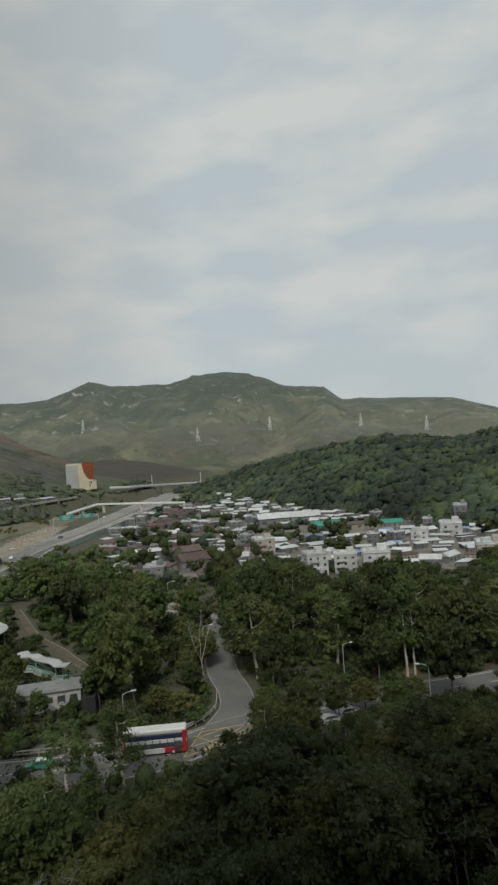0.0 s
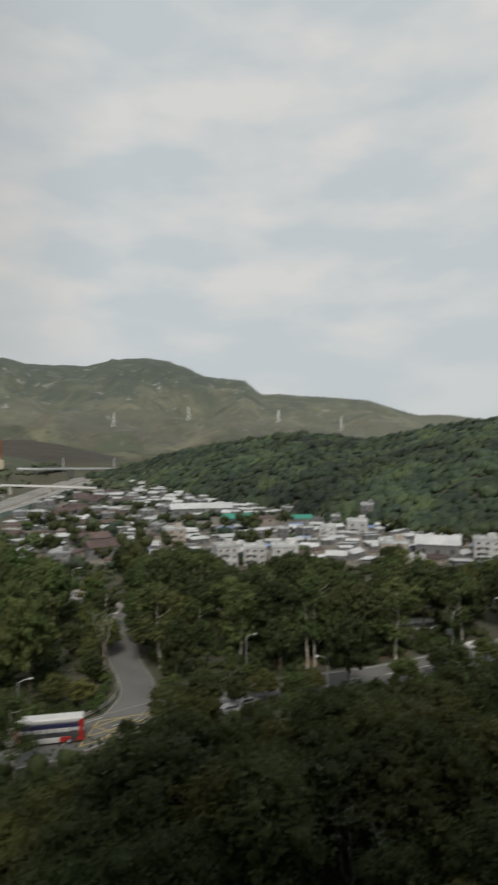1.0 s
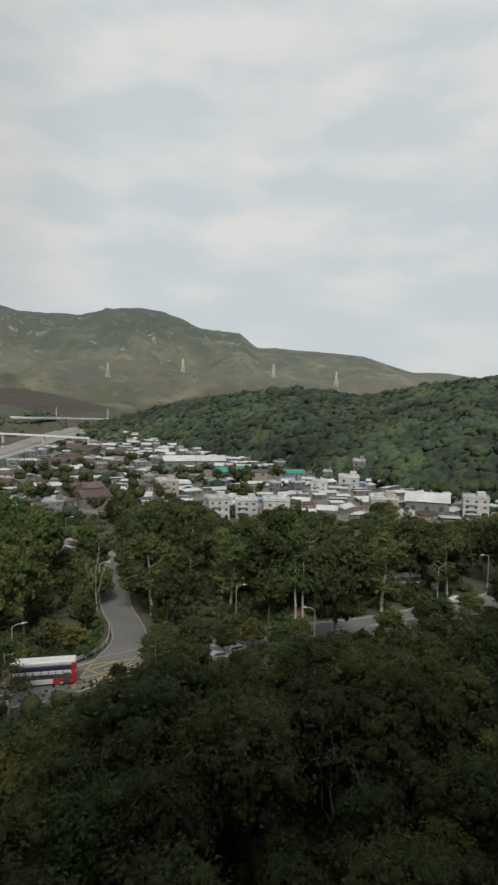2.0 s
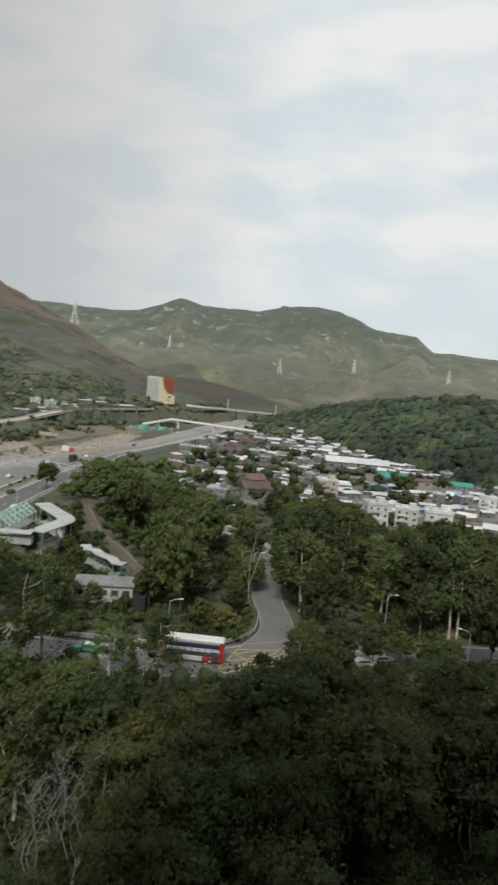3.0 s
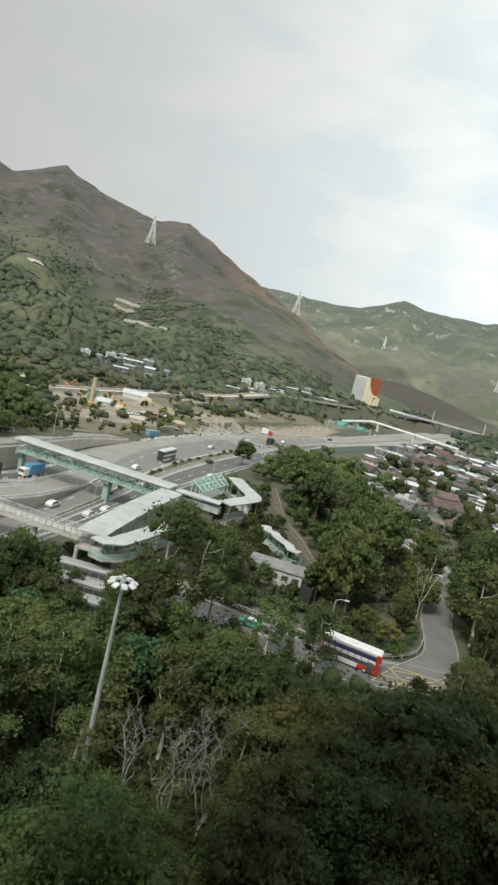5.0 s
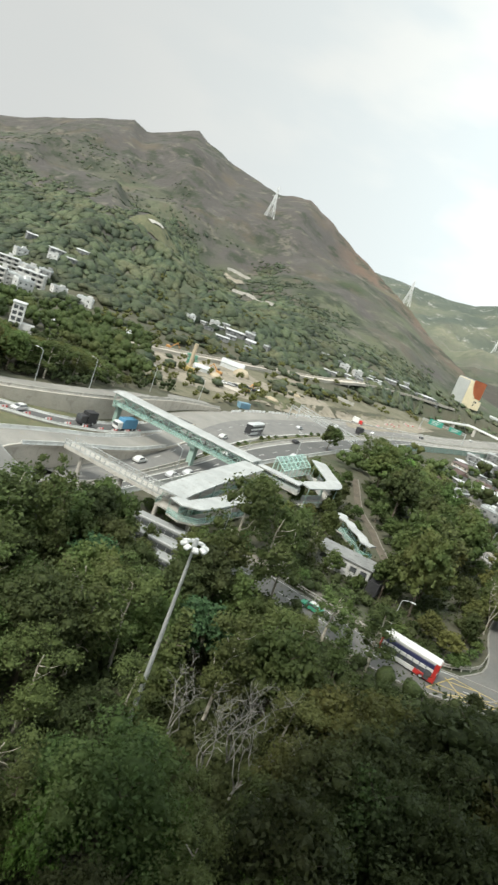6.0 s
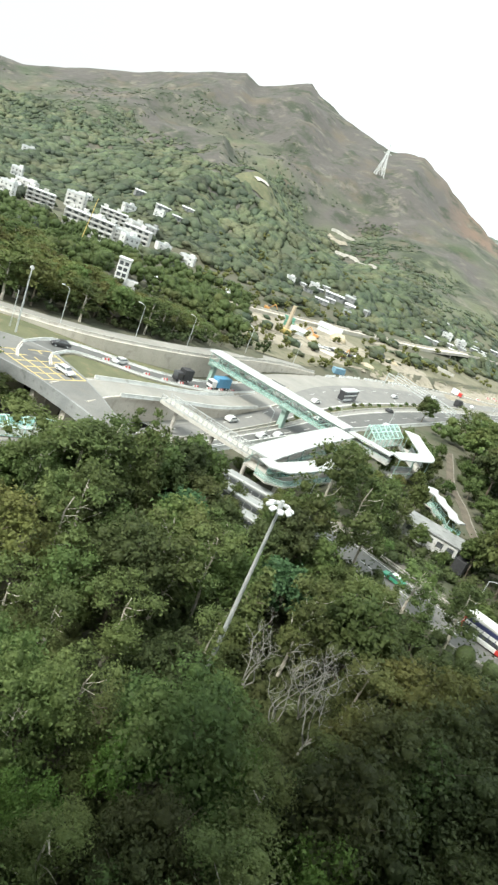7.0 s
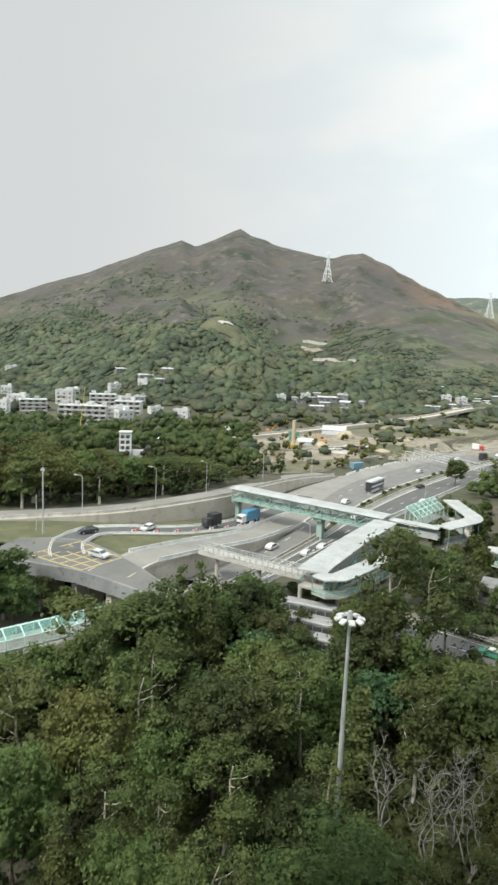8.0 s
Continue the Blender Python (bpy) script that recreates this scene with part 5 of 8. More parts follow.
for x, y, h in ((-92, 238, 13), (-88, 232, 11), (-86, 244, 12), (-96, 262, 10), (-84, 225, 10)):
    plant("gum", x, y, h, 3.4)

# shrubs along the verges of the local roads
rng_b = random.Random(31)
for k, ln in enumerate((ROADS[0], ROADS[1])):
    for i in range(2, len(ln) - 1):
        d = ln[i] - ln[i - 1]
        n = np.array([-d[1], d[0]]) / max(0.1, math.hypot(*d))
        for side in (-1, 1):
            if not 15 < ln[i][1] < 185 or ln[i][0] > 70 or rng_b.random() < 0.35 or (side < 0 and -45 < ln[i][0] < 5 and ln[i][1] < 112):
                continue
            x, y = ln[i] + n * side * ((6.6 if k == 0 else 5.2) + rng_b.uniform(0, 2.4))
            h = rng_b.uniform(1.2, 3.0)
            if not near_road(x, y, 4.4) and not blocks(x, y, 0, h, h * 0.6):
                plant("bush", x, y, h, h * 0.6, group="shrubs along the local road")

# two tall slender gums with bare pale stems on the earth bank
plant("gum", 28.8, 126.2, 21.0, 3.4); plant("gum", 30.6, 127.0, 20.0, 3.2)

# leafless trees
bare = make_bare(3, 11, "leafless grey tree with many thin tangled branches")
x, y = bearing(24.9, 54); bare.matrix_basis = pose(x, y, 0, 4, 3, 40)
for az, D, s, tn in ((20.3, 53, 1.05, 150), (27.6, 57, 0.95, 260), (22.4, 58, 1.1, 20), (-16, 63, 1.0, 70)):
    x, y = bearing(az, D)
    copy_thing(bare, Matrix.LocRotScale((x, y, 0), Euler((0.1, 0.05, radians(tn))), (s, s, s)))
bare2 = make_bare(8, 15, "tall leafless tree with pale upright trunk", 3, 0.15, BARK_PALE)
bare2.matrix_basis = Matrix.LocRotScale((-13.0, 134.5, 0), Euler((0, 0, 0.17)), (0.7, 0.7, 0.95))
x, y = bearing(57.5, 34); copy_thing(bare2, Matrix.LocRotScale((x, y, 0), Euler((0, 0.1, 1)), (0.8, 0.8, 0.9)))

# ---- far woods, too many to count ----
def woods(name, spots, label, material=FAR_WOOD, seed=1, clumps=1, ball=ICO2, lift=0.42):
    rng = np.random.default_rng(seed)
    vs, fs, at = [], [], 0
    for x, y, z, r, h in spots:
        v0, f0 = ball if math.hypot(x, y) < 460 else ICO1
        gx, gy = (height(x + 4, y) - z) / 4, (height(x, y + 4) - z) / 4          # crowns follow the slope
        for k in range(clumps):
            jit = 1 + rng.uniform(-0.42, 0.42, (len(v0), 1))
            c = np.array([x, y, z + h * lift]) + np.array([rng.normal() * r * 0.5, rng.normal() * r * 0.5, rng.normal() * h * 0.1]) * (clumps > 1)
            v = v0 * jit * np.array([r, r, h * 0.52]) * rng.uniform(0.75, 1.1)
            v[:, 2] += v[:, 0] * gx + v[:, 1] * gy
            vs.append(c + v); fs.append(f0 + at); at += len(v0)
    me = fast_mesh(name, np.concatenate(vs), np.concatenate(fs), material)
    me.polygons.foreach_set("use_smooth", np.ones(len(me.polygons), bool))
    return tagged(new(name, me), label, "woodland", kind="stuff")


CLEARED = [(-283, 372, 24), (-222, 460, 24), (-202, 512, 14), (-187, 556, 12), (-447, 434, 25), (-437, 418, 18), (-391, 536, 12), (-372, 526, 12), (-352, 515, 10), (-411, 536, 10), (-470, 612, 22), (-445, 570, 20), (-306, 190, 16), (-322, 232, 12), (-365, 195, 14), (-369, 243, 12), (-385, 285, 9), (-416, 290, 8)]


def spread(n, az0, az1, d0, d1, test, rr, seed, tall=(0.85, 1.35)):
    rng = random.Random(seed)
    out = []
    for i in range(n):
        az, D = rng.uniform(az0, az1), math.sqrt(rng.uniform(d0 ** 2, d1 ** 2))
        x, y = bearing(az, D)
        z = height(x, y)
        el = math.degrees(math.atan2(z - EYE, D))
        q = noise.noise(Vector((x / 60, y / 60, 5))) + 0.5 * noise.noise(Vector((x / 22, y / 22, 9)))
        keep = float(test(az, D, el, q))
        if keep and any((x - a) ** 2 + (y - b) ** 2 < c * c for a, b, c in CLEARED) and rng.random() < 0.85:
            continue
        if keep:
            r = rng.uniform(*rr) * rng.uniform(0.6, 1.3) * keep
            out.append((x, y, z, r, r * rng.uniform(*tall)))
    return out


HILL_FOOT = RANGES[3]["f"]
woods("woodland", spread(15000, -34, 7, 290, 830, lambda a, D, e, q: D > HILL_FOOT(a) - 5 and D < RANGES[3]["d"](a) + 25, (2.0, 4.6), 2, (0.9, 1.5)), "dense green mixed woodland covering the low hill", HILL_WOOD, seed=3, lift=0.3)
L_TOP = tab([(14, -3.0), (18, -2.6), (24, -1.8), (28, -1.2), (33, 0.2), (42, 1.8), (46, 2.4), (51, 3.0), (56, 3.0), (62, 2.6), (68, 3.0), (75, 3)])
woods("woodland", spread(22000, 19.5, 74, 430, 900, lambda a, D, e, q: D > RANGES[0]["f"](a) - 10 and q > -0.62 and e < L_TOP(a) + q * 2.8 and min(1.0, 0.3 + 0.4 * (L_TOP(a) + q * 2.8 - e)), (2.6, 5.6), 4, (0.6, 1.1)), "patchy green woodland on the lower mountain slope", seed=5, ball=ICO1, lift=0.2)
woods("woodland", spread(7000, 18.5, 37, 440, 980, lambda a, D, e, q: D > RANGES[0]["f"](a) - 10 and q > -0.45 and e < L_TOP(a) + 1.6 + q * 2.2 and min(1.0, 0.35 + 0.4 * (L_TOP(a) + 1.6 + q * 2.2 - e)), (2.0, 4.4), 14, (0.5, 0.95)), "low dark woodland along the foot of the bare shoulder", seed=15, ball=ICO1, lift=0.2)
woods("scrub", spread(12000, 21, 74, 560, 1250, lambda a, D, e, q: e > L_TOP(a) - 1.0 and e < L_TOP(a) + (4.2 if a > 40 else 2.0) and q > (-0.1 if a > 44 else 0.12), (1.0, 2.4), 6, (0.4, 0.8)), "scattered dark scrub in the mountain gullies", seed=6, ball=ICO1, lift=0.2)
woods("valley_trees", spread(500, 20, 74, 255, 480, lambda a, D, e, q: q > -0.15 and bearing(a, D)[0] < float(WALL_X(bearing(a, D)[1])) - 18, (2.0, 4.6), 7), "trees and bushes scattered over the far valley floor", seed=7, clumps=2, ball=ICO1)
woods("valley_trees", spread(1700, -32, 16, 232, 700, lambda a, D, e, q: q > -0.12 and bearing(a, D)[0] > -85 and D < HILL_FOOT(a) + 20, (2.0, 3.6), 8), "trees growing between the village houses", HILL_WOOD, seed=8, clumps=2, ball=ICO1)
woods("valley_trees", spread(1600, 0, 21, 560, 1050, lambda a, D, e, q: abs(bearing(a, D)[0] + 100) > 38 and q > -0.3 and e < -2.3, (2.2, 4.5), 9), "trees at the far end of the valley", seed=9, ball=ICO1)


def under_test(a, D, e, q):
    x, y = bearing(a, D)
    return q > -0.5 and not near_road(x, y, 5.8) and (x > -74 or D < 70) and not blocks(x, y, 0, 1.6, 1.4)


def undergrowth(spots):
    """Low leafy cover: a rough core and loose blades for each bush, joined."""
    rng = np.random.default_rng(12)
    vs, fs, at = [], [], 0
    for x, y, z, r, h in spots:
        k = 4
        cs = np.array([[x + rng.normal() * r * 0.5, y + rng.normal() * r * 0.5, z + h * rng.uniform(0.2, 0.6)] for j in range(k)])
        rs = r * rng.uniform(0.35, 0.75, k)
        v, f = sprays(rng, cs, rs, 70, 0.34, 0.8, -0.1)
        vs.append(v); fs.append(f + at); at += len(v)
        for c, q in zip(cs[:2], rs[:2]):
            v0, f0 = ICO1
            vs.append(c + v0 * q * 0.75 * (1 + rng.uniform(-0.25, 0.25, (12, 1)))); fs.append(f0 + at); at += 12
    ob = new("undergrowth", fast_mesh("undergrowth", np.concatenate(vs), np.concatenate(fs), LEAF_UNDER))
    return tagged(ob, "dense low undergrowth beneath the trees", "undergrowth", kind="stuff")


PATH_XY = np.array(fp_ln)[:, :2]


def verge_test(a, D, e, q):
    x, y = bearing(a, D)
    d = np.min(np.hypot(PATH_XY[:, 0] - x, PATH_XY[:, 1] - y))
    return d > 2.9 and all(np.min(np.hypot(ln[:, 0] - x, ln[:, 1] - y)) > 5.6 for ln in ROADS[:4]) and x > -84 and not (abs(x + 42.5) < 7.5 and abs(y - 123.8) < 5)


undergrowth(spread(520, -32, 3, 112, 170, under_test, (1.2, 2.4), 15) + spread(2800, -34, 72, 24, 238, under_test, (1.2, 2.2), 12) + spread(420, 9, 26, 112, 225, verge_test, (1.0, 2.0), 14) + spread(950, -34, 74, 20, 100, under_test, (1.6, 3.0), 13)
            + spread(90, 17, 31, 45, 64, lambda a, D, e, q: True, (1.8, 3.0), 16))


def copse(spots, label, material, seed, blades=90, size=0.5):
    """Small trees standing close together: short stems, uneven clumps and loose sprays, joined."""
    rng = np.random.default_rng(seed)
    vs, fs, at = [], [], 0
    v0, f0 = ICO1
    for x, y, z, r, h in spots:
        k = 6
        cs = np.array([[x + rng.normal() * r * 0.45, y + rng.normal() * r * 0.45, z + h * rng.uniform(0.3, 0.85)] for j in range(k)])
        rs = r * rng.uniform(0.3, 0.62, k)
        v, f = sprays(rng, cs, rs, blades, size, 0.85, -0.2)
        vs.append(v); fs.append(f + at); at += len(v)
        for c, q in zip(cs, rs):
            vs.append(c + v0 * q * 0.85 * (1 + rng.uniform(-0.3, 0.3, (12, 1)))); fs.append(f0 + at); at += 12
    ob = new("copse", fast_mesh("copse", np.concatenate(vs), np.concatenate(fs), material))
    return tagged(ob, label, "trees", kind="stuff")


# ---- footbridge and covered walkways ----
def footbridge():
    root = thing("footbridge", "jade steel truss footbridge with pale flat roof over the carriageway", "footbridge")
    a, b = Vector((-122.5, 126.1, 0)), Vector((-78.0, 132.4, 0))
    d = (b - a).normalized()
    s = Vector((-d.y, d.x, 0))
    up = Vector((0, 0, 1))
    bm = bmesh.new()
    loft(bm, [np.array(a - d * 1.0 + up * 9.2), np.array(b + d * 1.0 + up * 9.2)], [(-3.0, 0), (3.0, 0), (3.0, 0.16), (1.5, 0.36), (-1.5, 0.36), (-3.0, 0.16)])
    part("roof", bm, WALK_ROOF, root, "pale ribbed sheet roof")
    bm = bmesh.new()
    loft(bm, [np.array(a + up * 5.9), np.array(b + up * 5.9)], [(-2.5, 0), (2.5, 0), (2.5, 0.35), (-2.5, 0.35)])
    part("walkway_deck", bm, CONCRETE, root)
    n = 14
    for k in (-1, 1):
        o = s * 2.55 * k
        for z in (6.1, 8.95):
            bm = bmesh.new()
            beam(bm, a + o + up * z, b + o + up * z, 0.24, 0.34)
            part("chord", bm, STEEL_GREEN, root)
        for i in range(n + 1):
            p = a.lerp(b, i / n) + o
            bm = bmesh.new()
            beam(bm, p + up * 6.1, p + up * 8.95, 0.16, 0.16)
            part("post", bm, STEEL_GREEN, root)
            if i < n:
                q = a.lerp(b, (i + 1) / n) + o
                bm = bmesh.new()
                beam(bm, (p + up * 6.15) if i % 2 == 0 else (p + up * 8.9), (q + up * 8.9) if i % 2 == 0 else (q + up * 6.15), 0.15, 0.15)
                part("diagonal", bm, STEEL_GREEN, root)
        bm = bmesh.new()
        beam(bm, a + o * 0.93 + up * 6.75, b + o * 0.93 + up * 6.75, 0.03, 1.1)
        part("glass_panel", bm, GLASS_JADE, root)
    for c, w in ((Vector((-95.0, 129.6, 0)), 0.9), (Vector((-121.8, 126.0, 0)), 0.7)):
        bm = bmesh.new()
        box(bm, c.x - w, c.y - 0.7, -0.2, c.x + w, c.y + 0.7, 5.0, 0.12)
        box(bm, c.x - w - 0.5, c.y - 1.8, 5.0, c.x + w + 0.5, c.y + 1.8, 5.9, 0.15)
        part("pier", bm, STEEL_GREEN, root)
    return root


def walkway(points, width, label, rail=True, name="covered_walkway", material=WALK_ROOF, deep=3.2, glazed=True):
    """A roofed ramp: roof slab, deck, posts and railings along a line of roof heights."""
    root = thing(name, label, "walkway")
    ln = resample([np.array(p, float) for p in points], max(3, int(sum(math.dist(p, q) for p, q in zip(points, points[1:])) / 2.0)))
    ln = [np.array(p) for p in ln]
    bm = bmesh.new()
    loft(bm, ln, [(-width / 2, -0.25), (width / 2, -0.25), (width / 2, 0), (width / 4, 0.1), (-width / 4, 0.1), (-width / 2, 0)])
    part("roof", bm, material, root)
    low = [np.array([p[0], p[1], max(0.15, p[2] - deep)]) for p in ln]
    bm = bmesh.new()
    loft(bm, low, [(-width / 2 + 0.3, -0.35), (width / 2 - 0.3, -0.35), (width / 2 - 0.3, 0), (-width / 2 + 0.3, 0)])
    part("ramp_deck", bm, CONCRETE, root)
    for k in (-1, 1):
        l2 = offset(low, k * (width / 2 - 0.35), 0.6)
        bm = bmesh.new()
        loft(bm, l2, [(-0.03, -0.6), (0.03, -0.6), (0.03, 0.5), (-0.03, 0.5)])
        part("railing_panel", bm, GLASS_JADE if glazed else WALK_ROOF, root)
        bm = bmesh.new()
        loft(bm, offset(l2, 0, 0.5), [(-0.06, 0), (0.06, 0), (0.06, 0.1), (-0.06, 0.1)])
        part("handrail", bm, STEEL_GREEN, root)
        for i in range(0, len(l2), 3):
            bm = bmesh.new()
            p = l2[i]
            bar(bm, (p[0], p[1], low[i][2] - 0.1), (p[0], p[1], ln[i][2] - 0.2), 0.09)
            part("post", bm, STEEL_GREEN, root)
    for i in range(2, len(ln) - 1, 6):
        p = low[i]
        if p[2] > 1.5:
            bm = bmesh.new()
            bar(bm, (p[0], p[1], -0.2), (p[0], p[1], p[2] - 0.3), 0.4, 0.4, 10)
            part("column", bm, CONCRETE, root)
    return root


STEEL_JADE = surf("pale_jade_steel", (0.42, 0.58, 0.54), (0.5, 0.66, 0.61), 0.6, 6.0, 0.5, 0.05)


def glazed_gallery(a, b, width, z0, z1, label, name="glazed_stair", drop=0.0):
    """A jade-framed glass enclosure: ribs, purlins and single panes over a pitched roof and sides."""
    root = thing(name, label, "canopy")
    a, b = Vector(a), Vector(b)
    d = (b - a)
    n = max(4, int(d.length / 2.6))
    s = Vector((-d.y, d.x, 0)).normalized() * width / 2
    prof = [(1.0, z0), (1.0, z1), (0.0, z1 - drop / 2), (-1.0, z1 - drop), (-1.0, z0)] if drop else [(-1.0, z0), (-1.0, z1 - 0.9), (0.0, z1), (1.0, z1 - 0.9), (1.0, z0)]

    def pt(i, j):
        u, z = prof[j]
        c = a + d * (i / n)
        return Vector((c.x + s.x * u, c.y + s.y * u, c.z + z))
    for i in range(n + 1):
        bm = bmesh.new()
        for j in range(4):
            bar(bm, pt(i, j), pt(i, j + 1), 0.11, 0.11, 5)
        part("rib", bm, STEEL_JADE, root)
    for j in range(5):
        bm = bmesh.new()
        bar(bm, pt(0, j), pt(n, j), 0.09, 0.09, 5)
        part("purlin", bm, STEEL_JADE, root)
    for i in range(n):
        for j in range(4):
            bm = bmesh.new()
            q = [pt(i, j), pt(i + 1, j), pt(i + 1, j + 1), pt(i, j + 1)]
            c = sum(q, Vector()) / 4
            f = bm.faces.new([bm.verts.new(c + (v - c) * 0.94) for v in q])
            bmesh.ops.solidify(bm, geom=[f], thickness=0.03)
            part("pane", bm, GLASS_JADE, root)
    bm = bmesh.new()
    loft(bm, [np.array(a) + np.array([0, 0, z0 - 0.3]), np.array(b) + np.array([0, 0, z0 - 0.3])], [(-width / 2, 0), (width / 2, 0), (width / 2, 0.3), (-width / 2, 0.3)])
    part("floor_slab", bm, CONCRETE, root)
    for i in (0, n // 2, n):
        c = a + d * (i / n)
        bm = bmesh.new()
        bar(bm, (c.x, c.y, -0.2), (c.x, c.y, c.z + z0 - 0.2), 0.35, 0.35, 10)
        part("column", bm, CONCRETE, root)
    return root


footbridge()
walkway([(-75.5, 129.0, 9.1), (-72, 111, 9.0), (-67.6, 92.5, 8.7), (-66.4, 88.6, 8.6)], 5.6, "long white-roofed ramp leading to the footbridge")
walkway([(-64.9, 88.9, 8.55), (-62.9, 88.6, 8.5), (-61.6, 90.6, 8.4), (-62.0, 97, 8.2), (-63.2, 107, 7.7), (-64.8, 119, 6.9)], 4.0, "white-roofed lower flight of the ramp, doubling back")
walkway([(-77.5, 134.2, 8.5), (-71, 135.8, 8.4), (-65.5, 137.0, 8.3)], 3.2, "white-roofed landing behind the footbridge", deep=2.4, glazed=False)
walkway([(-65.6, 138.6, 8.2), (-64.6, 146, 8.1), (-63.8, 152.4, 8.1), (-65.4, 155.6, 8.1), (-72, 162.4, 8.0), (-78.2, 169.0, 8.0)], 4.6, "white-roofed walkway bending round above the grass", deep=5.2, glazed=False)
glazed_gallery((-78.1, 146.5, 0), (-79.5, 164.0, 0), 3.6, 4.2, 9.1, "jade steel and glass stair enclosure beside the footbridge", drop=2.5)
glazed_gallery((-85.5, 28, 0), (-81.2, 54, 0), 4.4, 4.3, 6.7, "jade steel and glass footbridge canopy near the road bridge", "glazed_footbridge")
walkway([(-55.0, 143.8, 4.9), (-53.2, 141.2, 4.6), (-50.8, 140.9, 4.9), (-48.9, 138.2, 4.4), (-46.4, 138.0, 4.7), (-44.4, 135.2, 4.2), (-41.6, 134.6, 4.4)], 2.6, "white wavy-roofed walkway beside the low building")


def open_footbridge():
    root = thing("open_footbridge", "open footbridge with pale barred railings beside the ramp", "footbridge")
    ln = resample([(-94, 86.8, 6.2), (-80, 89.5, 6.2), (-67.5, 92.8, 6.0)], 22)
    bm = bmesh.new()
    loft(bm, ln, [(-1.6, -0.7), (1.6, -0.7), (1.6, 0), (-1.6, 0)])
    part("deck", bm, CONCRETE, root)
    for k in (-1, 1):
        l2 = offset(ln, k * 1.5)
        bm = bmesh.new()
        loft(bm, offset(l2, 0, 1.2), [(-0.07, 0), (0.07, 0), (0.07, 0.12), (-0.07, 0.12)])
        part("handrail", bm, WALK_ROOF, root)
        bm = bmesh.new()
        loft(bm, offset(l2, 0, 0.05), [(-0.03, 0), (0.03, 0), (0.03, 0.2), (-0.03, 0.2)])
        part("toe_rail", bm, WALK_ROOF, root)
        for z in (0.35, 0.75):
            bm = bmesh.new()
            loft(bm, offset(l2, 0, z), [(-0.04, 0), (0.04, 0), (0.04, 0.08), (-0.04, 0.08)])
            part("rail", bm, WALK_ROOF, root)
        for p in l2:
            bm = bmesh.new(); box(bm, p[0] - 0.07, p[1] - 0.07, p[2] - 0.05, p[0] + 0.07, p[1] + 0.07, p[2] + 1.25)
            part("railing_post", bm, WALK_ROOF, root)
    for i in (3, 11, 18):
        p = ln[i]
        bm = bmesh.new(); bar(bm, (p[0], p[1], -0.2), (p[0], p[1], p[2] - 0.6), 0.45, 0.45, 10)
        part("column", bm, CONCRETE, root)


open_footbridge()


def low_building():
    root = thing("station_building", "low white building with a row of dark windows", "building", m=pose(-42.5, 123.8, 0, 0, 0, 14))
    bm = bmesh.new()
    box(bm, -6, -3, -0.2, 6, 3, 3.5, 0.05)
    part("wall", bm, WALL_WHITE, root)
    bm = bmesh.new()
    box(bm, -6.3, -3.3, 3.5, 6.3, 3.3, 3.8, 0.05)
    part("roof", bm, DECK_GREY, root)
    for i in range(5):
        w = tagged(part("window", window_bm(1.3, 1.0), GLASS_DARK, root), "dark window in a pale frame")
        w.location = (-4.6 + i * 2.3, -3.0, 2.1)
    return root


def window_bm(w, h):
    """A window: dark pane on a slightly wider frame, facing -y."""
    bm = bmesh.new()
    box(bm, -w / 2, -0.03, -h / 2, w / 2, 0.04, h / 2)
    box(bm, -w / 2 - 0.08, 0.0, -h / 2 - 0.08, w / 2 + 0.08, 0.07, h / 2 + 0.08)
    return bm


low_building()


# ---- lamps, masts, gantries, pylons ----
def street_lamp(h=9.0, arms=1):
    root = thing("street_lamp", "slim grey steel street lamp with curved arm" if arms == 1 else "grey steel street lamp with two arms", "street lamp", "street lamps")
    bm = bmesh.new()
    bar(bm, (0, 0, -0.2), (0, 0, h), 0.11, 0.07, 8)
    part("pole", bm, STEEL_PALE, root)
    for k in range(arms):
        sx = 1 if k == 0 else -1
        bm = bmesh.new()
        bar(bm, (0, 0, h - 0.1), (0.8 * sx, 0, h + 0.25), 0.06, 0.05, 6)
        bar(bm, (0.8 * sx, 0, h + 0.25), (1.7 * sx, 0, h + 0.3), 0.05, 0.05, 6)
        part("arm", bm, STEEL_PALE, root)
        bm = bmesh.new()
        box(bm, min(1.5 * sx, 2.4 * sx), -0.17, h + 0.2, max(1.5 * sx, 2.4 * sx), 0.17, h + 0.42, 0.06)
        part("lantern", bm, ROOF_WHITE, root)
    return root


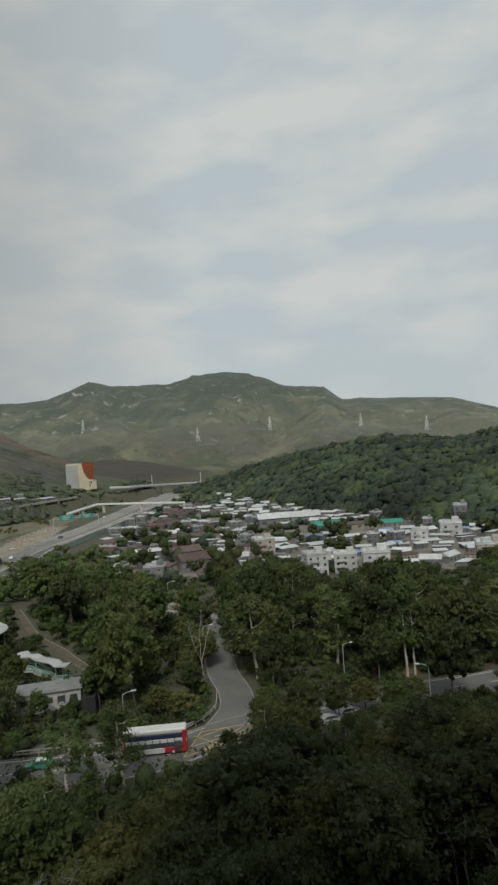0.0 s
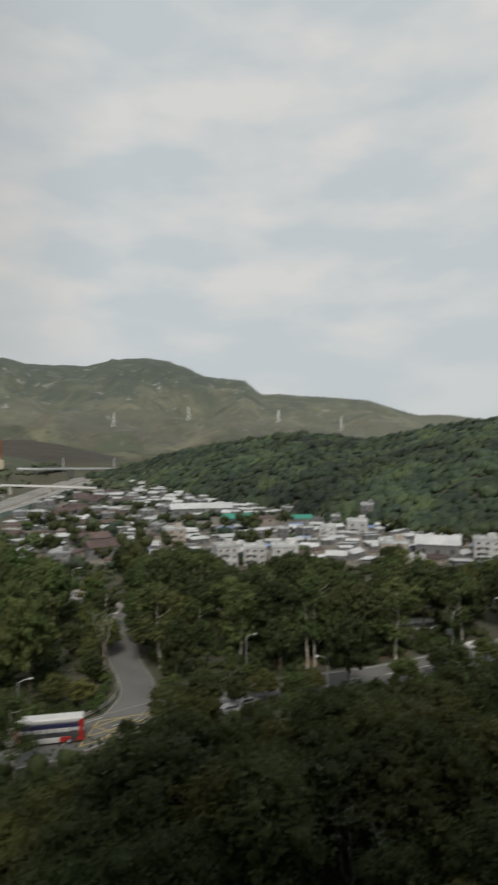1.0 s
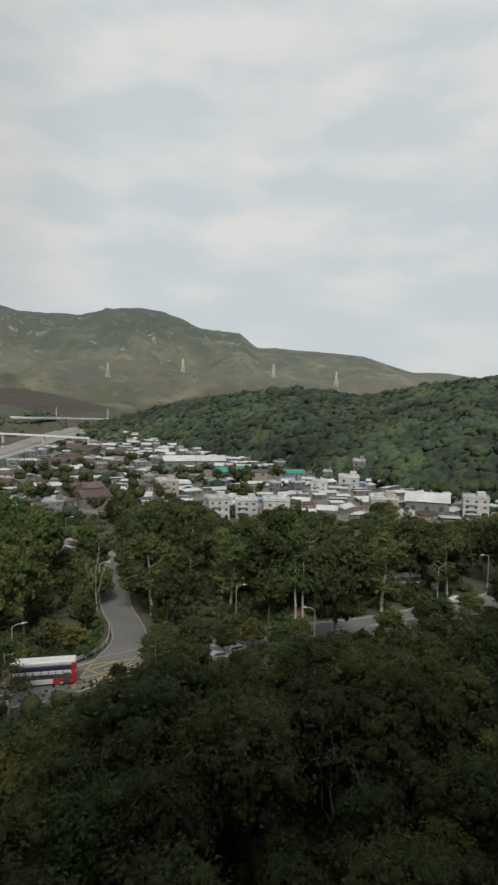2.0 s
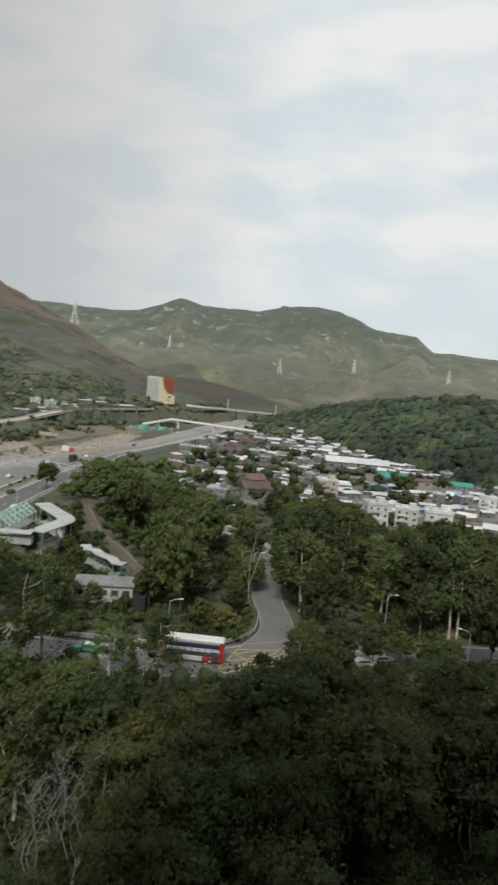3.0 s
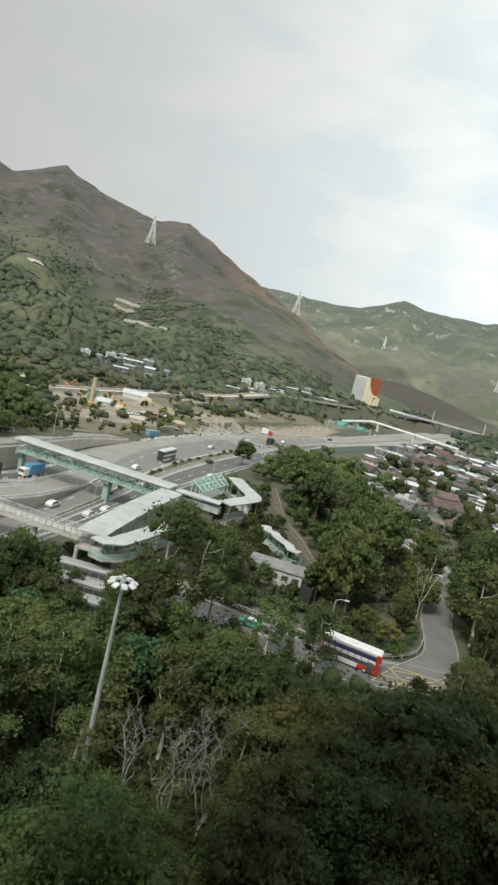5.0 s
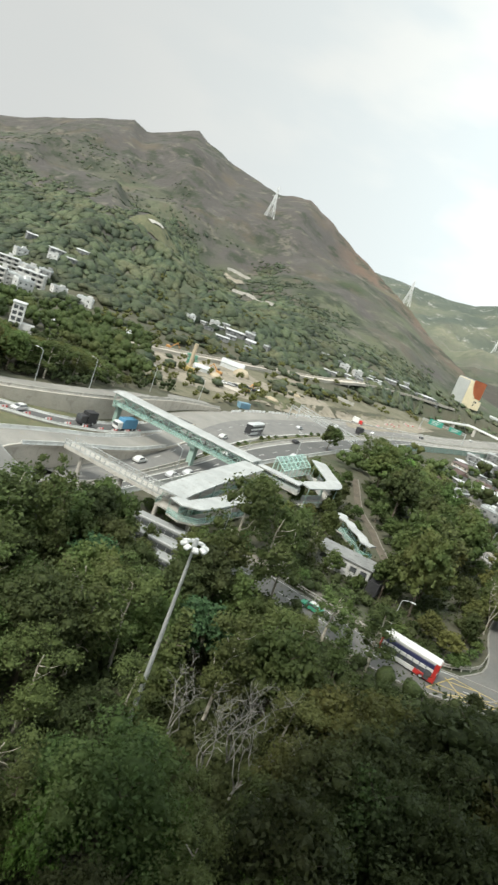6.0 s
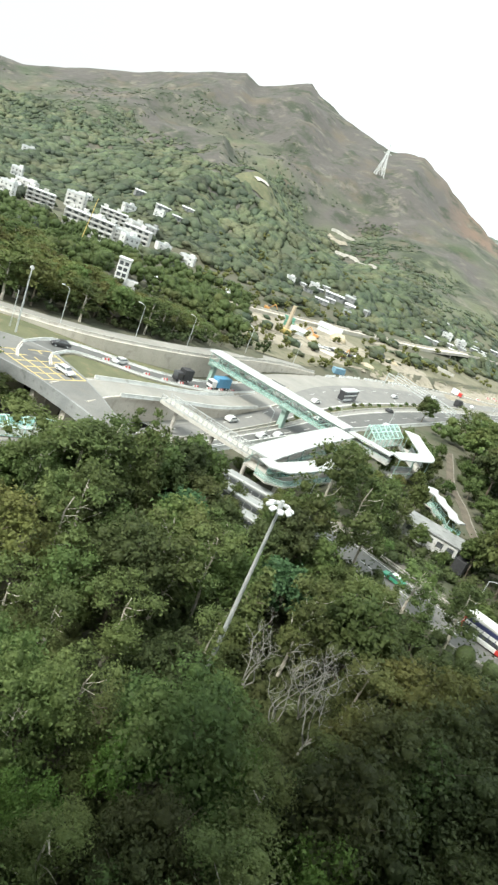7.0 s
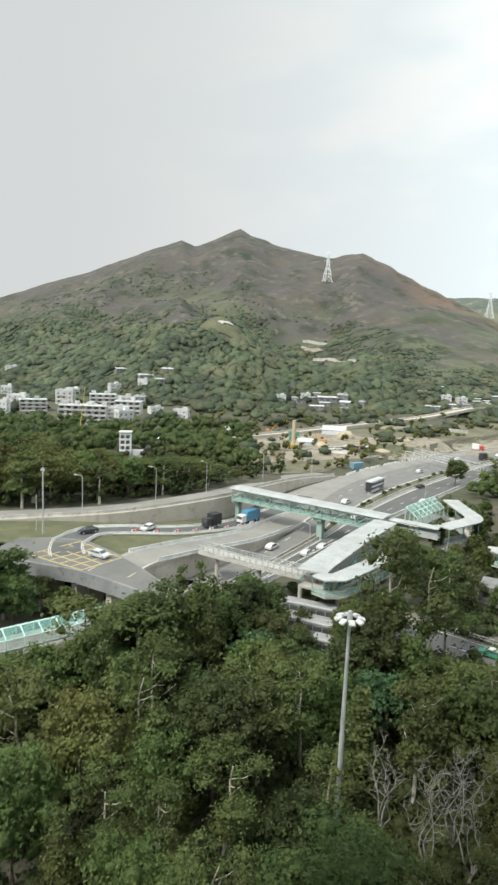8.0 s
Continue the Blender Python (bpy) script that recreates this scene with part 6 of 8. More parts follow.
def high_mast(h, label):
    root = thing("high_mast_light", label, "mast light")
    bm = bmesh.new()
    bar(bm, (0, 0, -0.2), (0, 0, h * 0.5), 0.30, 0.22, 12)
    bar(bm, (0, 0, h * 0.5), (0, 0, h - 0.3), 0.22, 0.14, 12)
    part("pole", bm, STEEL_PALE, root)
    bm = bmesh.new()
    for i in range(14):
        p, q = 2 * math.pi * i / 14, 2 * math.pi * (i + 1) / 14
        bar(bm, (0.75 * math.cos(p), 0.75 * math.sin(p), h - 0.4), (0.75 * math.cos(q), 0.75 * math.sin(q), h - 0.4), 0.06, 0.06, 5)
    bar(bm, (0, 0, h - 0.5), (0, 0, h + 0.35), 0.28, 0.2, 10)
    part("head_ring", bm, STEEL_PALE, root)
    for i in range(8):
        a = 2 * math.pi * i / 8
        m = Matrix.Translation((math.cos(a) * 1.05, math.sin(a) * 1.05, h - 0.35)) @ Matrix.Rotation(a, 4, "Z") @ Matrix.Rotation(0.35, 4, "Y")
        bm = bmesh.new()
        box(bm, -0.33, -0.28, -0.16, 0.36, 0.28, 0.14, 0.08)
        bmesh.ops.transform(bm, matrix=m, verts=bm.verts)
        part("floodlight", bm, ROOF_WHITE, root)
    return root


def slim_mast(h, label):
    root = thing("mast_light", label, "mast light")
    bm = bmesh.new()
    bar(bm, (0, 0, -0.2), (0, 0, h - 0.4), 0.24, 0.13, 10)
    part("pole", bm, STEEL_PALE, root)
    bm = bmesh.new()
    beam(bm, (-0.5, 0, h - 0.5), (0.5, 0, h - 0.5), 0.1, 0.1)
    part("bracket", bm, STEEL_PALE, root)
    for k, dz in ((-0.42, -0.2), (0.42, -0.2), (0.0, 0.1)):
        bm = bmesh.new(); box(bm, k - 0.2, -0.22, h - 0.35 + dz, k + 0.2, 0.22, h + 0.1 + dz, 0.07)
        part("floodlight", bm, ROOF_WHITE, root)
    return root


high_mast(25.0, "tall grey high-mast light with a ring of floodlights").matrix_basis = pose(-29.5, 45.5, 0)
slim_mast(21.0, "slim grey mast with a small lamp cluster beside the road bridge").matrix_basis = pose(-123.8, 66.4, height(-123.8, 66.4))
bm = bmesh.new(); bar(bm, (0, 0, -0.2), (0, 0, 14.5), 0.13, 0.08, 8)
tagged(part("pole", bm, STEEL_PALE), "slim grey steel pole beside the mast", "pole").location = (-127.6, 66.8, height(-127.6, 66.8))
lamp = street_lamp(7.6, 1)
lamp.matrix_basis = pose(-24.4, 106.9, 0, 0, 0, 20)
for x, y, z, turn in ((16, 125.2, 0, 10), (29, 110.5, 0, 160), (65, 135.5, 0, 15)):
    copy_thing(lamp, pose(x, y, z, 0, 0, turn))
lamp1 = street_lamp(9.0, 1)
lamp1.matrix_basis = pose(-13.0, 139.5, 0, 0, 0, 10)
for x, y, z, turn in ((-27.5, 190, 0, 10), (-46.5, 103, 0, -70), (-136.5, 84, 6, -150), (-134.6, 106, 6, -160), (-133.5, 124, 5.9, -170), (-143.4, 160, 3.9, 170), (-149, 195, 0.6, 180),
                      (-92, 150, 0, 170), (-97, 190, 0, 175), (-85, 112, 0, 170), (-107, 300, 0, 180), (-112, 360, 0, 180), (80, 140, 0, 190), (-60, 100.5, 0, -100)):
    copy_thing(lamp1, pose(x, y, z, 0, 0, turn))


def gantry(a, b, h, label, signs=()):
    root = thing("sign_gantry", label, "gantry")
    a, b = Vector(a), Vector(b)
    for p in (a, b):
        bm = bmesh.new()
        bar(bm, p + Vector((0, 0, -0.2)), p + Vector((0, 0, h)), 0.3, 0.25, 8)
        part("post", bm, STEEL_PALE, root)
    for dz in (h, h - 1.2):
        bm = bmesh.new()
        beam(bm, a + Vector((0, 0, dz)), b + Vector((0, 0, dz)), 0.3, 0.3)
        part("boom", bm, STEEL_PALE, root)
    for i in range(12):
        p, q = a.lerp(b, i / 12), a.lerp(b, (i + 1) / 12)
        bm = bmesh.new()
        beam(bm, p + Vector((0, 0, h if i % 2 else h - 1.2)), q + Vector((0, 0, h - 1.2 if i % 2 else h)), 0.12, 0.12)
        part("brace", bm, STEEL_PALE, root)
    for f, w, hh in signs:
        c = a.lerp(b, f) + Vector((0, 0, h - 0.6))
        d = (b - a).normalized()
        n = Vector((d.y, -d.x, 0))
        if n.y > 0:
            n = -n
        bm = bmesh.new()
        c = c + n * 0.4
        loft(bm, [np.array(c - d * w / 2 - Vector((0, 0, hh / 2))), np.array(c + d * w / 2 - Vector((0, 0, hh / 2)))], [(-0.08, 0), (0.08, 0), (0.08, hh), (-0.08, hh)])
        sgn = part("sign_panel", bm, ROOF_GREEN, root, "green direction sign panel")
        for k in range(3):
            bm = bmesh.new()
            z = c.z - hh * 0.28 + k * hh * 0.28
            beam(bm, Vector((c.x, c.y, z)) - d * w * 0.32 + n * 0.1, Vector((c.x, c.y, z)) + d * w * (0.1 + 0.1 * k) + n * 0.1, 0.02, hh * 0.1)
            part("lettering_bar", bm, PAINT_WHITE, sgn)
    return root


gantry((-101, 246, 0), (-141, 262, 0), 6.8, "pale steel gantry spanning the carriageway")
gantry((-99, 238, 0), (-140, 252, 0), 6.5, "pale steel gantry spanning the carriageway")
gantry((-141, 440, 0), (-112, 452, 0), 8.5, "steel gantry with green direction signs over the carriageway", ((0.3, 10, 4.0), (0.75, 9, 3.2)))


def pylon(h=46.0):
    root = thing("pylon", "pale steel lattice electricity pylon on the hillside", "pylon", "pylons on the hills")
    lv = [(0, 6.4), (0.3, 3.9), (0.55, 2.1), (0.75, 1.3), (1.0, 0.3)]
    bm = bmesh.new()
    for (u0, w0), (u1, w1) in zip(lv, lv[1:]):
        c0 = [Vector((w0 * a, w0 * b, h * u0)) for a, b in ((1, 1), (-1, 1), (-1, -1), (1, -1))]
        c1 = [Vector((w1 * a, w1 * b, h * u1)) for a, b in ((1, 1), (-1, 1), (-1, -1), (1, -1))]
        for i in range(4):
            bar(bm, c0[i], c1[i], 0.36, 0.3, 4)
            bar(bm, c0[i], c1[(i + 1) % 4], 0.19, 0.19, 4)
            bar(bm, c0[(i + 1) % 4], c1[i], 0.19, 0.19, 4)
            bar(bm, c1[i], c1[(i + 1) % 4], 0.19, 0.19, 4)
    part("tower", bm, PYLON_WHITE, root)
    for z, w in ((0.68, 6.5), (0.80, 5.5), (0.92, 4.2)):
        bm = bmesh.new()
        for k in (-1, 1):
            bar(bm, (0, 0.5, h * z), (k * w, 0, h * z + 0.3), 0.35, 0.2, 4)
            bar(bm, (0, -0.5, h * z), (k * w, 0, h * z + 0.3), 0.35, 0.2, 4)
            bar(bm, (0, 0, h * z + 2.2), (k * w, 0, h * z + 0.3), 0.14, 0.1, 4)
        part("cross_arm", bm, PYLON_WHITE, root)
    return root


PYLONS = [(14.73, 1700, 1), (4.61, 1410, 0.68), (-2.06, 1840, 0.97), (-10.3, 1625, 0.99), (-16.0, 1690, 0.94), (23.1, 985, 0.82), (36.97, 965, 0.94)]
py = pylon()
for i, (az, D, s) in enumerate(PYLONS):
    x, y = bearing(az, D)
    s = s * 1.02
    m = Matrix.LocRotScale((x, y, height(x, y) - 0.5), Euler((0, 0, radians(az + 20))), (s, s, s))
    if i == 0:
        py.matrix_basis = m
    else:
        copy_thing(py, m)


# ---- valley-end buildings and viaducts ----
def portal_building():
    """Tall block with an ash-grey flank, a cream front and an orange upper panel cut on the slant."""
    x, y = bearing(15.25, 692)
    root = thing("ventilation_building", "tall cream and grey block with an orange slanted upper panel", "building", m=pose(x, y, height(x, y) - 0.5, 0, 0, 15 + 40) @ Matrix.Diagonal((0.74, 0.74, 0.74, 1)))
    bm = bmesh.new()
    box(bm, -14, -13, -1, 13.5, 13, 37, 0.2)
    part("wall", bm, WALL_CREAM, root)
    bm = bmesh.new()
    box(bm, -14.5, -13.2, -1, -14.0, 13.2, 36, 0.05)
    part("flank_panel", bm, WALL_ASH, root, "ash grey flank cladding")
    bm = bmesh.new()
    v = [bm.verts.new((a, -13.3, b)) for a, b in ((-8, 38.5), (14, 38.5), (14, 14), (4, 14.5), (-1, 19), (-5, 26))]
    f = bm.faces.new(v)
    bmesh.ops.solidify(bm, geom=[f], thickness=0.4)
    bmesh.ops.recalc_face_normals(bm, faces=bm.faces)
    part("orange_panel", bm, WALL_ORANGE, root, "orange front panel with slanted lower edge")
    bm = bmesh.new()
    box(bm, -14, -13, 37, 13.5, 13, 38.0, 0.2)
    part("parapet", bm, WALL_ASH, root)
    for i, (a, z) in enumerate(((6, 9.5), (9, 9.5), (6, 5.5))):
        w = part("window", window_bm(1.8, 2.6), GLASS_DARK, root)
        w.location = (a, -13.05, z)
    bm = bmesh.new()
    box(bm, 13.5, -11, -1, 20, 4, 12, 0.2)
    part("annex", bm, WALL_CREAM, root)
    return root


portal_building()


def viaduct(points, width, thick, label, pier_step=3, name="viaduct", wall=CONCRETE, rail=PYLON_WHITE):
    root = tagged(new(name), label, "viaduct", kind="structure")
    ln = smooth_line(points, 10.0)
    bm = bmesh.new()
    loft(bm, ln, [(-width / 2, -thick * 0.7), (-width / 4, -thick), (width / 4, -thick), (width / 2, -thick * 0.7), (width / 2, 0), (-width / 2, 0)])
    part("deck", bm, wall, root)
    for k in (-1, 1):
        bm = bmesh.new()
        loft(bm, offset(ln, k * (width / 2 - 0.2)), [(-0.2, 0), (0.2, 0), (0.2, 1.1), (-0.2, 1.1)])
        part("parapet", bm, rail, root)
    for i in range(1, len(ln), pier_step):
        p = ln[i]
        g = height(p[0], p[1])
        if p[2] - thick - g > 0.8:
            bm = bmesh.new()
            box(bm, p[0] - 1.2, p[1] - 1.0, g - 0.5, p[0] + 1.2, p[1] + 1.0, p[2] - thick + 0.1, 0.15)
            part("pier", bm, CONCRETE, root)
    return root


viaduct([(-150.5, 674, 15.8), (-136.8, 686.5, 14.8), (-109.6, 762, 11.2), (-50.4, 858.5, 5.8)], 10, 1.6, "long white concrete viaduct at the valley's end", 4, wall=ROOF_WHITE)
for az in (4.6, 9.0):
    x, y = bearing(az, 838 if az < 6 else 745)
    bm = bmesh.new(); bar(bm, (0, 0, 0), (0, 0, 16), 0.6, 0.5, 8)
    tagged(part("pylon_post", bm, ROOF_WHITE), "white post standing on the viaduct", "post").location = (x, y, height(x, y))
viaduct([(-158, 532, 2.5), (-148, 544, 5.0), (-138, 556, 7.2)], 3.2, 0.6, "pale ramp climbing to the far footbridge", 2, name="far_ramp")
viaduct([(-140, 557, 7.2), (-112, 545, 7.1), (-57, 520, 6.6)], 3.2, 0.6, "pale footbridge with white parapets crossing the carriageway", 4, name="far_footbridge")
RAIL = [(x, y, height(x, y) + 0.7) for x, y in ((-228, 205), (-219, 262), (-214, 330), (-208, 400), (-198, 480), (-172, 600))]
viaduct(RAIL, 9, 1.2, "low concrete railway embankment along the mountain foot", 3, name="rail_viaduct", wall=CONCRETE_OLD, rail=CONCRETE_OLD)


# ---- houses ----
WINDOWS = {}


def window_mesh(w, h):
    if (w, h) not in WINDOWS:
        bm = window_bm(w, h)
        me = bpy.data.meshes.new("window")
        bm.to_mesh(me); bm.free()
        me.materials.append(GLASS_DARK)
        WINDOWS[w, h] = me
    return WINDOWS[w, h]


def house(kind, w, d, storeys, wall, roof, label, seed):
    """A village house about its centre: walls, roof, windows by storey, a door, roof huts."""
    rng = random.Random(seed)
    root = tagged(new("house" if kind != "shed" else "shed"), label, "house" if kind != "shed" else "shed")
    h = 2.9 * storeys + (0.4 if kind != "shed" else 0.2)
    bm = bmesh.new()
    box(bm, -w / 2, -d / 2, -1.5, w / 2, d / 2, h, 0.04)
    part("wall", bm, wall, root)
    bm = bmesh.new()
    if kind == "flat":
        box(bm, -w / 2 - 0.25, -d / 2 - 0.25, h, w / 2 + 0.25, d / 2 + 0.25, h + 0.22, 0.03)
        for a in ((-w / 2, -d / 2, w / 2, -d / 2 + 0.18), (-w / 2, d / 2 - 0.18, w / 2, d / 2), (-w / 2, -d / 2 + 0.18, -w / 2 + 0.18, d / 2 - 0.18), (w / 2 - 0.18, -d / 2 + 0.18, w / 2, d / 2 - 0.18)):
            box(bm, a[0], a[1], h + 0.22, a[2], a[3], h + 1.0)
    elif kind == "gable":
        v = [bm.verts.new(p) for p in ((-w / 2 - 0.4, -d / 2 - 0.4, h), (w / 2 + 0.4, -d / 2 - 0.4, h), (w / 2 + 0.4, 0, h + d * 0.24), (-w / 2 - 0.4, 0, h + d * 0.24), (-w / 2 - 0.4, d / 2 + 0.4, h), (w / 2 + 0.4, d / 2 + 0.4, h))]
        for f in ((0, 1, 2, 3), (3, 2, 5, 4), (0, 3, 4), (1, 5, 2), (0, 4, 5, 1)):
            bm.faces.new([v[i] for i in f])
    else:
        k = rng.choice((-1, 1)) * 0.45
        v = [bm.verts.new(p) for p in [(sx * (w / 2 + 0.4), sy * (d / 2 + 0.5), h + sy * k * 0.8 + dz) for dz in (0.35, 0.5) for sx, sy in ((-1, -1), (1, -1), (1, 1), (-1, 1))]]
        for f in ((3, 2, 1, 0), (4, 5, 6, 7), (0, 1, 5, 4), (1, 2, 6, 5), (2, 3, 7, 6), (3, 0, 4, 7)):
            bm.faces.new([v[i] for i in f])
    bmesh.ops.recalc_face_normals(bm, faces=bm.faces)
    part("roof", bm, roof, root)
    me = window_mesh(1.1, 0.95)
    for s in range(storeys):
        nx = max(1, int(w / 3.4))
        for i in range(nx):
            if s == 0 and i == nx // 2:
                bm = bmesh.new(); box(bm, -0.5, -0.06, 0, 0.5, 0.05, 2.05, 0.02)
                part("door", bm, GLASS_DARK, root).location = ((i + 0.5) * w / nx - w / 2, -d / 2, 0.05)
                continue
            o = new("window", me); o.parent = root
            o.location = ((i + 0.5) * w / nx - w / 2, -d / 2, 1.7 + 2.9 * s)
        for sx in ((-1, 1) if storeys > 1 else (1,)):
            o = new("window", me); o.parent = root
            o.location = (sx * w / 2, -d * 0.1, 1.7 + 2.9 * s); o.rotation_euler = (0, 0, sx * math.pi / 2)
    if kind == "flat":
        bm = bmesh.new(); box(bm, w * 0.08, d * 0.02, h + 0.2, w * 0.4, d * 0.38, h + 2.5, 0.04)
        part("stair_hut", bm, wall, root)
        bm = bmesh.new(); bar(bm, (-w * 0.28, d * 0.2, h + 0.2), (-w * 0.28, d * 0.2, h + 1.5), 0.6, 0.6, 10)
        part("water_tank", bm, STEEL_PALE, root)
    if kind == "flat" and storeys > 1:
        for s in range(1, storeys):
            bm = bmesh.new(); box(bm, -w * 0.38, -d / 2 - 1.0, 2.9 * s + 0.1, w * 0.05, -d / 2, 2.9 * s + 0.25)
            box(bm, -w * 0.38, -d / 2 - 1.0, 2.9 * s + 0.25, w * 0.05, -d / 2 - 0.9, 2.9 * s + 1.15)
            part("balcony", bm, wall, root)
    return root


WALL_PALE = surf("pale_render", (0.38, 0.375, 0.36), (0.52, 0.51, 0.49), 0.3, 5.0, 0.85, 0.15, c3=(0.32, 0.31, 0.29), obvar=0.15)
PALE3 = house("flat", 12, 9, 3, WALL_PALE, ROOF_WHITE, "three-storey pale village house below the mountain", 15)
WHITE3 = house("flat", 11, 9, 3, WALL_WHITE, ROOF_WHITE, "three-storey white village house with flat roof", 1)
WHITE2 = house("flat", 10, 8, 2, WALL_WHITE, ROOF_WHITE, "two-storey white village house with flat roof", 2)
GREY2 = house("flat", 9, 8, 2, WALL_GREY, ROOF_GREY, "two-storey grey village house with flat roof", 3)
BEIGE3 = house("flat", 10, 9, 3, WALL_BEIGE, ROOF_GREY, "three-storey beige village house with flat roof", 4)
GABLE = house("gable", 11, 8, 1, WALL_GREY, ROOF_WHITE, "low house with a pale pitched sheet roof", 5)
RUSTY = house("gable", 13, 9, 1, WALL_GREY, ROOF_RUST, "low house with a rust-brown pitched roof", 6)
SHED_W = house("shed", 12, 6, 1, WALL_GREY, ROOF_WHITE, "low shed under a white metal sheet roof", 7)
SHED_G = house("shed", 9, 6, 1, WALL_GREY, ROOF_GREY, "low shed under a grey metal sheet roof", 8)
SHED_R = house("shed", 11, 7, 1, WALL_BEIGE, ROOF_RUST, "low shed under a rusty metal sheet roof", 9)
SHED_N = house("gable", 14, 11, 1, WALL_GREY, ROOF_GREEN, "low building under a bright green pitched roof", 10)
SHED_B = house("shed", 9, 6, 1, WALL_GREY, ROOF_BLUE, "low shed under a blue metal sheet roof", 11)
SEATED = set()
built = []


def settle(p, x, y, turn, s=1.0, group=""):
    sx, sy, sz = (s, s, s) if not isinstance(s, tuple) else s
    m = Matrix.LocRotScale((x, y, height(x, y)), Euler((0, 0, radians(turn))), (sx, sy, sz))
    if p.name not in SEATED:
        SEATED.add(p.name)
        p.matrix_basis = m
        ob = p
    else:
        q = p.scale
        ob = copy_thing(p, m @ Matrix.Diagonal((1 / q.x, 1 / q.y, 1 / q.z, 1)))
    if group:
        ob["group"] = group
    built.append((x, y))
    return ob


def free(x, y, gap):
    return all((x - a) ** 2 + (y - b) ** 2 > gap * gap for a, b in built) and not near_road(x, y, 8)


VG = "houses of the valley village"
# houses that stand out
settle(WHITE3, 21.5, 231, 12, (0.72, 0.8, 0.85), VG)
settle(WHITE3, 33, 233, -6, (0.75, 0.8, 0.75), VG)
settle(WHITE2, 45, 236, -6, 1.0, VG)
settle(BEIGE3, 3.5, 281, 12, (0.9, 0.9, 0.8), VG)
settle(RUSTY, -26, 259, 24, (1.0, 1.1, 1.25), VG)
settle(RUSTY, -34, 287, 28, (1.25, 1.1, 1.0), VG)
settle(RUSTY, -43, 300, 20, (1.3, 1.0, 0.9), VG)
settle(SHED_W, -48, 292, 14, (1.3, 0.9, 1.1), VG)
settle(SHED_W, -36, 318, 12, (1.2, 0.8, 1.0), VG)
settle(GABLE, 12, 383, 6, (1.7, 1.5, 1.5), VG)
settle(GABLE, 31, 384, 4, (1.6, 1.5, 1.5), VG)
settle(SHED_N, 41, 352, 4, (1.3, 1.1, 0.8), VG)
settle(SHED_N, 76, 346, -8, (0.8, 0.8, 0.7), VG)
settle(SHED_R, 52, 343, 2, (1.4, 0.8, 1.0), VG)
settle(GREY2, 111, 336, -14, (0.75, 0.75, 1.05), VG)
settle(GABLE, 107, 236, -24, (1.5, 1.2, 1.7), VG)
settle(WHITE3, 126, 233, -22, (0.9, 0.9, 0.8), VG)
settle(BEIGE3, 83, 221, -14, (1.0, 0.9, 1.0), VG)
settle(WHITE2, 94, 300, -14, 1.0, VG)
rng_v = random.Random(21)
for i in range(4200):
    az = rng_v.uniform(-31, 14)
    D = rng_v.uniform(238, float(HILL_FOOT(az)) - 6 if az < 3 else 560)
    x, y = bearing(az, D)
    if x < -90 or (-2 < x < 84 and 322 < y < 374) or (az > 4 and D > 430 and rng_v.random() < 0.6) or not free(x, y, 8.9 if az < 3 else 11.0):
        continue
    if az > 3:
        p = rng_v.choice((RUSTY, SHED_G, RUSTY, SHED_G, SHED_W, SHED_R, GABLE, GREY2))
    elif D > 350:
        p = rng_v.choice((SHED_G, SHED_W, GABLE, SHED_G, SHED_W, GABLE, GREY2))
    else:
        p = rng_v.choice((WHITE2, SHED_W, SHED_W, GABLE, SHED_G, GREY2, SHED_G, SHED_B, SHED_W, SHED_G, GABLE, SHED_R))
    f = rng_v.uniform(0.45, 0.9) if az < 3 else rng_v.uniform(0.55, 1.15)
    settle(p, x, y, -az * 0.7 + rng_v.uniform(-38, 38), (f, f * rng_v.uniform(0.75, 1.2), rng_v.uniform(0.45, 0.85)), VG)
HG = "houses at the mountain foot"
def terrace_block(storeys, bays, label):
    """A long stepped row of flats: slab floors, set-back glazing, end walls and roof huts."""
    root = tagged(new("apartment_terrace"), label, "apartment building")
    w, d, h = bays * 4.0, 9.0, 2.9 * storeys
    bm = bmesh.new(); box(bm, -w / 2, -d / 2 + 1.2, -2, w / 2, d / 2, h, 0.05)
    part("wall", bm, WALL_PALE, root)
    bm = bmesh.new(); box(bm, -w / 2 - 0.2, -d / 2, h, w / 2 + 0.2, d / 2 + 0.2, h + 0.5, 0.05)
    part("roof", bm, ROOF_WHITE, root)
    for s in range(storeys):
        bm = bmesh.new(); box(bm, -w / 2, -d / 2 - 0.2, 2.9 * s + 0.0, w / 2, -d / 2 + 1.2, 2.9 * s + 1.05, 0.03)
        part("balcony", bm, WALL_PALE, root)
        for i in range(bays):
            o = new("window", window_mesh(1.9, 1.2)); o.parent = root
            o.location = ((i + 0.5) * 4.0 - w / 2, -d / 2 + 1.2, 2.9 * s + 1.85)
    for i in range(bays + 1):
        bm = bmesh.new(); box(bm, -0.12, -d / 2 - 0.3, -2, 0.12, -d / 2 + 1.2, h, 0.02)
        part("party_wall", bm, WALL_PALE, root).location.x = i * 4.0 - w / 2
    for i in range(0, bays, 2):
        bm = bmesh.new(); box(bm, -1.3, -1.2, h + 0.5, 1.3, 1.6, h + 2.7, 0.04)
        part("stair_hut", bm, WALL_PALE, root).location.x = (i + 0.6) * 4.0 - w / 2
    return root


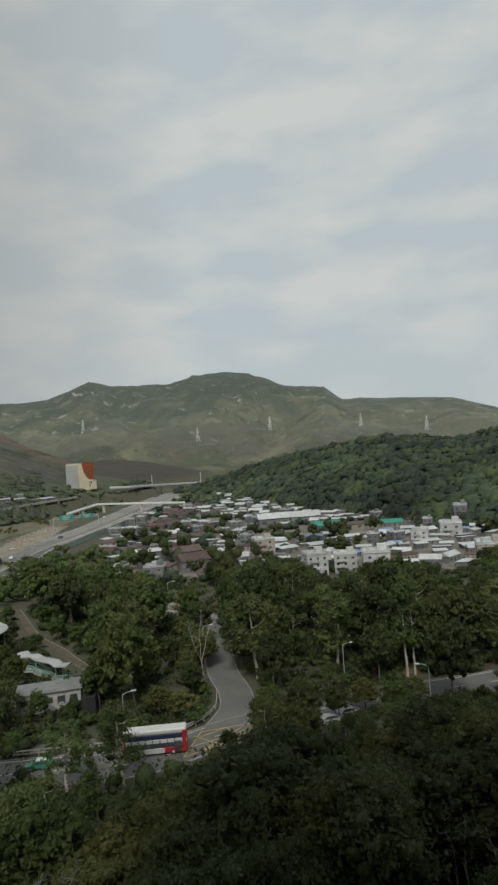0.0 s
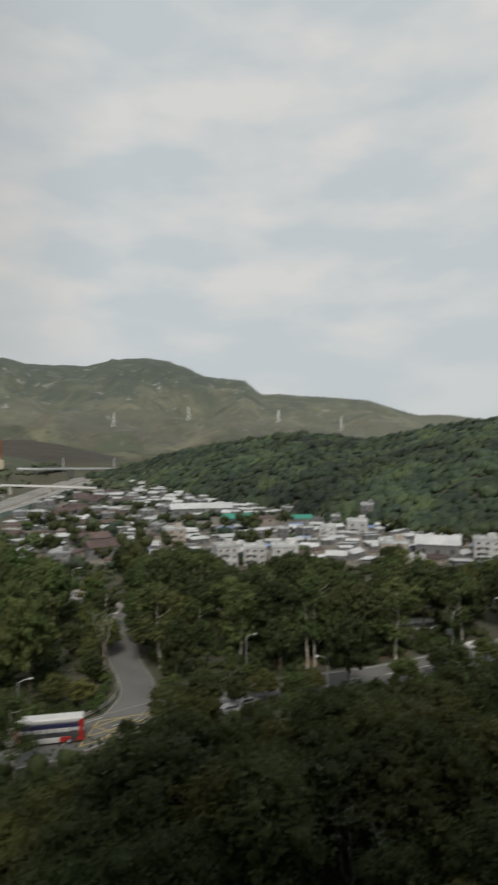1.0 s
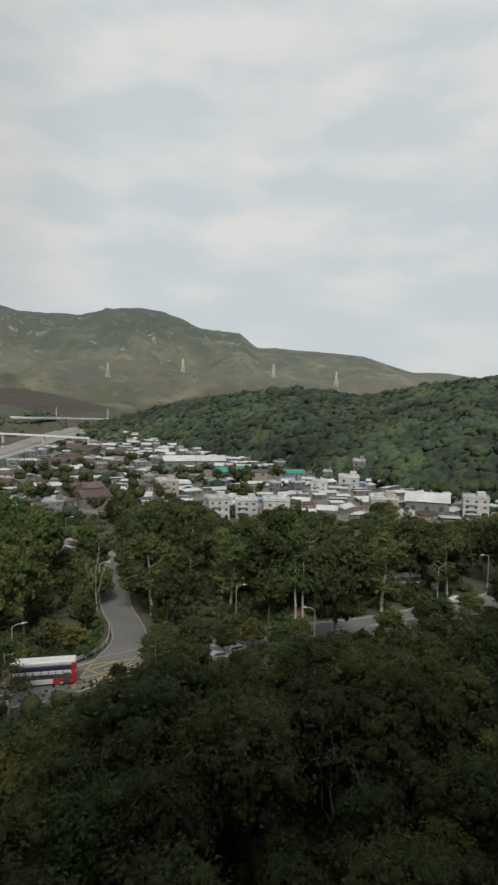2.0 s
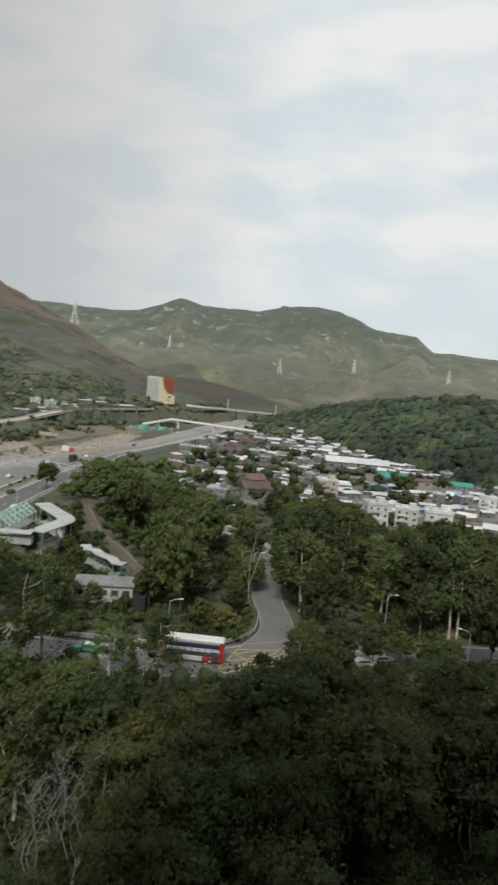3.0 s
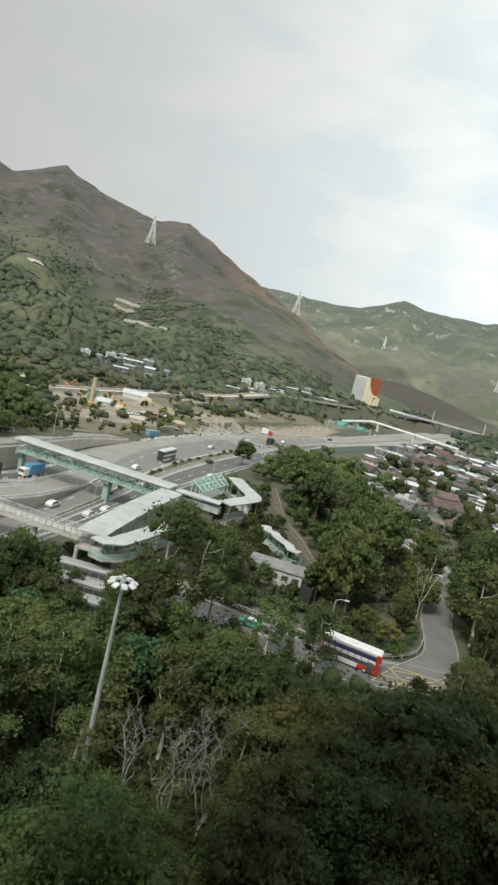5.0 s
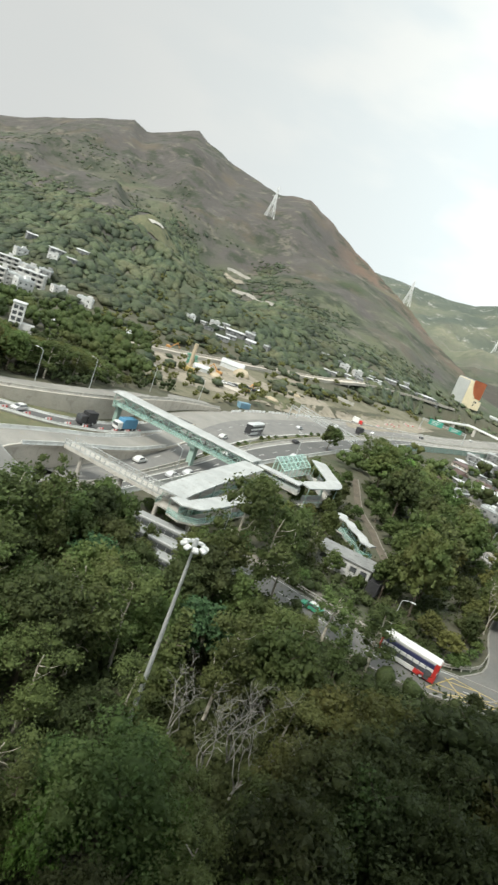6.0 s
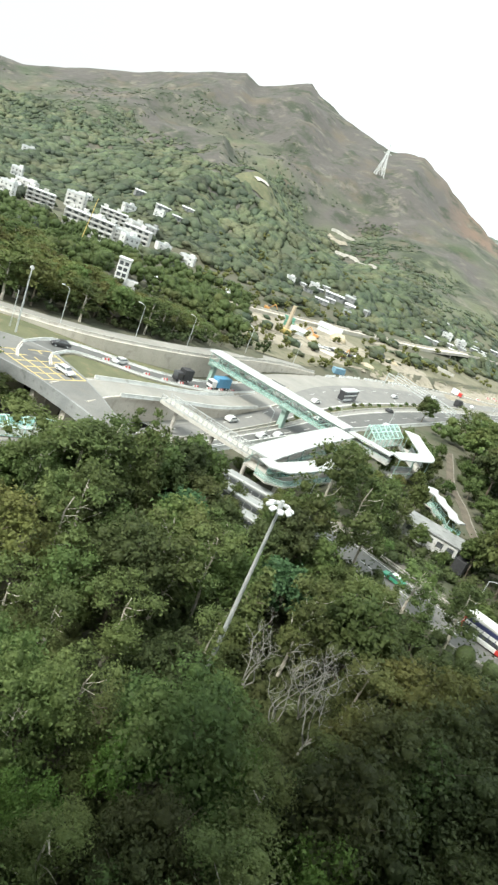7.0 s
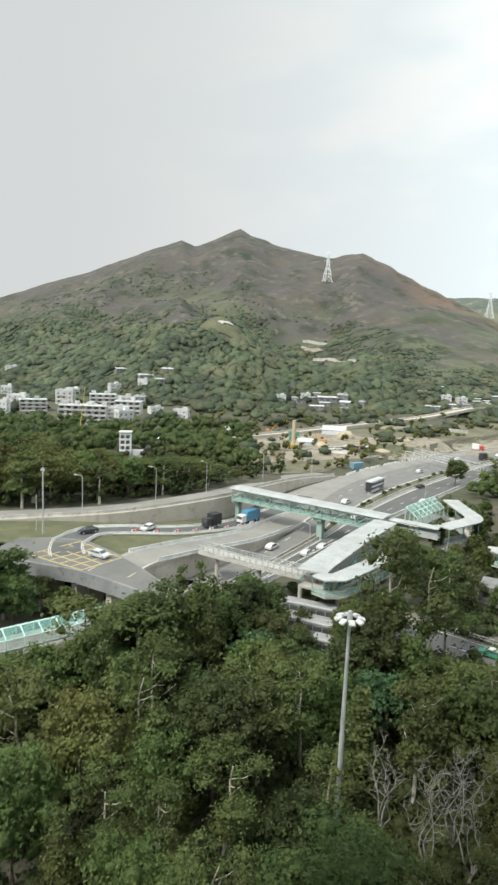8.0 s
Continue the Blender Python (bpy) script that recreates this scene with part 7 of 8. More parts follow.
TERRACE4 = terrace_block(4, 7, "long pale four-storey terrace of flats with balconies")
TERRACE3 = terrace_block(3, 4, "pale three-storey terrace of flats with balconies")
for p, x, y, turn, s in ((TERRACE4, -303, 187, 48, 0.92), (TERRACE3, -322, 231, 42, 1.0), (TERRACE3, -369, 243, 60, (1.1, 1, 0.9)), (TERRACE3, -366, 190, 66, (1.0, 1, 0.8))):
    settle(p, x, y, turn, s, HG)
# the cluster climbing the slope behind the terrace
for p, x, y in ((WHITE3, -285, 201), (PALE3, -312, 214), (PALE3, -330, 205), (WHITE2, -345, 218), (PALE3, -340, 240), (WHITE2, -322, 252), (WHITE2, -300, 255), (PALE3, -389, 226), (WHITE3, -353, 164),
                (WHITE2, -381, 180), (PALE3, -398, 196), (WHITE2, -377, 283), (GREY2, -352, 262), (WHITE2, -425, 253), (WHITE3, -429, 203), (SHED_W, -372, 296), (WHITE2, -392, 268), (SHED_W, -416, 290), (SHED_W, -382, 310), (SHED_W, -385, 291), (WHITE2, -527, 254)):
    k = 0.55 + (int(x * 7 + y * 3) % 9) * 0.05
    settle(p, x, y, 35 + int(x * 3 + y) % 50, (k + 0.1, k, 0.62 + (int(x + y * 5) % 7) * 0.06), HG)
for p, x, y, k in ((SHED_R, -279, 176, 0.9), (SHED_W, -280, 187, 1.0), (SHED_G, -230, 178, 0.9), (SHED_W, -236, 182, 0.7), (SHED_W, -187, 178, 0.8), (SHED_R, -184, 112, 0.9), (SHED_W, -260, 130, 0.8), (WHITE2, -248, 152, 0.6)):
    settle(p, x, y, 40 + int(x + y) % 30, (k, k, 0.8), HG)
# small settlements farther along the slope
for p, x, y, k in ((WHITE2, -294, 372, 0.75), (SHED_W, -280, 381, 1.25), (SHED_W, -276, 363, 0.9), (GABLE, -268, 387, 0.75), (GREY2, -260, 375, 0.6), (WHITE2, -303, 354, 0.7), (SHED_G, -290, 362, 0.8), (SHED_W, -251, 395, 0.5),
                   (SHED_W, -245, 461, 0.6), (WHITE2, -226, 464, 0.8), (WHITE2, -217, 472, 0.8), (SHED_W, -224, 441, 0.8), (SHED_W, -209, 451, 0.8), (SHED_W, -218, 456, 0.7), (SHED_G, -233, 470, 0.7), (WHITE2, -200, 479, 0.6),
                   (SHED_W, -203, 510, 0.9), (SHED_W, -197, 529, 0.9), (SHED_W, -185, 561, 1.4), (SHED_G, -236, 425, 0.6), (SHED_W, -212, 490, 0.5), (GREY2, -190, 545, 0.5)):
    settle(p, x, y, 22 + int(x * 5 + y) % 40, (k * 0.95, k * 0.8, k * 0.6 + 0.15), "small houses on the mountain foot")
    jx, jy = (int(x * 7 + y * 3) % 17) - 8, 5 + int(x * 3 + y * 11) % 9
    settle((SHED_W, SHED_G, GREY2)[int(x + y) % 3], x + jx, y + jy, int(x * 9 + y) % 70, (k * 0.7, k * 0.6, k * 0.6 + 0.1), "small houses on the mountain foot")


def lift_tower():
    x, y = bearing(54.6, 235)
    root = thing("lift_tower", "slim white tower block with rows of dark windows", "tower", m=pose(x, y, height(x, y), 0, 0, 50))
    bm = bmesh.new(); box(bm, -2.1, -2.1, -1, 2.1, 2.1, 11, 0.08)
    part("wall", bm, WALL_WHITE, root)
    bm = bmesh.new(); box(bm, -2.4, -2.4, 11, 2.4, 2.4, 11.4, 0.05)
    part("roof", bm, ROOF_WHITE, root)
    for k in range(5):
        for sx in (-0.95, 0.95):
            o = new("window", window_mesh(1.3, 1.15)); o.parent = root
            o.location = (sx, -2.1, 1.4 + 2.05 * k)
    bm = bmesh.new(); box(bm, 2.1, -1.6, -1, 6.5, 1.8, 4.5, 0.06)
    part("annex", bm, WALL_WHITE, root)
    return root


lift_tower()


# ---- trees standing between the houses ----
def between(n, az0, az1, d0, d1, tall, seed, test):
    rng = random.Random(seed)
    out = []
    for i in range(n):
        az, D = rng.uniform(az0, az1), rng.uniform(d0, d1)
        x, y = bearing(az, D)
        if near_road(x, y, 7) or not test(az, D, x, y) or not all((x - a) ** 2 + (y - b) ** 2 > 42 for a, b in built):
            continue
        h = rng.uniform(*tall)
        out.append((x, y, height(x, y), h * rng.uniform(0.4, 0.55), h))
    return out


copse(between(190, -30, 12, 240, 400, (5.5, 10.0), 77, lambda az, D, x, y: x > -78 and D < float(HILL_FOOT(az)) and not (0 < x < 80 and 335 < y < 375)),
      "green trees standing between the village houses", LEAF_UNDER, 3, 130, 0.55)
copse(between(240, 7, 25, 185, 335, (3.5, 8.0), 81, lambda az, D, x, y: -98 < x < -52), "scrubby trees between the carriageway and the wood", LEAF_GREY, 7, 110, 0.45)
copse(between(420, 43, 73, 228, 345, (5.0, 9.5), 78, lambda az, D, x, y: x < float(WALL_X(y)) - 14 and not (51.5 < az < 56.3 and D < 262)), "mixed trees between the houses at the mountain foot", LEAF_GREY, 4)
copse(between(420, 17, 48, 225, 520, (2.0, 5.0), 79, lambda az, D, x, y: x < float(WALL_X(y)) - 6 and abs(x + 214) > 9), "scrubby bushes on the waste ground beside the works", LEAF_OLIVE, 5, 50, 0.42)
copse(between(420, 40, 72, 150, 245, (2.2, 4.6), 80, lambda az, D, x, y: x < float(WALL_X(y)) - 10), "low bushes below the trees beside the upper road", LEAF_UNDER, 6, 50, 0.45)


# ---- vehicles ----
def paint(name, c, rough=0.35):
    return surf(name, c, tuple(v * 1.12 for v in c), 0.8, 6.0, rough, 0.02, spec=0.5)


RED, WHITE_P, NAVY, BLUE_P, SILVER, BLACK_P, GREEN_P, ORANGE_P, YELLOW_P = (paint(n, c) for n, c in (
    ("red_vehicle_paint", (0.42, 0.03, 0.025)), ("white_vehicle_paint", (0.56, 0.56, 0.55)), ("navy_vehicle_paint", (0.03, 0.035, 0.09)), ("blue_vehicle_paint", (0.08, 0.22, 0.36)),
    ("silver_vehicle_paint", (0.45, 0.46, 0.47)), ("black_vehicle_paint", (0.03, 0.03, 0.033)), ("green_vehicle_paint", (0.05, 0.26, 0.16)), ("orange_machine_paint", (0.42, 0.22, 0.08)), ("yellow_machine_paint", (0.45, 0.34, 0.12))))


def wheel(parent, x, y, r=0.5, w=0.3):
    bm = bmesh.new()
    bar(bm, (x, y - w / 2, r), (x, y + w / 2, r), r, r, 14)
    t = part("wheel", bm, DARK, parent)
    bm = bmesh.new()
    bar(bm, (x, y - w / 2 - 0.02, r), (x, y + w / 2 + 0.02, r), r * 0.55, r * 0.55, 10)
    part("hub", bm, SILVER, t)


def panel(parent, name, x0, y0, z0, x1, y1, z1, material, bevel=0.03, label=""):
    bm = bmesh.new()
    box(bm, x0, y0, z0, x1, y1, z1, bevel)
    return part(name, bm, material, parent, label)


def double_decker(label, low=RED, top=WHITE_P, name="double_decker_bus"):
    """Bus along +x, 11 m long, 4.4 m high."""
    root = thing(name, label, "bus")
    panel(root, "lower_body", -5.5, -1.25, 0.35, 1.6, 1.25, 1.25, top, 0.08)
    panel(root, "front_body", 1.6, -1.25, 0.35, 5.5, 1.25, 1.35, low, 0.08)
    panel(root, "lower_window_band", -5.42, -1.22, 1.25, 5.42, 1.22, 2.1, GLASS_DARK, 0.05)
    panel(root, "waist_band", -5.48, -1.25, 2.1, 5.48, 1.25, 2.75, top, 0.05)
    panel(root, "upper_window_band", -5.42, -1.23, 2.75, 5.42, 1.23, 3.55, NAVY if low is RED else GLASS_DARK, 0.05)
    panel(root, "roof", -5.5, -1.25, 3.55, 5.5, 1.25, 4.4, top, 0.2)
    panel(root, "front_corner", 4.6, -1.27, 0.4, 5.53, 1.27, 4.2, low, 0.15)
    panel(root, "rear_corner", -5.53, -1.27, 0.4, -5.0, 1.27, 4.1, low, 0.15)
    panel(root, "windscreen", 5.5, -1.1, 1.2, 5.56, 1.1, 2.4, GLASS_DARK, 0.02)
    panel(root, "upper_windscreen", 5.5, -1.1, 2.8, 5.56, 1.1, 3.7, GLASS_DARK, 0.02)
    for i in range(7):
        panel(root, "window_pillar", -4.2 + i * 1.25, -1.26, 1.25, -4.08 + i * 1.25, 1.26, 3.55, NAVY, 0.01)
    panel(root, "door", 3.5, -1.29, 0.5, 4.5, -1.24, 2.3, GLASS_DARK, 0.01)
    panel(root, "roof_vent", -1.5, -0.6, 4.38, 0.8, 0.6, 4.5, top, 0.04)
    for x in (-3.2, 3.1):
        for y in (-1.1, 1.1):
            wheel(root, x, y, 0.5)
    return root


def car(label, body, kind="car"):
    root = thing(kind, label, kind)
    bm = bmesh.new()
    pr = [(-2.1, 0.35), (2.1, 0.35), (2.15, 0.75), (1.1, 0.95), (0.5, 1.42), (-1.2, 1.45), (-1.9, 1.0), (-2.15, 0.9)]
    for y in (-0.85, 0.85):
        bm.faces.new([bm.verts.new((a, y * (1 if b < 1.1 else 0.82), b)) for a, b in pr])
    bm.faces.ensure_lookup_table()
    v0, v1 = list(bm.faces[0].verts), list(bm.faces[1].verts)
    for i in range(8):
        bm.faces.new((v0[i], v0[(i + 1) % 8], v1[(i + 1) % 8], v1[i]))
    bmesh.ops.recalc_face_normals(bm, faces=bm.faces)
    part("body", bm, body, root)
    pw = [(0.95, 1.0), (0.48, 1.36), (-1.15, 1.38), (-1.75, 1.02)]
    for y in (-0.87, 0.87):
        k = -0.02 if y < 0 else 0.02
        bm = bmesh.new()
        bm.faces.new([bm.verts.new((a, y * (0.98 if b < 1.1 else 0.84) + k, b)) for a, b in pw])
        part("side_window", bm, GLASS_DARK, root)
    bm = bmesh.new()
    bm.faces.new([bm.verts.new(p) for p in ((1.1, -0.75, 0.985), (1.1, 0.75, 0.985), (0.54, 0.66, 1.42), (0.54, -0.66, 1.42))])
    part("windscreen", bm, GLASS_DARK, root)
    for x in (-1.35, 1.35):
        for y in (-0.78, 0.78):
            wheel(root, x, y, 0.32, 0.2)
    for y in (-0.6, 0.6):
        panel(root, "headlight", 2.1, y - 0.18, 0.6, 2.17, y + 0.18, 0.75, ROOF_WHITE, 0.01)
    return root


def lorry(label, cab, cargo, L=7.5):
    root = thing("lorry", label, "lorry")
    panel(root, "chassis", -L / 2, -1.0, 0.5, L / 2, 1.0, 0.8, DARK, 0.03)
    panel(root, "cargo_box", -L / 2, -1.2, 0.8, L / 2 - 2.1, 1.2, 3.5, cargo, 0.05)
    panel(root, "cab", L / 2 - 1.95, -1.1, 0.6, L / 2, 1.1, 2.7, cab, 0.18)
    panel(root, "windscreen", L / 2 - 0.02, -0.95, 1.6, L / 2 + 0.04, 0.95, 2.4, GLASS_DARK, 0.02)
    for x in (-L / 2 + 1.2, L / 2 - 1.0):
        for y in (-0.95, 0.95):
            wheel(root, x, y, 0.48)
    return root


def coach(label, body):
    root = thing("coach", label, "coach")
    panel(root, "body", -5, -1.2, 0.4, 5, 1.2, 1.5, body, 0.08)
    panel(root, "window_band", -4.95, -1.18, 1.5, 4.95, 1.18, 2.4, GLASS_DARK, 0.05)
    panel(root, "roof", -5, -1.2, 2.4, 5, 1.2, 3.1, body, 0.18)
    panel(root, "windscreen", 4.96, -1.05, 1.2, 5.04, 1.05, 2.5, GLASS_DARK, 0.02)
    for i in range(5):
        panel(root, "window_pillar", -3.6 + i * 1.7, -1.21, 1.5, -3.5 + i * 1.7, 1.21, 2.4, body, 0.01)
    for x in (-3, 3):
        for y in (-1.05, 1.05):
            wheel(root, x, y, 0.48)
    return root


double_decker("red double-decker bus with white roof waiting at the junction").matrix_basis = pose(-18.2, 101.2, 0.06, 0, 0, 4) @ Matrix.Scale(0.92, 4)
db2 = double_decker("dark double-decker bus driving along the carriageway", BLACK_P, SILVER)
db2.matrix_basis = pose(-118.2, 192.5, 0.06, 0, 0, 99)
lorry("blue canvas-sided lorry on the slip road", WHITE_P, BLUE_P).matrix_basis = pose(-114.6, 122.5, 1.25, 0, 0, -86)
c_white, c_black, c_silver = car("white saloon car on the road", WHITE_P), car("black saloon car on the road", BLACK_P), car("silver saloon car on the road", SILVER)
c_taxi = car("green and white taxi on the local road", GREEN_P, "taxi")
panel(c_taxi, "roof_panel", -1.1, -0.6, 1.44, 0.45, 0.6, 1.49, WHITE_P, 0.02)
c_taxi.matrix_basis = pose(-36.2, 98.6, 0.06, 0, 0, 185)
SPOTS = {c_white: [(-99.2, 152, 0.25, 100), (-116.2, 89.5, 4.75, -78), (-97.2, 113, 0.09, 101), (-124, 318, 0.07, 95), (-113.5, 168, 0.07, 100), (69, 133, 0.07, 15), (-120, 505, 0.07, 84), (-131, 287, 0.07, 92)],
         c_black: [(-117.8, 74, 6.5, -100), (-110.5, 212, 0.07, 95), (80, 130, 0.07, 15), (-104, 160, 0.07, 100), (-121, 390, 0.07, 85)],
         c_silver: [(-88.5, 116, 0.07, 98), (-89, 123, 0.07, 98), (-94, 160, 0.07, 98), (-126, 240, 0.07, 95), (-106, 330, 0.07, 95), (-97.5, 190, 0.07, 97), (-101, 66, 7.08, 15)]}
for proto, spots in SPOTS.items():
    for i, (x, y, z, turn) in enumerate(spots):
        if i == 0:
            proto.matrix_basis = pose(x, y, z, 0, 0, turn)
        else:
            copy_thing(proto, pose(x, y, z, 0, 0, turn))
co1 = coach("pale grey coach parked beside the local road", paint("dull_coach_paint", (0.27, 0.28, 0.28), 0.5))
co1.matrix_basis = pose(-65.5, 87.6, 0.07, 0, 0, 20)
for x, y, turn in ((-62, 82.2, 18), (-52.5, 79.5, 20), (60, 146, 4)):
    copy_thing(co1, pose(x, y, 0, 0, 0, turn))
lo2 = lorry("dark box lorry parked near the wood", BLACK_P, DARK, 6.5)
lo2.matrix_basis = pose(-33.5, 121, 0, 0, 0, 95)
copy_thing(lo2, pose(-124, 300, 0.07, 0, 0, 92))
lorry("dark flatbed lorry on the slip road", BLACK_P, DARK, 5.2).matrix_basis = pose(-114.4, 108.5, 2.55, 0, 0, -89)
lorry("white lorry with a red cab at the roadside works", RED, WHITE_P, 6).matrix_basis = pose(-140, 330, 0, 0, 0, 10)


# ---- roadside works on the far side ----
def excavator():
    root = thing("excavator", "orange tracked excavator on bare earth", "excavator")
    for y in (-1.1, 1.1):
        panel(root, "track", -1.9, y - 0.3, 0, 1.9, y + 0.3, 0.8, DARK, 0.25)
    panel(root, "body", -1.8, -1.2, 0.9, 1.2, 1.2, 2.2, ORANGE_P, 0.1)
    panel(root, "cab", 0.1, -1.2, 2.2, 1.4, 0.0, 3.2, GLASS_DARK, 0.08)
    bm = bmesh.new(); beam(bm, (1.0, 0.3, 1.8), (3.8, 0.3, 4.6), 0.4, 0.5); beam(bm, (3.8, 0.3, 4.6), (5.6, 0.3, 2.2), 0.3, 0.4)
    part("boom", bm, ORANGE_P, root)
    panel(root, "bucket", 5.2, -0.3, 1.2, 6.1, 0.9, 2.3, DARK, 0.15)
    return root


ex = excavator()
for i, (az, D, turn) in enumerate(((41.5, 345, 40), (36.5, 320, 200), (33.5, 300, 90))):
    x, y = bearing(az, D)
    m = pose(x, y, height(x, y), 0, 0, turn)
    if i == 0:
        ex.matrix_basis = m
    else:
        copy_thing(ex, m)
x, y = bearing(39.2, 300)
rig = thing("piling_rig", "ochre piling rig standing at the roadside works", "piling rig", m=pose(x, y, height(x, y)))
bm = bmesh.new(); bar(bm, (0, 0, 0), (0, 0, 14), 1.0, 0.9, 12)
part("mast", bm, paint("ochre_machine_paint", (0.38, 0.31, 0.22), 0.6), rig)
panel(rig, "body", -2.5, -1.6, 0, 2.5, 1.6, 2.6, YELLOW_P, 0.15)
x, y = bearing(58.7, 296)
crane = thing("mobile_crane", "yellow mobile crane with a raised boom among the flats", "crane", m=pose(x, y, height(x, y), 0, 0, 40))
panel(crane, "body", -3.2, -1.3, 0, 3.2, 1.3, 2.4, YELLOW_P, 0.12)
bm = bmesh.new(); bar(bm, (0, 0, 2.2), (2.6, 0.6, max(12.0, 28.5 - height(x, y))), 0.22, 0.14, 6)
part("boom", bm, YELLOW_P, crane)


def patch(name, pts, material, label, category, up=0.07):
    """A sheet draped over the ground inside a ring of corners."""
    c = np.mean(np.array(pts), axis=0)
    n, rings = 84, 9
    loop = resample([(*p, 0.0) for p in pts] + [(*pts[0], 0.0)], n + 1)[:n]
    vs, fs = [(c[0], c[1], height(c[0], c[1]) + up)], []
    for r in range(1, rings + 1):
        for i in range(n):
            w = r / rings * (1 + (0.10 * noise.noise(Vector((i * 0.3, c[0], c[1]))) if r == rings else 0))
            x, y = c[0] + (loop[i][0] - c[0]) * w, c[1] + (loop[i][1] - c[1]) * w
            vs.append((x, y, height(x, y) + up))
    for i in range(n):
        fs.append((0, 1 + i, 1 + (i + 1) % n))
        for r in range(rings - 1):
            a, b = 1 + r * n + i, 1 + r * n + (i + 1) % n
            fs.append((a, a + n, b + n, b))
    return tagged(raw(name, vs, fs, material), label, category, kind="structure")


DIRT_RED = surf("red_earth", (0.13, 0.085, 0.05), (0.2, 0.14, 0.085), 0.2, 3.0, 0.95, 0.4, c3=(0.08, 0.07, 0.04))
DIRT_GREY = surf("worn_yard", (0.13, 0.12, 0.1), (0.2, 0.185, 0.16), 0.08, 2.0, 0.95, 0.3, c3=(0.08, 0.085, 0.05))


def on_bearing(*q):
    return [bearing(a, D) for a, D in q]


patch("dry_ground", on_bearing((47, 232), (41, 232), (36, 252), (32.4, 284), (27, 340), (27, 400), (34, 372), (42, 350), (47, 320)), DRY_GRASS, "dry tan waste ground round the works", "ground", 0.14)
patch("dry_ground", on_bearing((26.6, 345), (21, 406), (17.8, 464), (15.2, 545), (17.5, 560), (22, 480), (26.6, 405)), DRY_GRASS, "dry tan waste ground beside the carriageway", "ground", 0.14)
patch("bare_earth", on_bearing((44, 262), (38, 270), (33, 285), (28, 310), (25, 345), (27, 365), (33, 345), (40, 340), (45, 320)), DIRT, "bare pale earth of the roadside works", "earth", 0.25)
patch("bare_earth", on_bearing((23.5, 330), (20.5, 370), (18, 420), (16.5, 480), (18.5, 480), (21, 420), (25, 360)), DIRT, "bare pale earth beside the carriageway", "earth", 0.2)
patch("grass_verge", on_bearing((33, 292), (30, 300), (28, 325), (31, 330), (34, 315)), GRASS, "green grass slope at the works", "grass", 0.4)
patch("grass_slope", [(-430, 400), (-424, 430), (-432, 462), (-452, 468), (-466, 440), (-458, 408)], GRASS, "pale dry grass on a knoll of the mountainside", "grass", 0.9)
patch("rock_cut", [(-442, 424), (-446, 438), (-448, 446), (-453, 447), (-453, 434), (-448, 423)], CONCRETE, "pale cut slope of bare rock on the mountainside", "rock face", 1.8)
patch("bare_earth", [(-489, 608), (-450, 585), (-430, 570), (-432, 548), (-446, 556), (-478, 588)], DIRT, "bare pale earth of a terrace on the mountainside", "earth", 1.0)


def hill_wall(pts, h, label):
    """A low wall that follows the slope."""
    ln = smooth_line([(x, y, 0) for x, y in pts], 5)
    ln = [np.array([p[0], p[1], height(p[0], p[1]) - 1.0]) for p in ln]
    bm = bmesh.new(); loft(bm, ln, [(-0.6, 0), (0.6, 0), (0.4, 1.0 + h), (-0.4, 1.0 + h)])
    return tagged(part("retaining_wall", bm, CONCRETE), label, "wall", kind="structure")


hill_wall([(-416, 536), (-400, 541), (-391, 539), (-370, 528), (-347, 515)], 3.0, "pale concrete retaining wall across the mountainside")
hill_wall([(-493, 612), (-482, 621), (-465, 612), (-448, 602)], 3.0, "pale concrete retaining wall above the terrace")
patch("village_yard", on_bearing((13, 240), (5, 240), (-5, 236), (-15, 236), (-28, 240), (-28, 280), (-15, 340), (-5, 400), (3, 520), (9, 520), (13, 330)), DIRT_GREY, "worn grey ground between the village houses", "ground", 0.03)
patch("grass_verge", [(-62, 98.5), (-46, 102.6), (-30, 104.5), (-29, 108), (-46, 107), (-63, 102.5)], DIRT_GREY, "dry worn verge beside the local road", "verge", 0.05)
patch("earth_bank", [(20, 126.5), (32, 127.5), (52, 130.5), (54, 135), (42, 138), (28, 135), (20, 132)], DIRT_RED, "reddish earth bank behind the local road", "earth", 0.12)
patch("bare_earth", [(-170, 310), (-163, 302), (-151, 288), (-147, 292), (-158, 306), (-166, 316)], DIRT, "pale earth track down to the carriageway", "earth", 0.3)
patch("bare_earth", [(-204, 324), (-196, 330), (-186, 350), (-190, 362), (-204, 346)], DIRT, "bare earth beside the railway", "earth", 0.3)
patch("works_yard", [(-176, 238), (-164, 242), (-162, 266), (-170, 276), (-180, 262)], CONCRETE_OLD, "pale concrete yard with parked cars", "yard", 0.3)
patch("bare_earth", [(-210, 246), (-192, 242), (-184, 262), (-190, 292), (-204, 296), (-214, 270)], DIRT, "ochre earth ground of the works", "earth", 0.35)


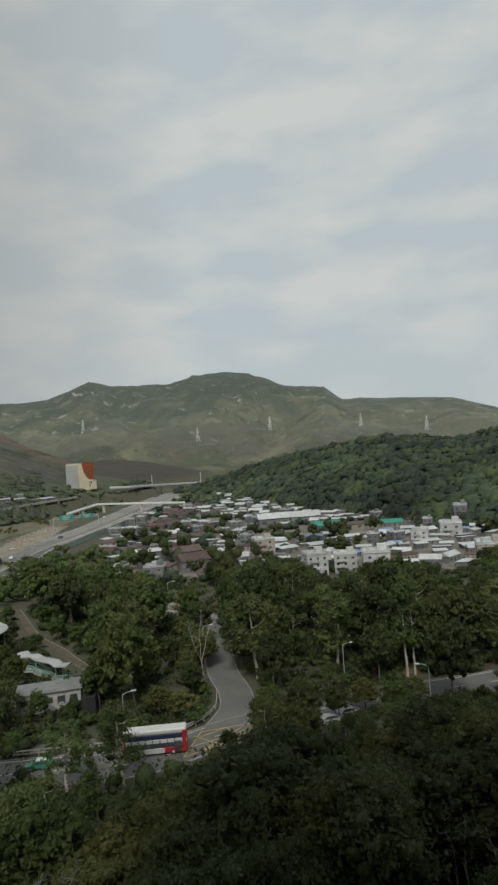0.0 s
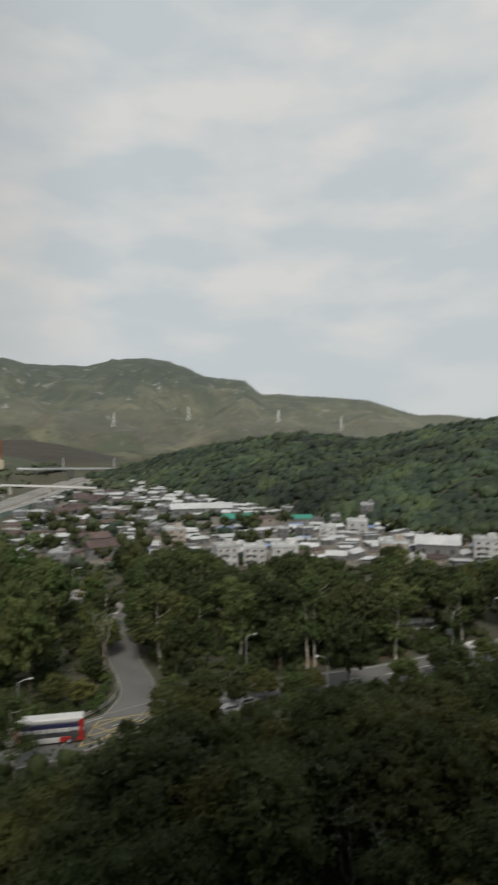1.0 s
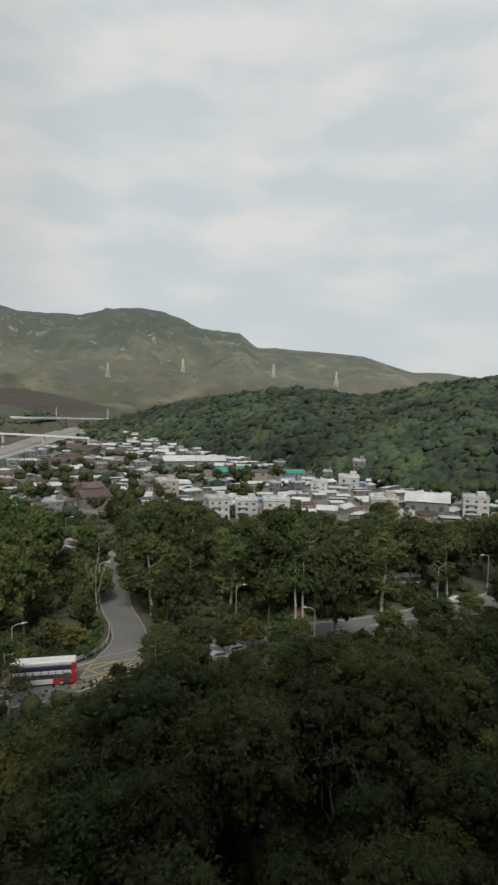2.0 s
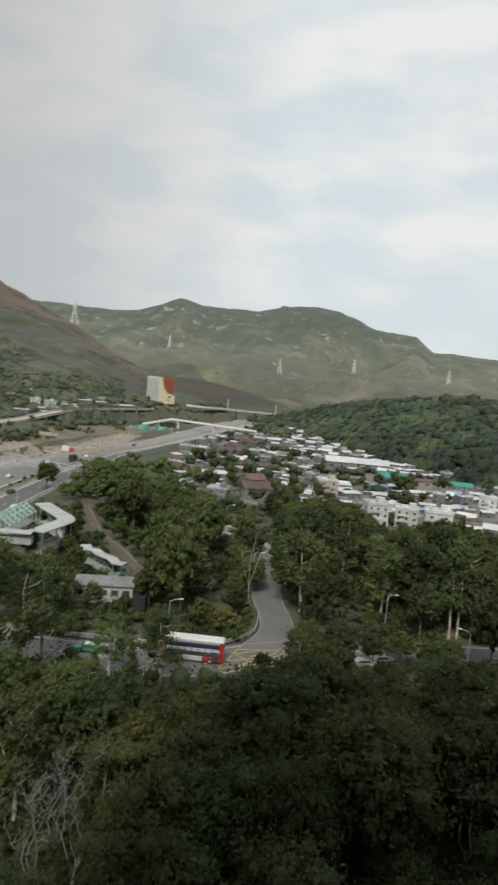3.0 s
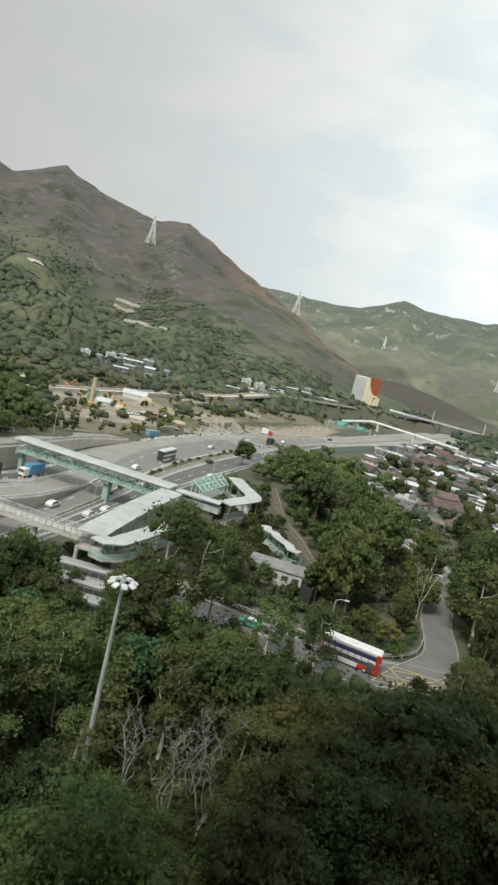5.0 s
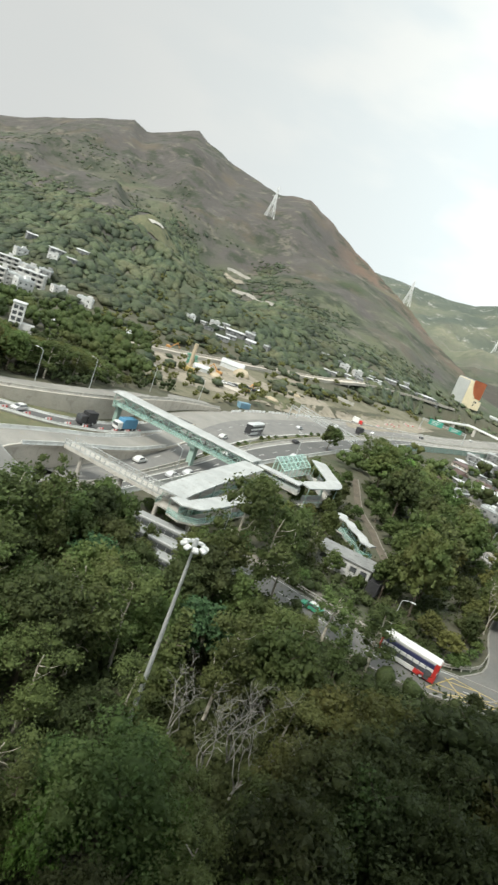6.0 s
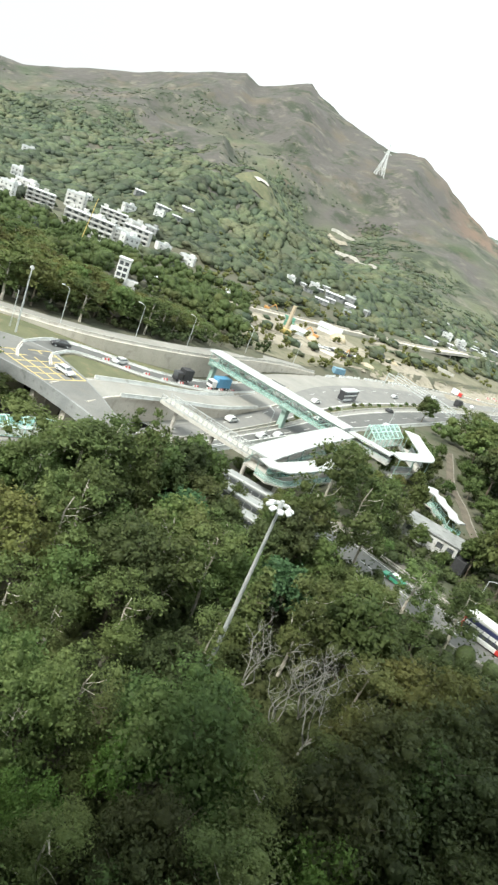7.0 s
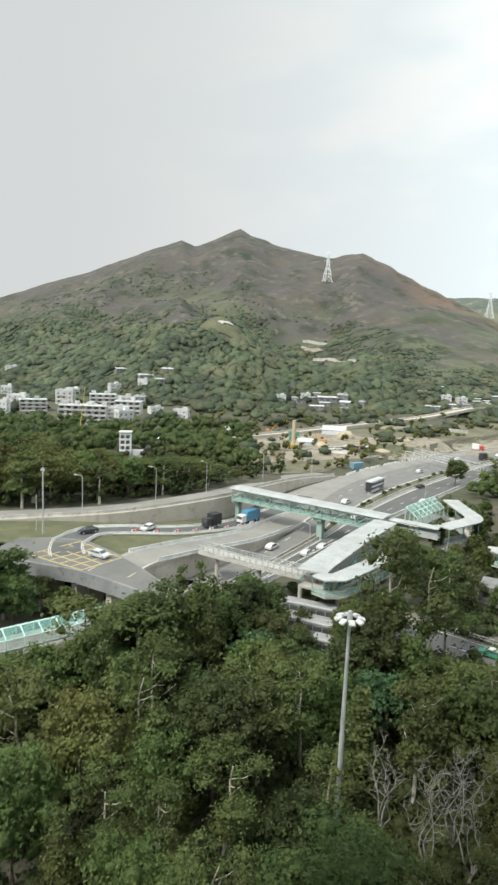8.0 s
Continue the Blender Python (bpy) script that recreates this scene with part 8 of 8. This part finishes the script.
def marquee(label, w, d, h, material):
    """A low tent: walls, a swelling roof of two slopes, and corner posts."""
    root = thing("marquee", label, "tent")
    bm = bmesh.new(); box(bm, -w / 2, -d / 2, 0, w / 2, d / 2, h * 0.55, 0.05)
    part("wall", bm, material, root)
    bm = bmesh.new()
    loft(bm, [np.array([-w / 2 - 0.3, 0, 0.0]), np.array([w / 2 + 0.3, 0, 0.0])], [(-d / 2 - 0.3, h * 0.55), (-d / 4, h * 0.86), (0, h), (d / 4, h * 0.86), (d / 2 + 0.3, h * 0.55)])
    part("roof", bm, material, root)
    for sx in (-1, 1):
        for sy in (-1, 1):
            bm = bmesh.new(); bar(bm, (sx * w / 2, sy * d / 2, 0), (sx * w / 2, sy * d / 2, h * 0.58), 0.12, None, 6)
            part("post", bm, STEEL_PALE, root)
    return root


def earth_mound(x, y, r, h, seed, material, label):
    rng = np.random.default_rng(seed)
    v, f = ICO2
    v = v * (1 + rng.uniform(-0.14, 0.14, (len(v), 1))) * np.array([r, r * 0.8, h])
    v[:, 2] = np.maximum(v[:, 2], -0.6)
    ob = new("earth_mound", fast_mesh("earth_mound", v, f, material))
    ob.location = (x, y, height(x, y))
    return tagged(ob, label, "earth mound")


def container(label, material):
    root = thing("container", label, "container")
    bm = bmesh.new(); box(bm, -3, -1.2, 0.1, 3, 1.2, 2.6, 0.05)
    part("body", bm, material, root)
    for k in range(11):
        bm = bmesh.new(); box(bm, -0.08, -1.26, 0.25, 0.08, -1.19, 2.45, 0.01)
        part("rib", bm, material, root).location.x = -2.7 + k * 0.54
    bm = bmesh.new(); box(bm, 2.98, -1.1, 0.2, 3.06, 1.1, 2.5, 0.02)
    part("door", bm, material, root)
    return root


rw_bar = thing("traffic_barrier", "red and white plastic traffic barrier on the slip road", "barrier", "traffic barriers on the slip road")
for k in range(4):
    bm = bmesh.new(); loft(bm, [np.array([-0.9 + k * 0.45, 0, 0.0]), np.array([-0.46 + k * 0.45, 0, 0.0])], [(-0.28, 0), (0.28, 0), (0.12, 0.85), (-0.12, 0.85)])
    part("barrier_segment", bm, RED if k % 2 else WHITE_P, rw_bar)
tent = marquee("white fabric shelter standing on the works ground", 13, 7, 5.0, ROOF_WHITE)
tent.matrix_basis = pose(-204, 286, height(-204, 286), 0, 0, 30)
copy_thing(tent, Matrix.LocRotScale((-193, 246, height(-193, 246)), Euler((0, 0, 0.9)), (0.6, 0.7, 0.7)))
copy_thing(tent, Matrix.LocRotScale((-238, 238, height(-238, 238)), Euler((0, 0, 0.5)), (0.8, 0.7, 0.8)))
OCHRE_EARTH = surf("ochre_spoil", (0.33, 0.28, 0.2), (0.42, 0.36, 0.27), 0.2, 2.0, 0.95, 0.5, c3=(0.34, 0.26, 0.16))
for k, (x, y, r, h) in enumerate(((-193, 281, 5.5, 4.6), (-200, 252, 5, 2.6), (-186, 250, 4, 2.2), (-168, 300, 4, 2.0), (-158, 262, 4, 1.6))):
    earth_mound(x, y, r, h, 40 + k, OCHRE_EARTH, "mound of ochre earth at the works")
BLUE_C = surf("blue_container_paint", (0.12, 0.23, 0.31), (0.16, 0.28, 0.36), 0.5, 5.0, 0.55, 0.1, c3=(0.2, 0.26, 0.3))
con = container("blue steel container beside the carriageway", BLUE_C)
con.matrix_basis = pose(-147, 224, height(-147, 224), 0, 0, 78)
con = container("dark green site hut at the works", surf("green_hut_paint", (0.08, 0.2, 0.15), (0.11, 0.26, 0.19), 0.5, 5.0, 0.6, 0.1))
con.matrix_basis = pose(-203, 250, height(-203, 250), 0, 0, 35)
copy_thing(con, pose(-214, 262, height(-214, 262), 0, 0, 40))
# cars parked beside the local road and by the wood
for k, (x, y, turn) in enumerate(((65.2, 145.9, 30), (68, 143.6, 60), (14.5, 110.5, 20), (11.2, 108.0, 15), (-26, 189.5, 140))):
    copy_thing((c_white, c_silver)[k % 2], pose(x, y, height(x, y) + 0.03, 0, 0, turn))["label"] = ("white", "silver")[k % 2] + " saloon car parked below the trees"
# red and white barriers along the slip road
slip_edge = resample(offset(smooth_line(SLIP_A, 3), -2.7)[8:22], 9)
for k, p in enumerate(slip_edge):
    bar_k = copy_thing(rw_bar, pose(p[0], p[1], p[2] + 0.07, 0, 0, 95)) if k else rw_bar
    if not k:
        bar_k.matrix_basis = pose(p[0], p[1], p[2] + 0.07, 0, 0, 95)
# cars left in the works yard
for k in range(7):
    x, y = -176 + k * 1.6 + (k % 2) * 0.6, 244 + k * 3.2
    copy_thing((c_white, c_silver, c_black)[k % 3], pose(x, y, height(x, y) + 0.35, 0, 0, 20 + k * 9))["label"] = ("white", "silver", "black")[k % 3] + " saloon car parked in the works yard"
# pale retaining kerb above the works
wall_ln = smooth_line([(-189, 358, 0), (-179, 356, 0), (-169, 358, 0), (-162, 365, 0)], 3)
wall_ln = [np.array([p[0], p[1], height(p[0], p[1]) - 0.3]) for p in wall_ln]
bm = bmesh.new(); loft(bm, wall_ln, [(-0.3, 0), (0.3, 0), (0.25, 2.4), (-0.25, 2.4)])
tagged(part("parapet", bm, CONCRETE), "low pale concrete wall at the works", "wall", kind="structure")
# white and red water barriers in a row along the works
bb = thing("traffic_barrier", "white plastic traffic barrier at the roadside", "barrier", "traffic barriers along the works")
bm = bmesh.new(); loft(bm, [np.array([-0.9, 0, 0.0]), np.array([0.9, 0, 0.0])], [(-0.3, 0), (0.3, 0), (0.12, 0.9), (-0.12, 0.9)])
part("barrier_body", bm, WHITE_P, bb)
edge = resample([p for p in lane(-0.045) if 205 < p[1] < 420], 70)
for i, p in enumerate(edge):
    if i == 0:
        bb.matrix_basis = pose(p[0], p[1], height(p[0], p[1]), 0, 0, 90)
    elif i % 7 != 3:
        copy_thing(bb, pose(p[0], p[1], height(p[0], p[1]), 0, 0, 85 + (i * 37) % 11))
# a few red and white barriers stored on the works ground
for k in range(9):
    x, y = bearing(21.2 - k * 0.36 - (k % 3) * 0.3, 380 + k * 10 + (k * 7 % 4) * 5)
    copy_thing(rw_bar, pose(x, y, height(x, y) + 0.2, 0, 0, 20 + (k * 29) % 60))["label"] = "red and white plastic traffic barrier stored at the works"
# shrubs in the median
for i, p in enumerate(resample(lane(0.64)[20:46], 22)):
    if i % 5 != 2:
        plant("bush", p[0], p[1], 1.4 + (i * 13 % 7) * 0.12, 1.0, z=0.2, group="shrubs along the median")

# drop tree models that were never planted
for kind in PROTO:
    for p in PROTO[kind]:
        if p.name not in USED:
            for o in (*p.children_recursive, p):
                bpy.data.objects.remove(o)
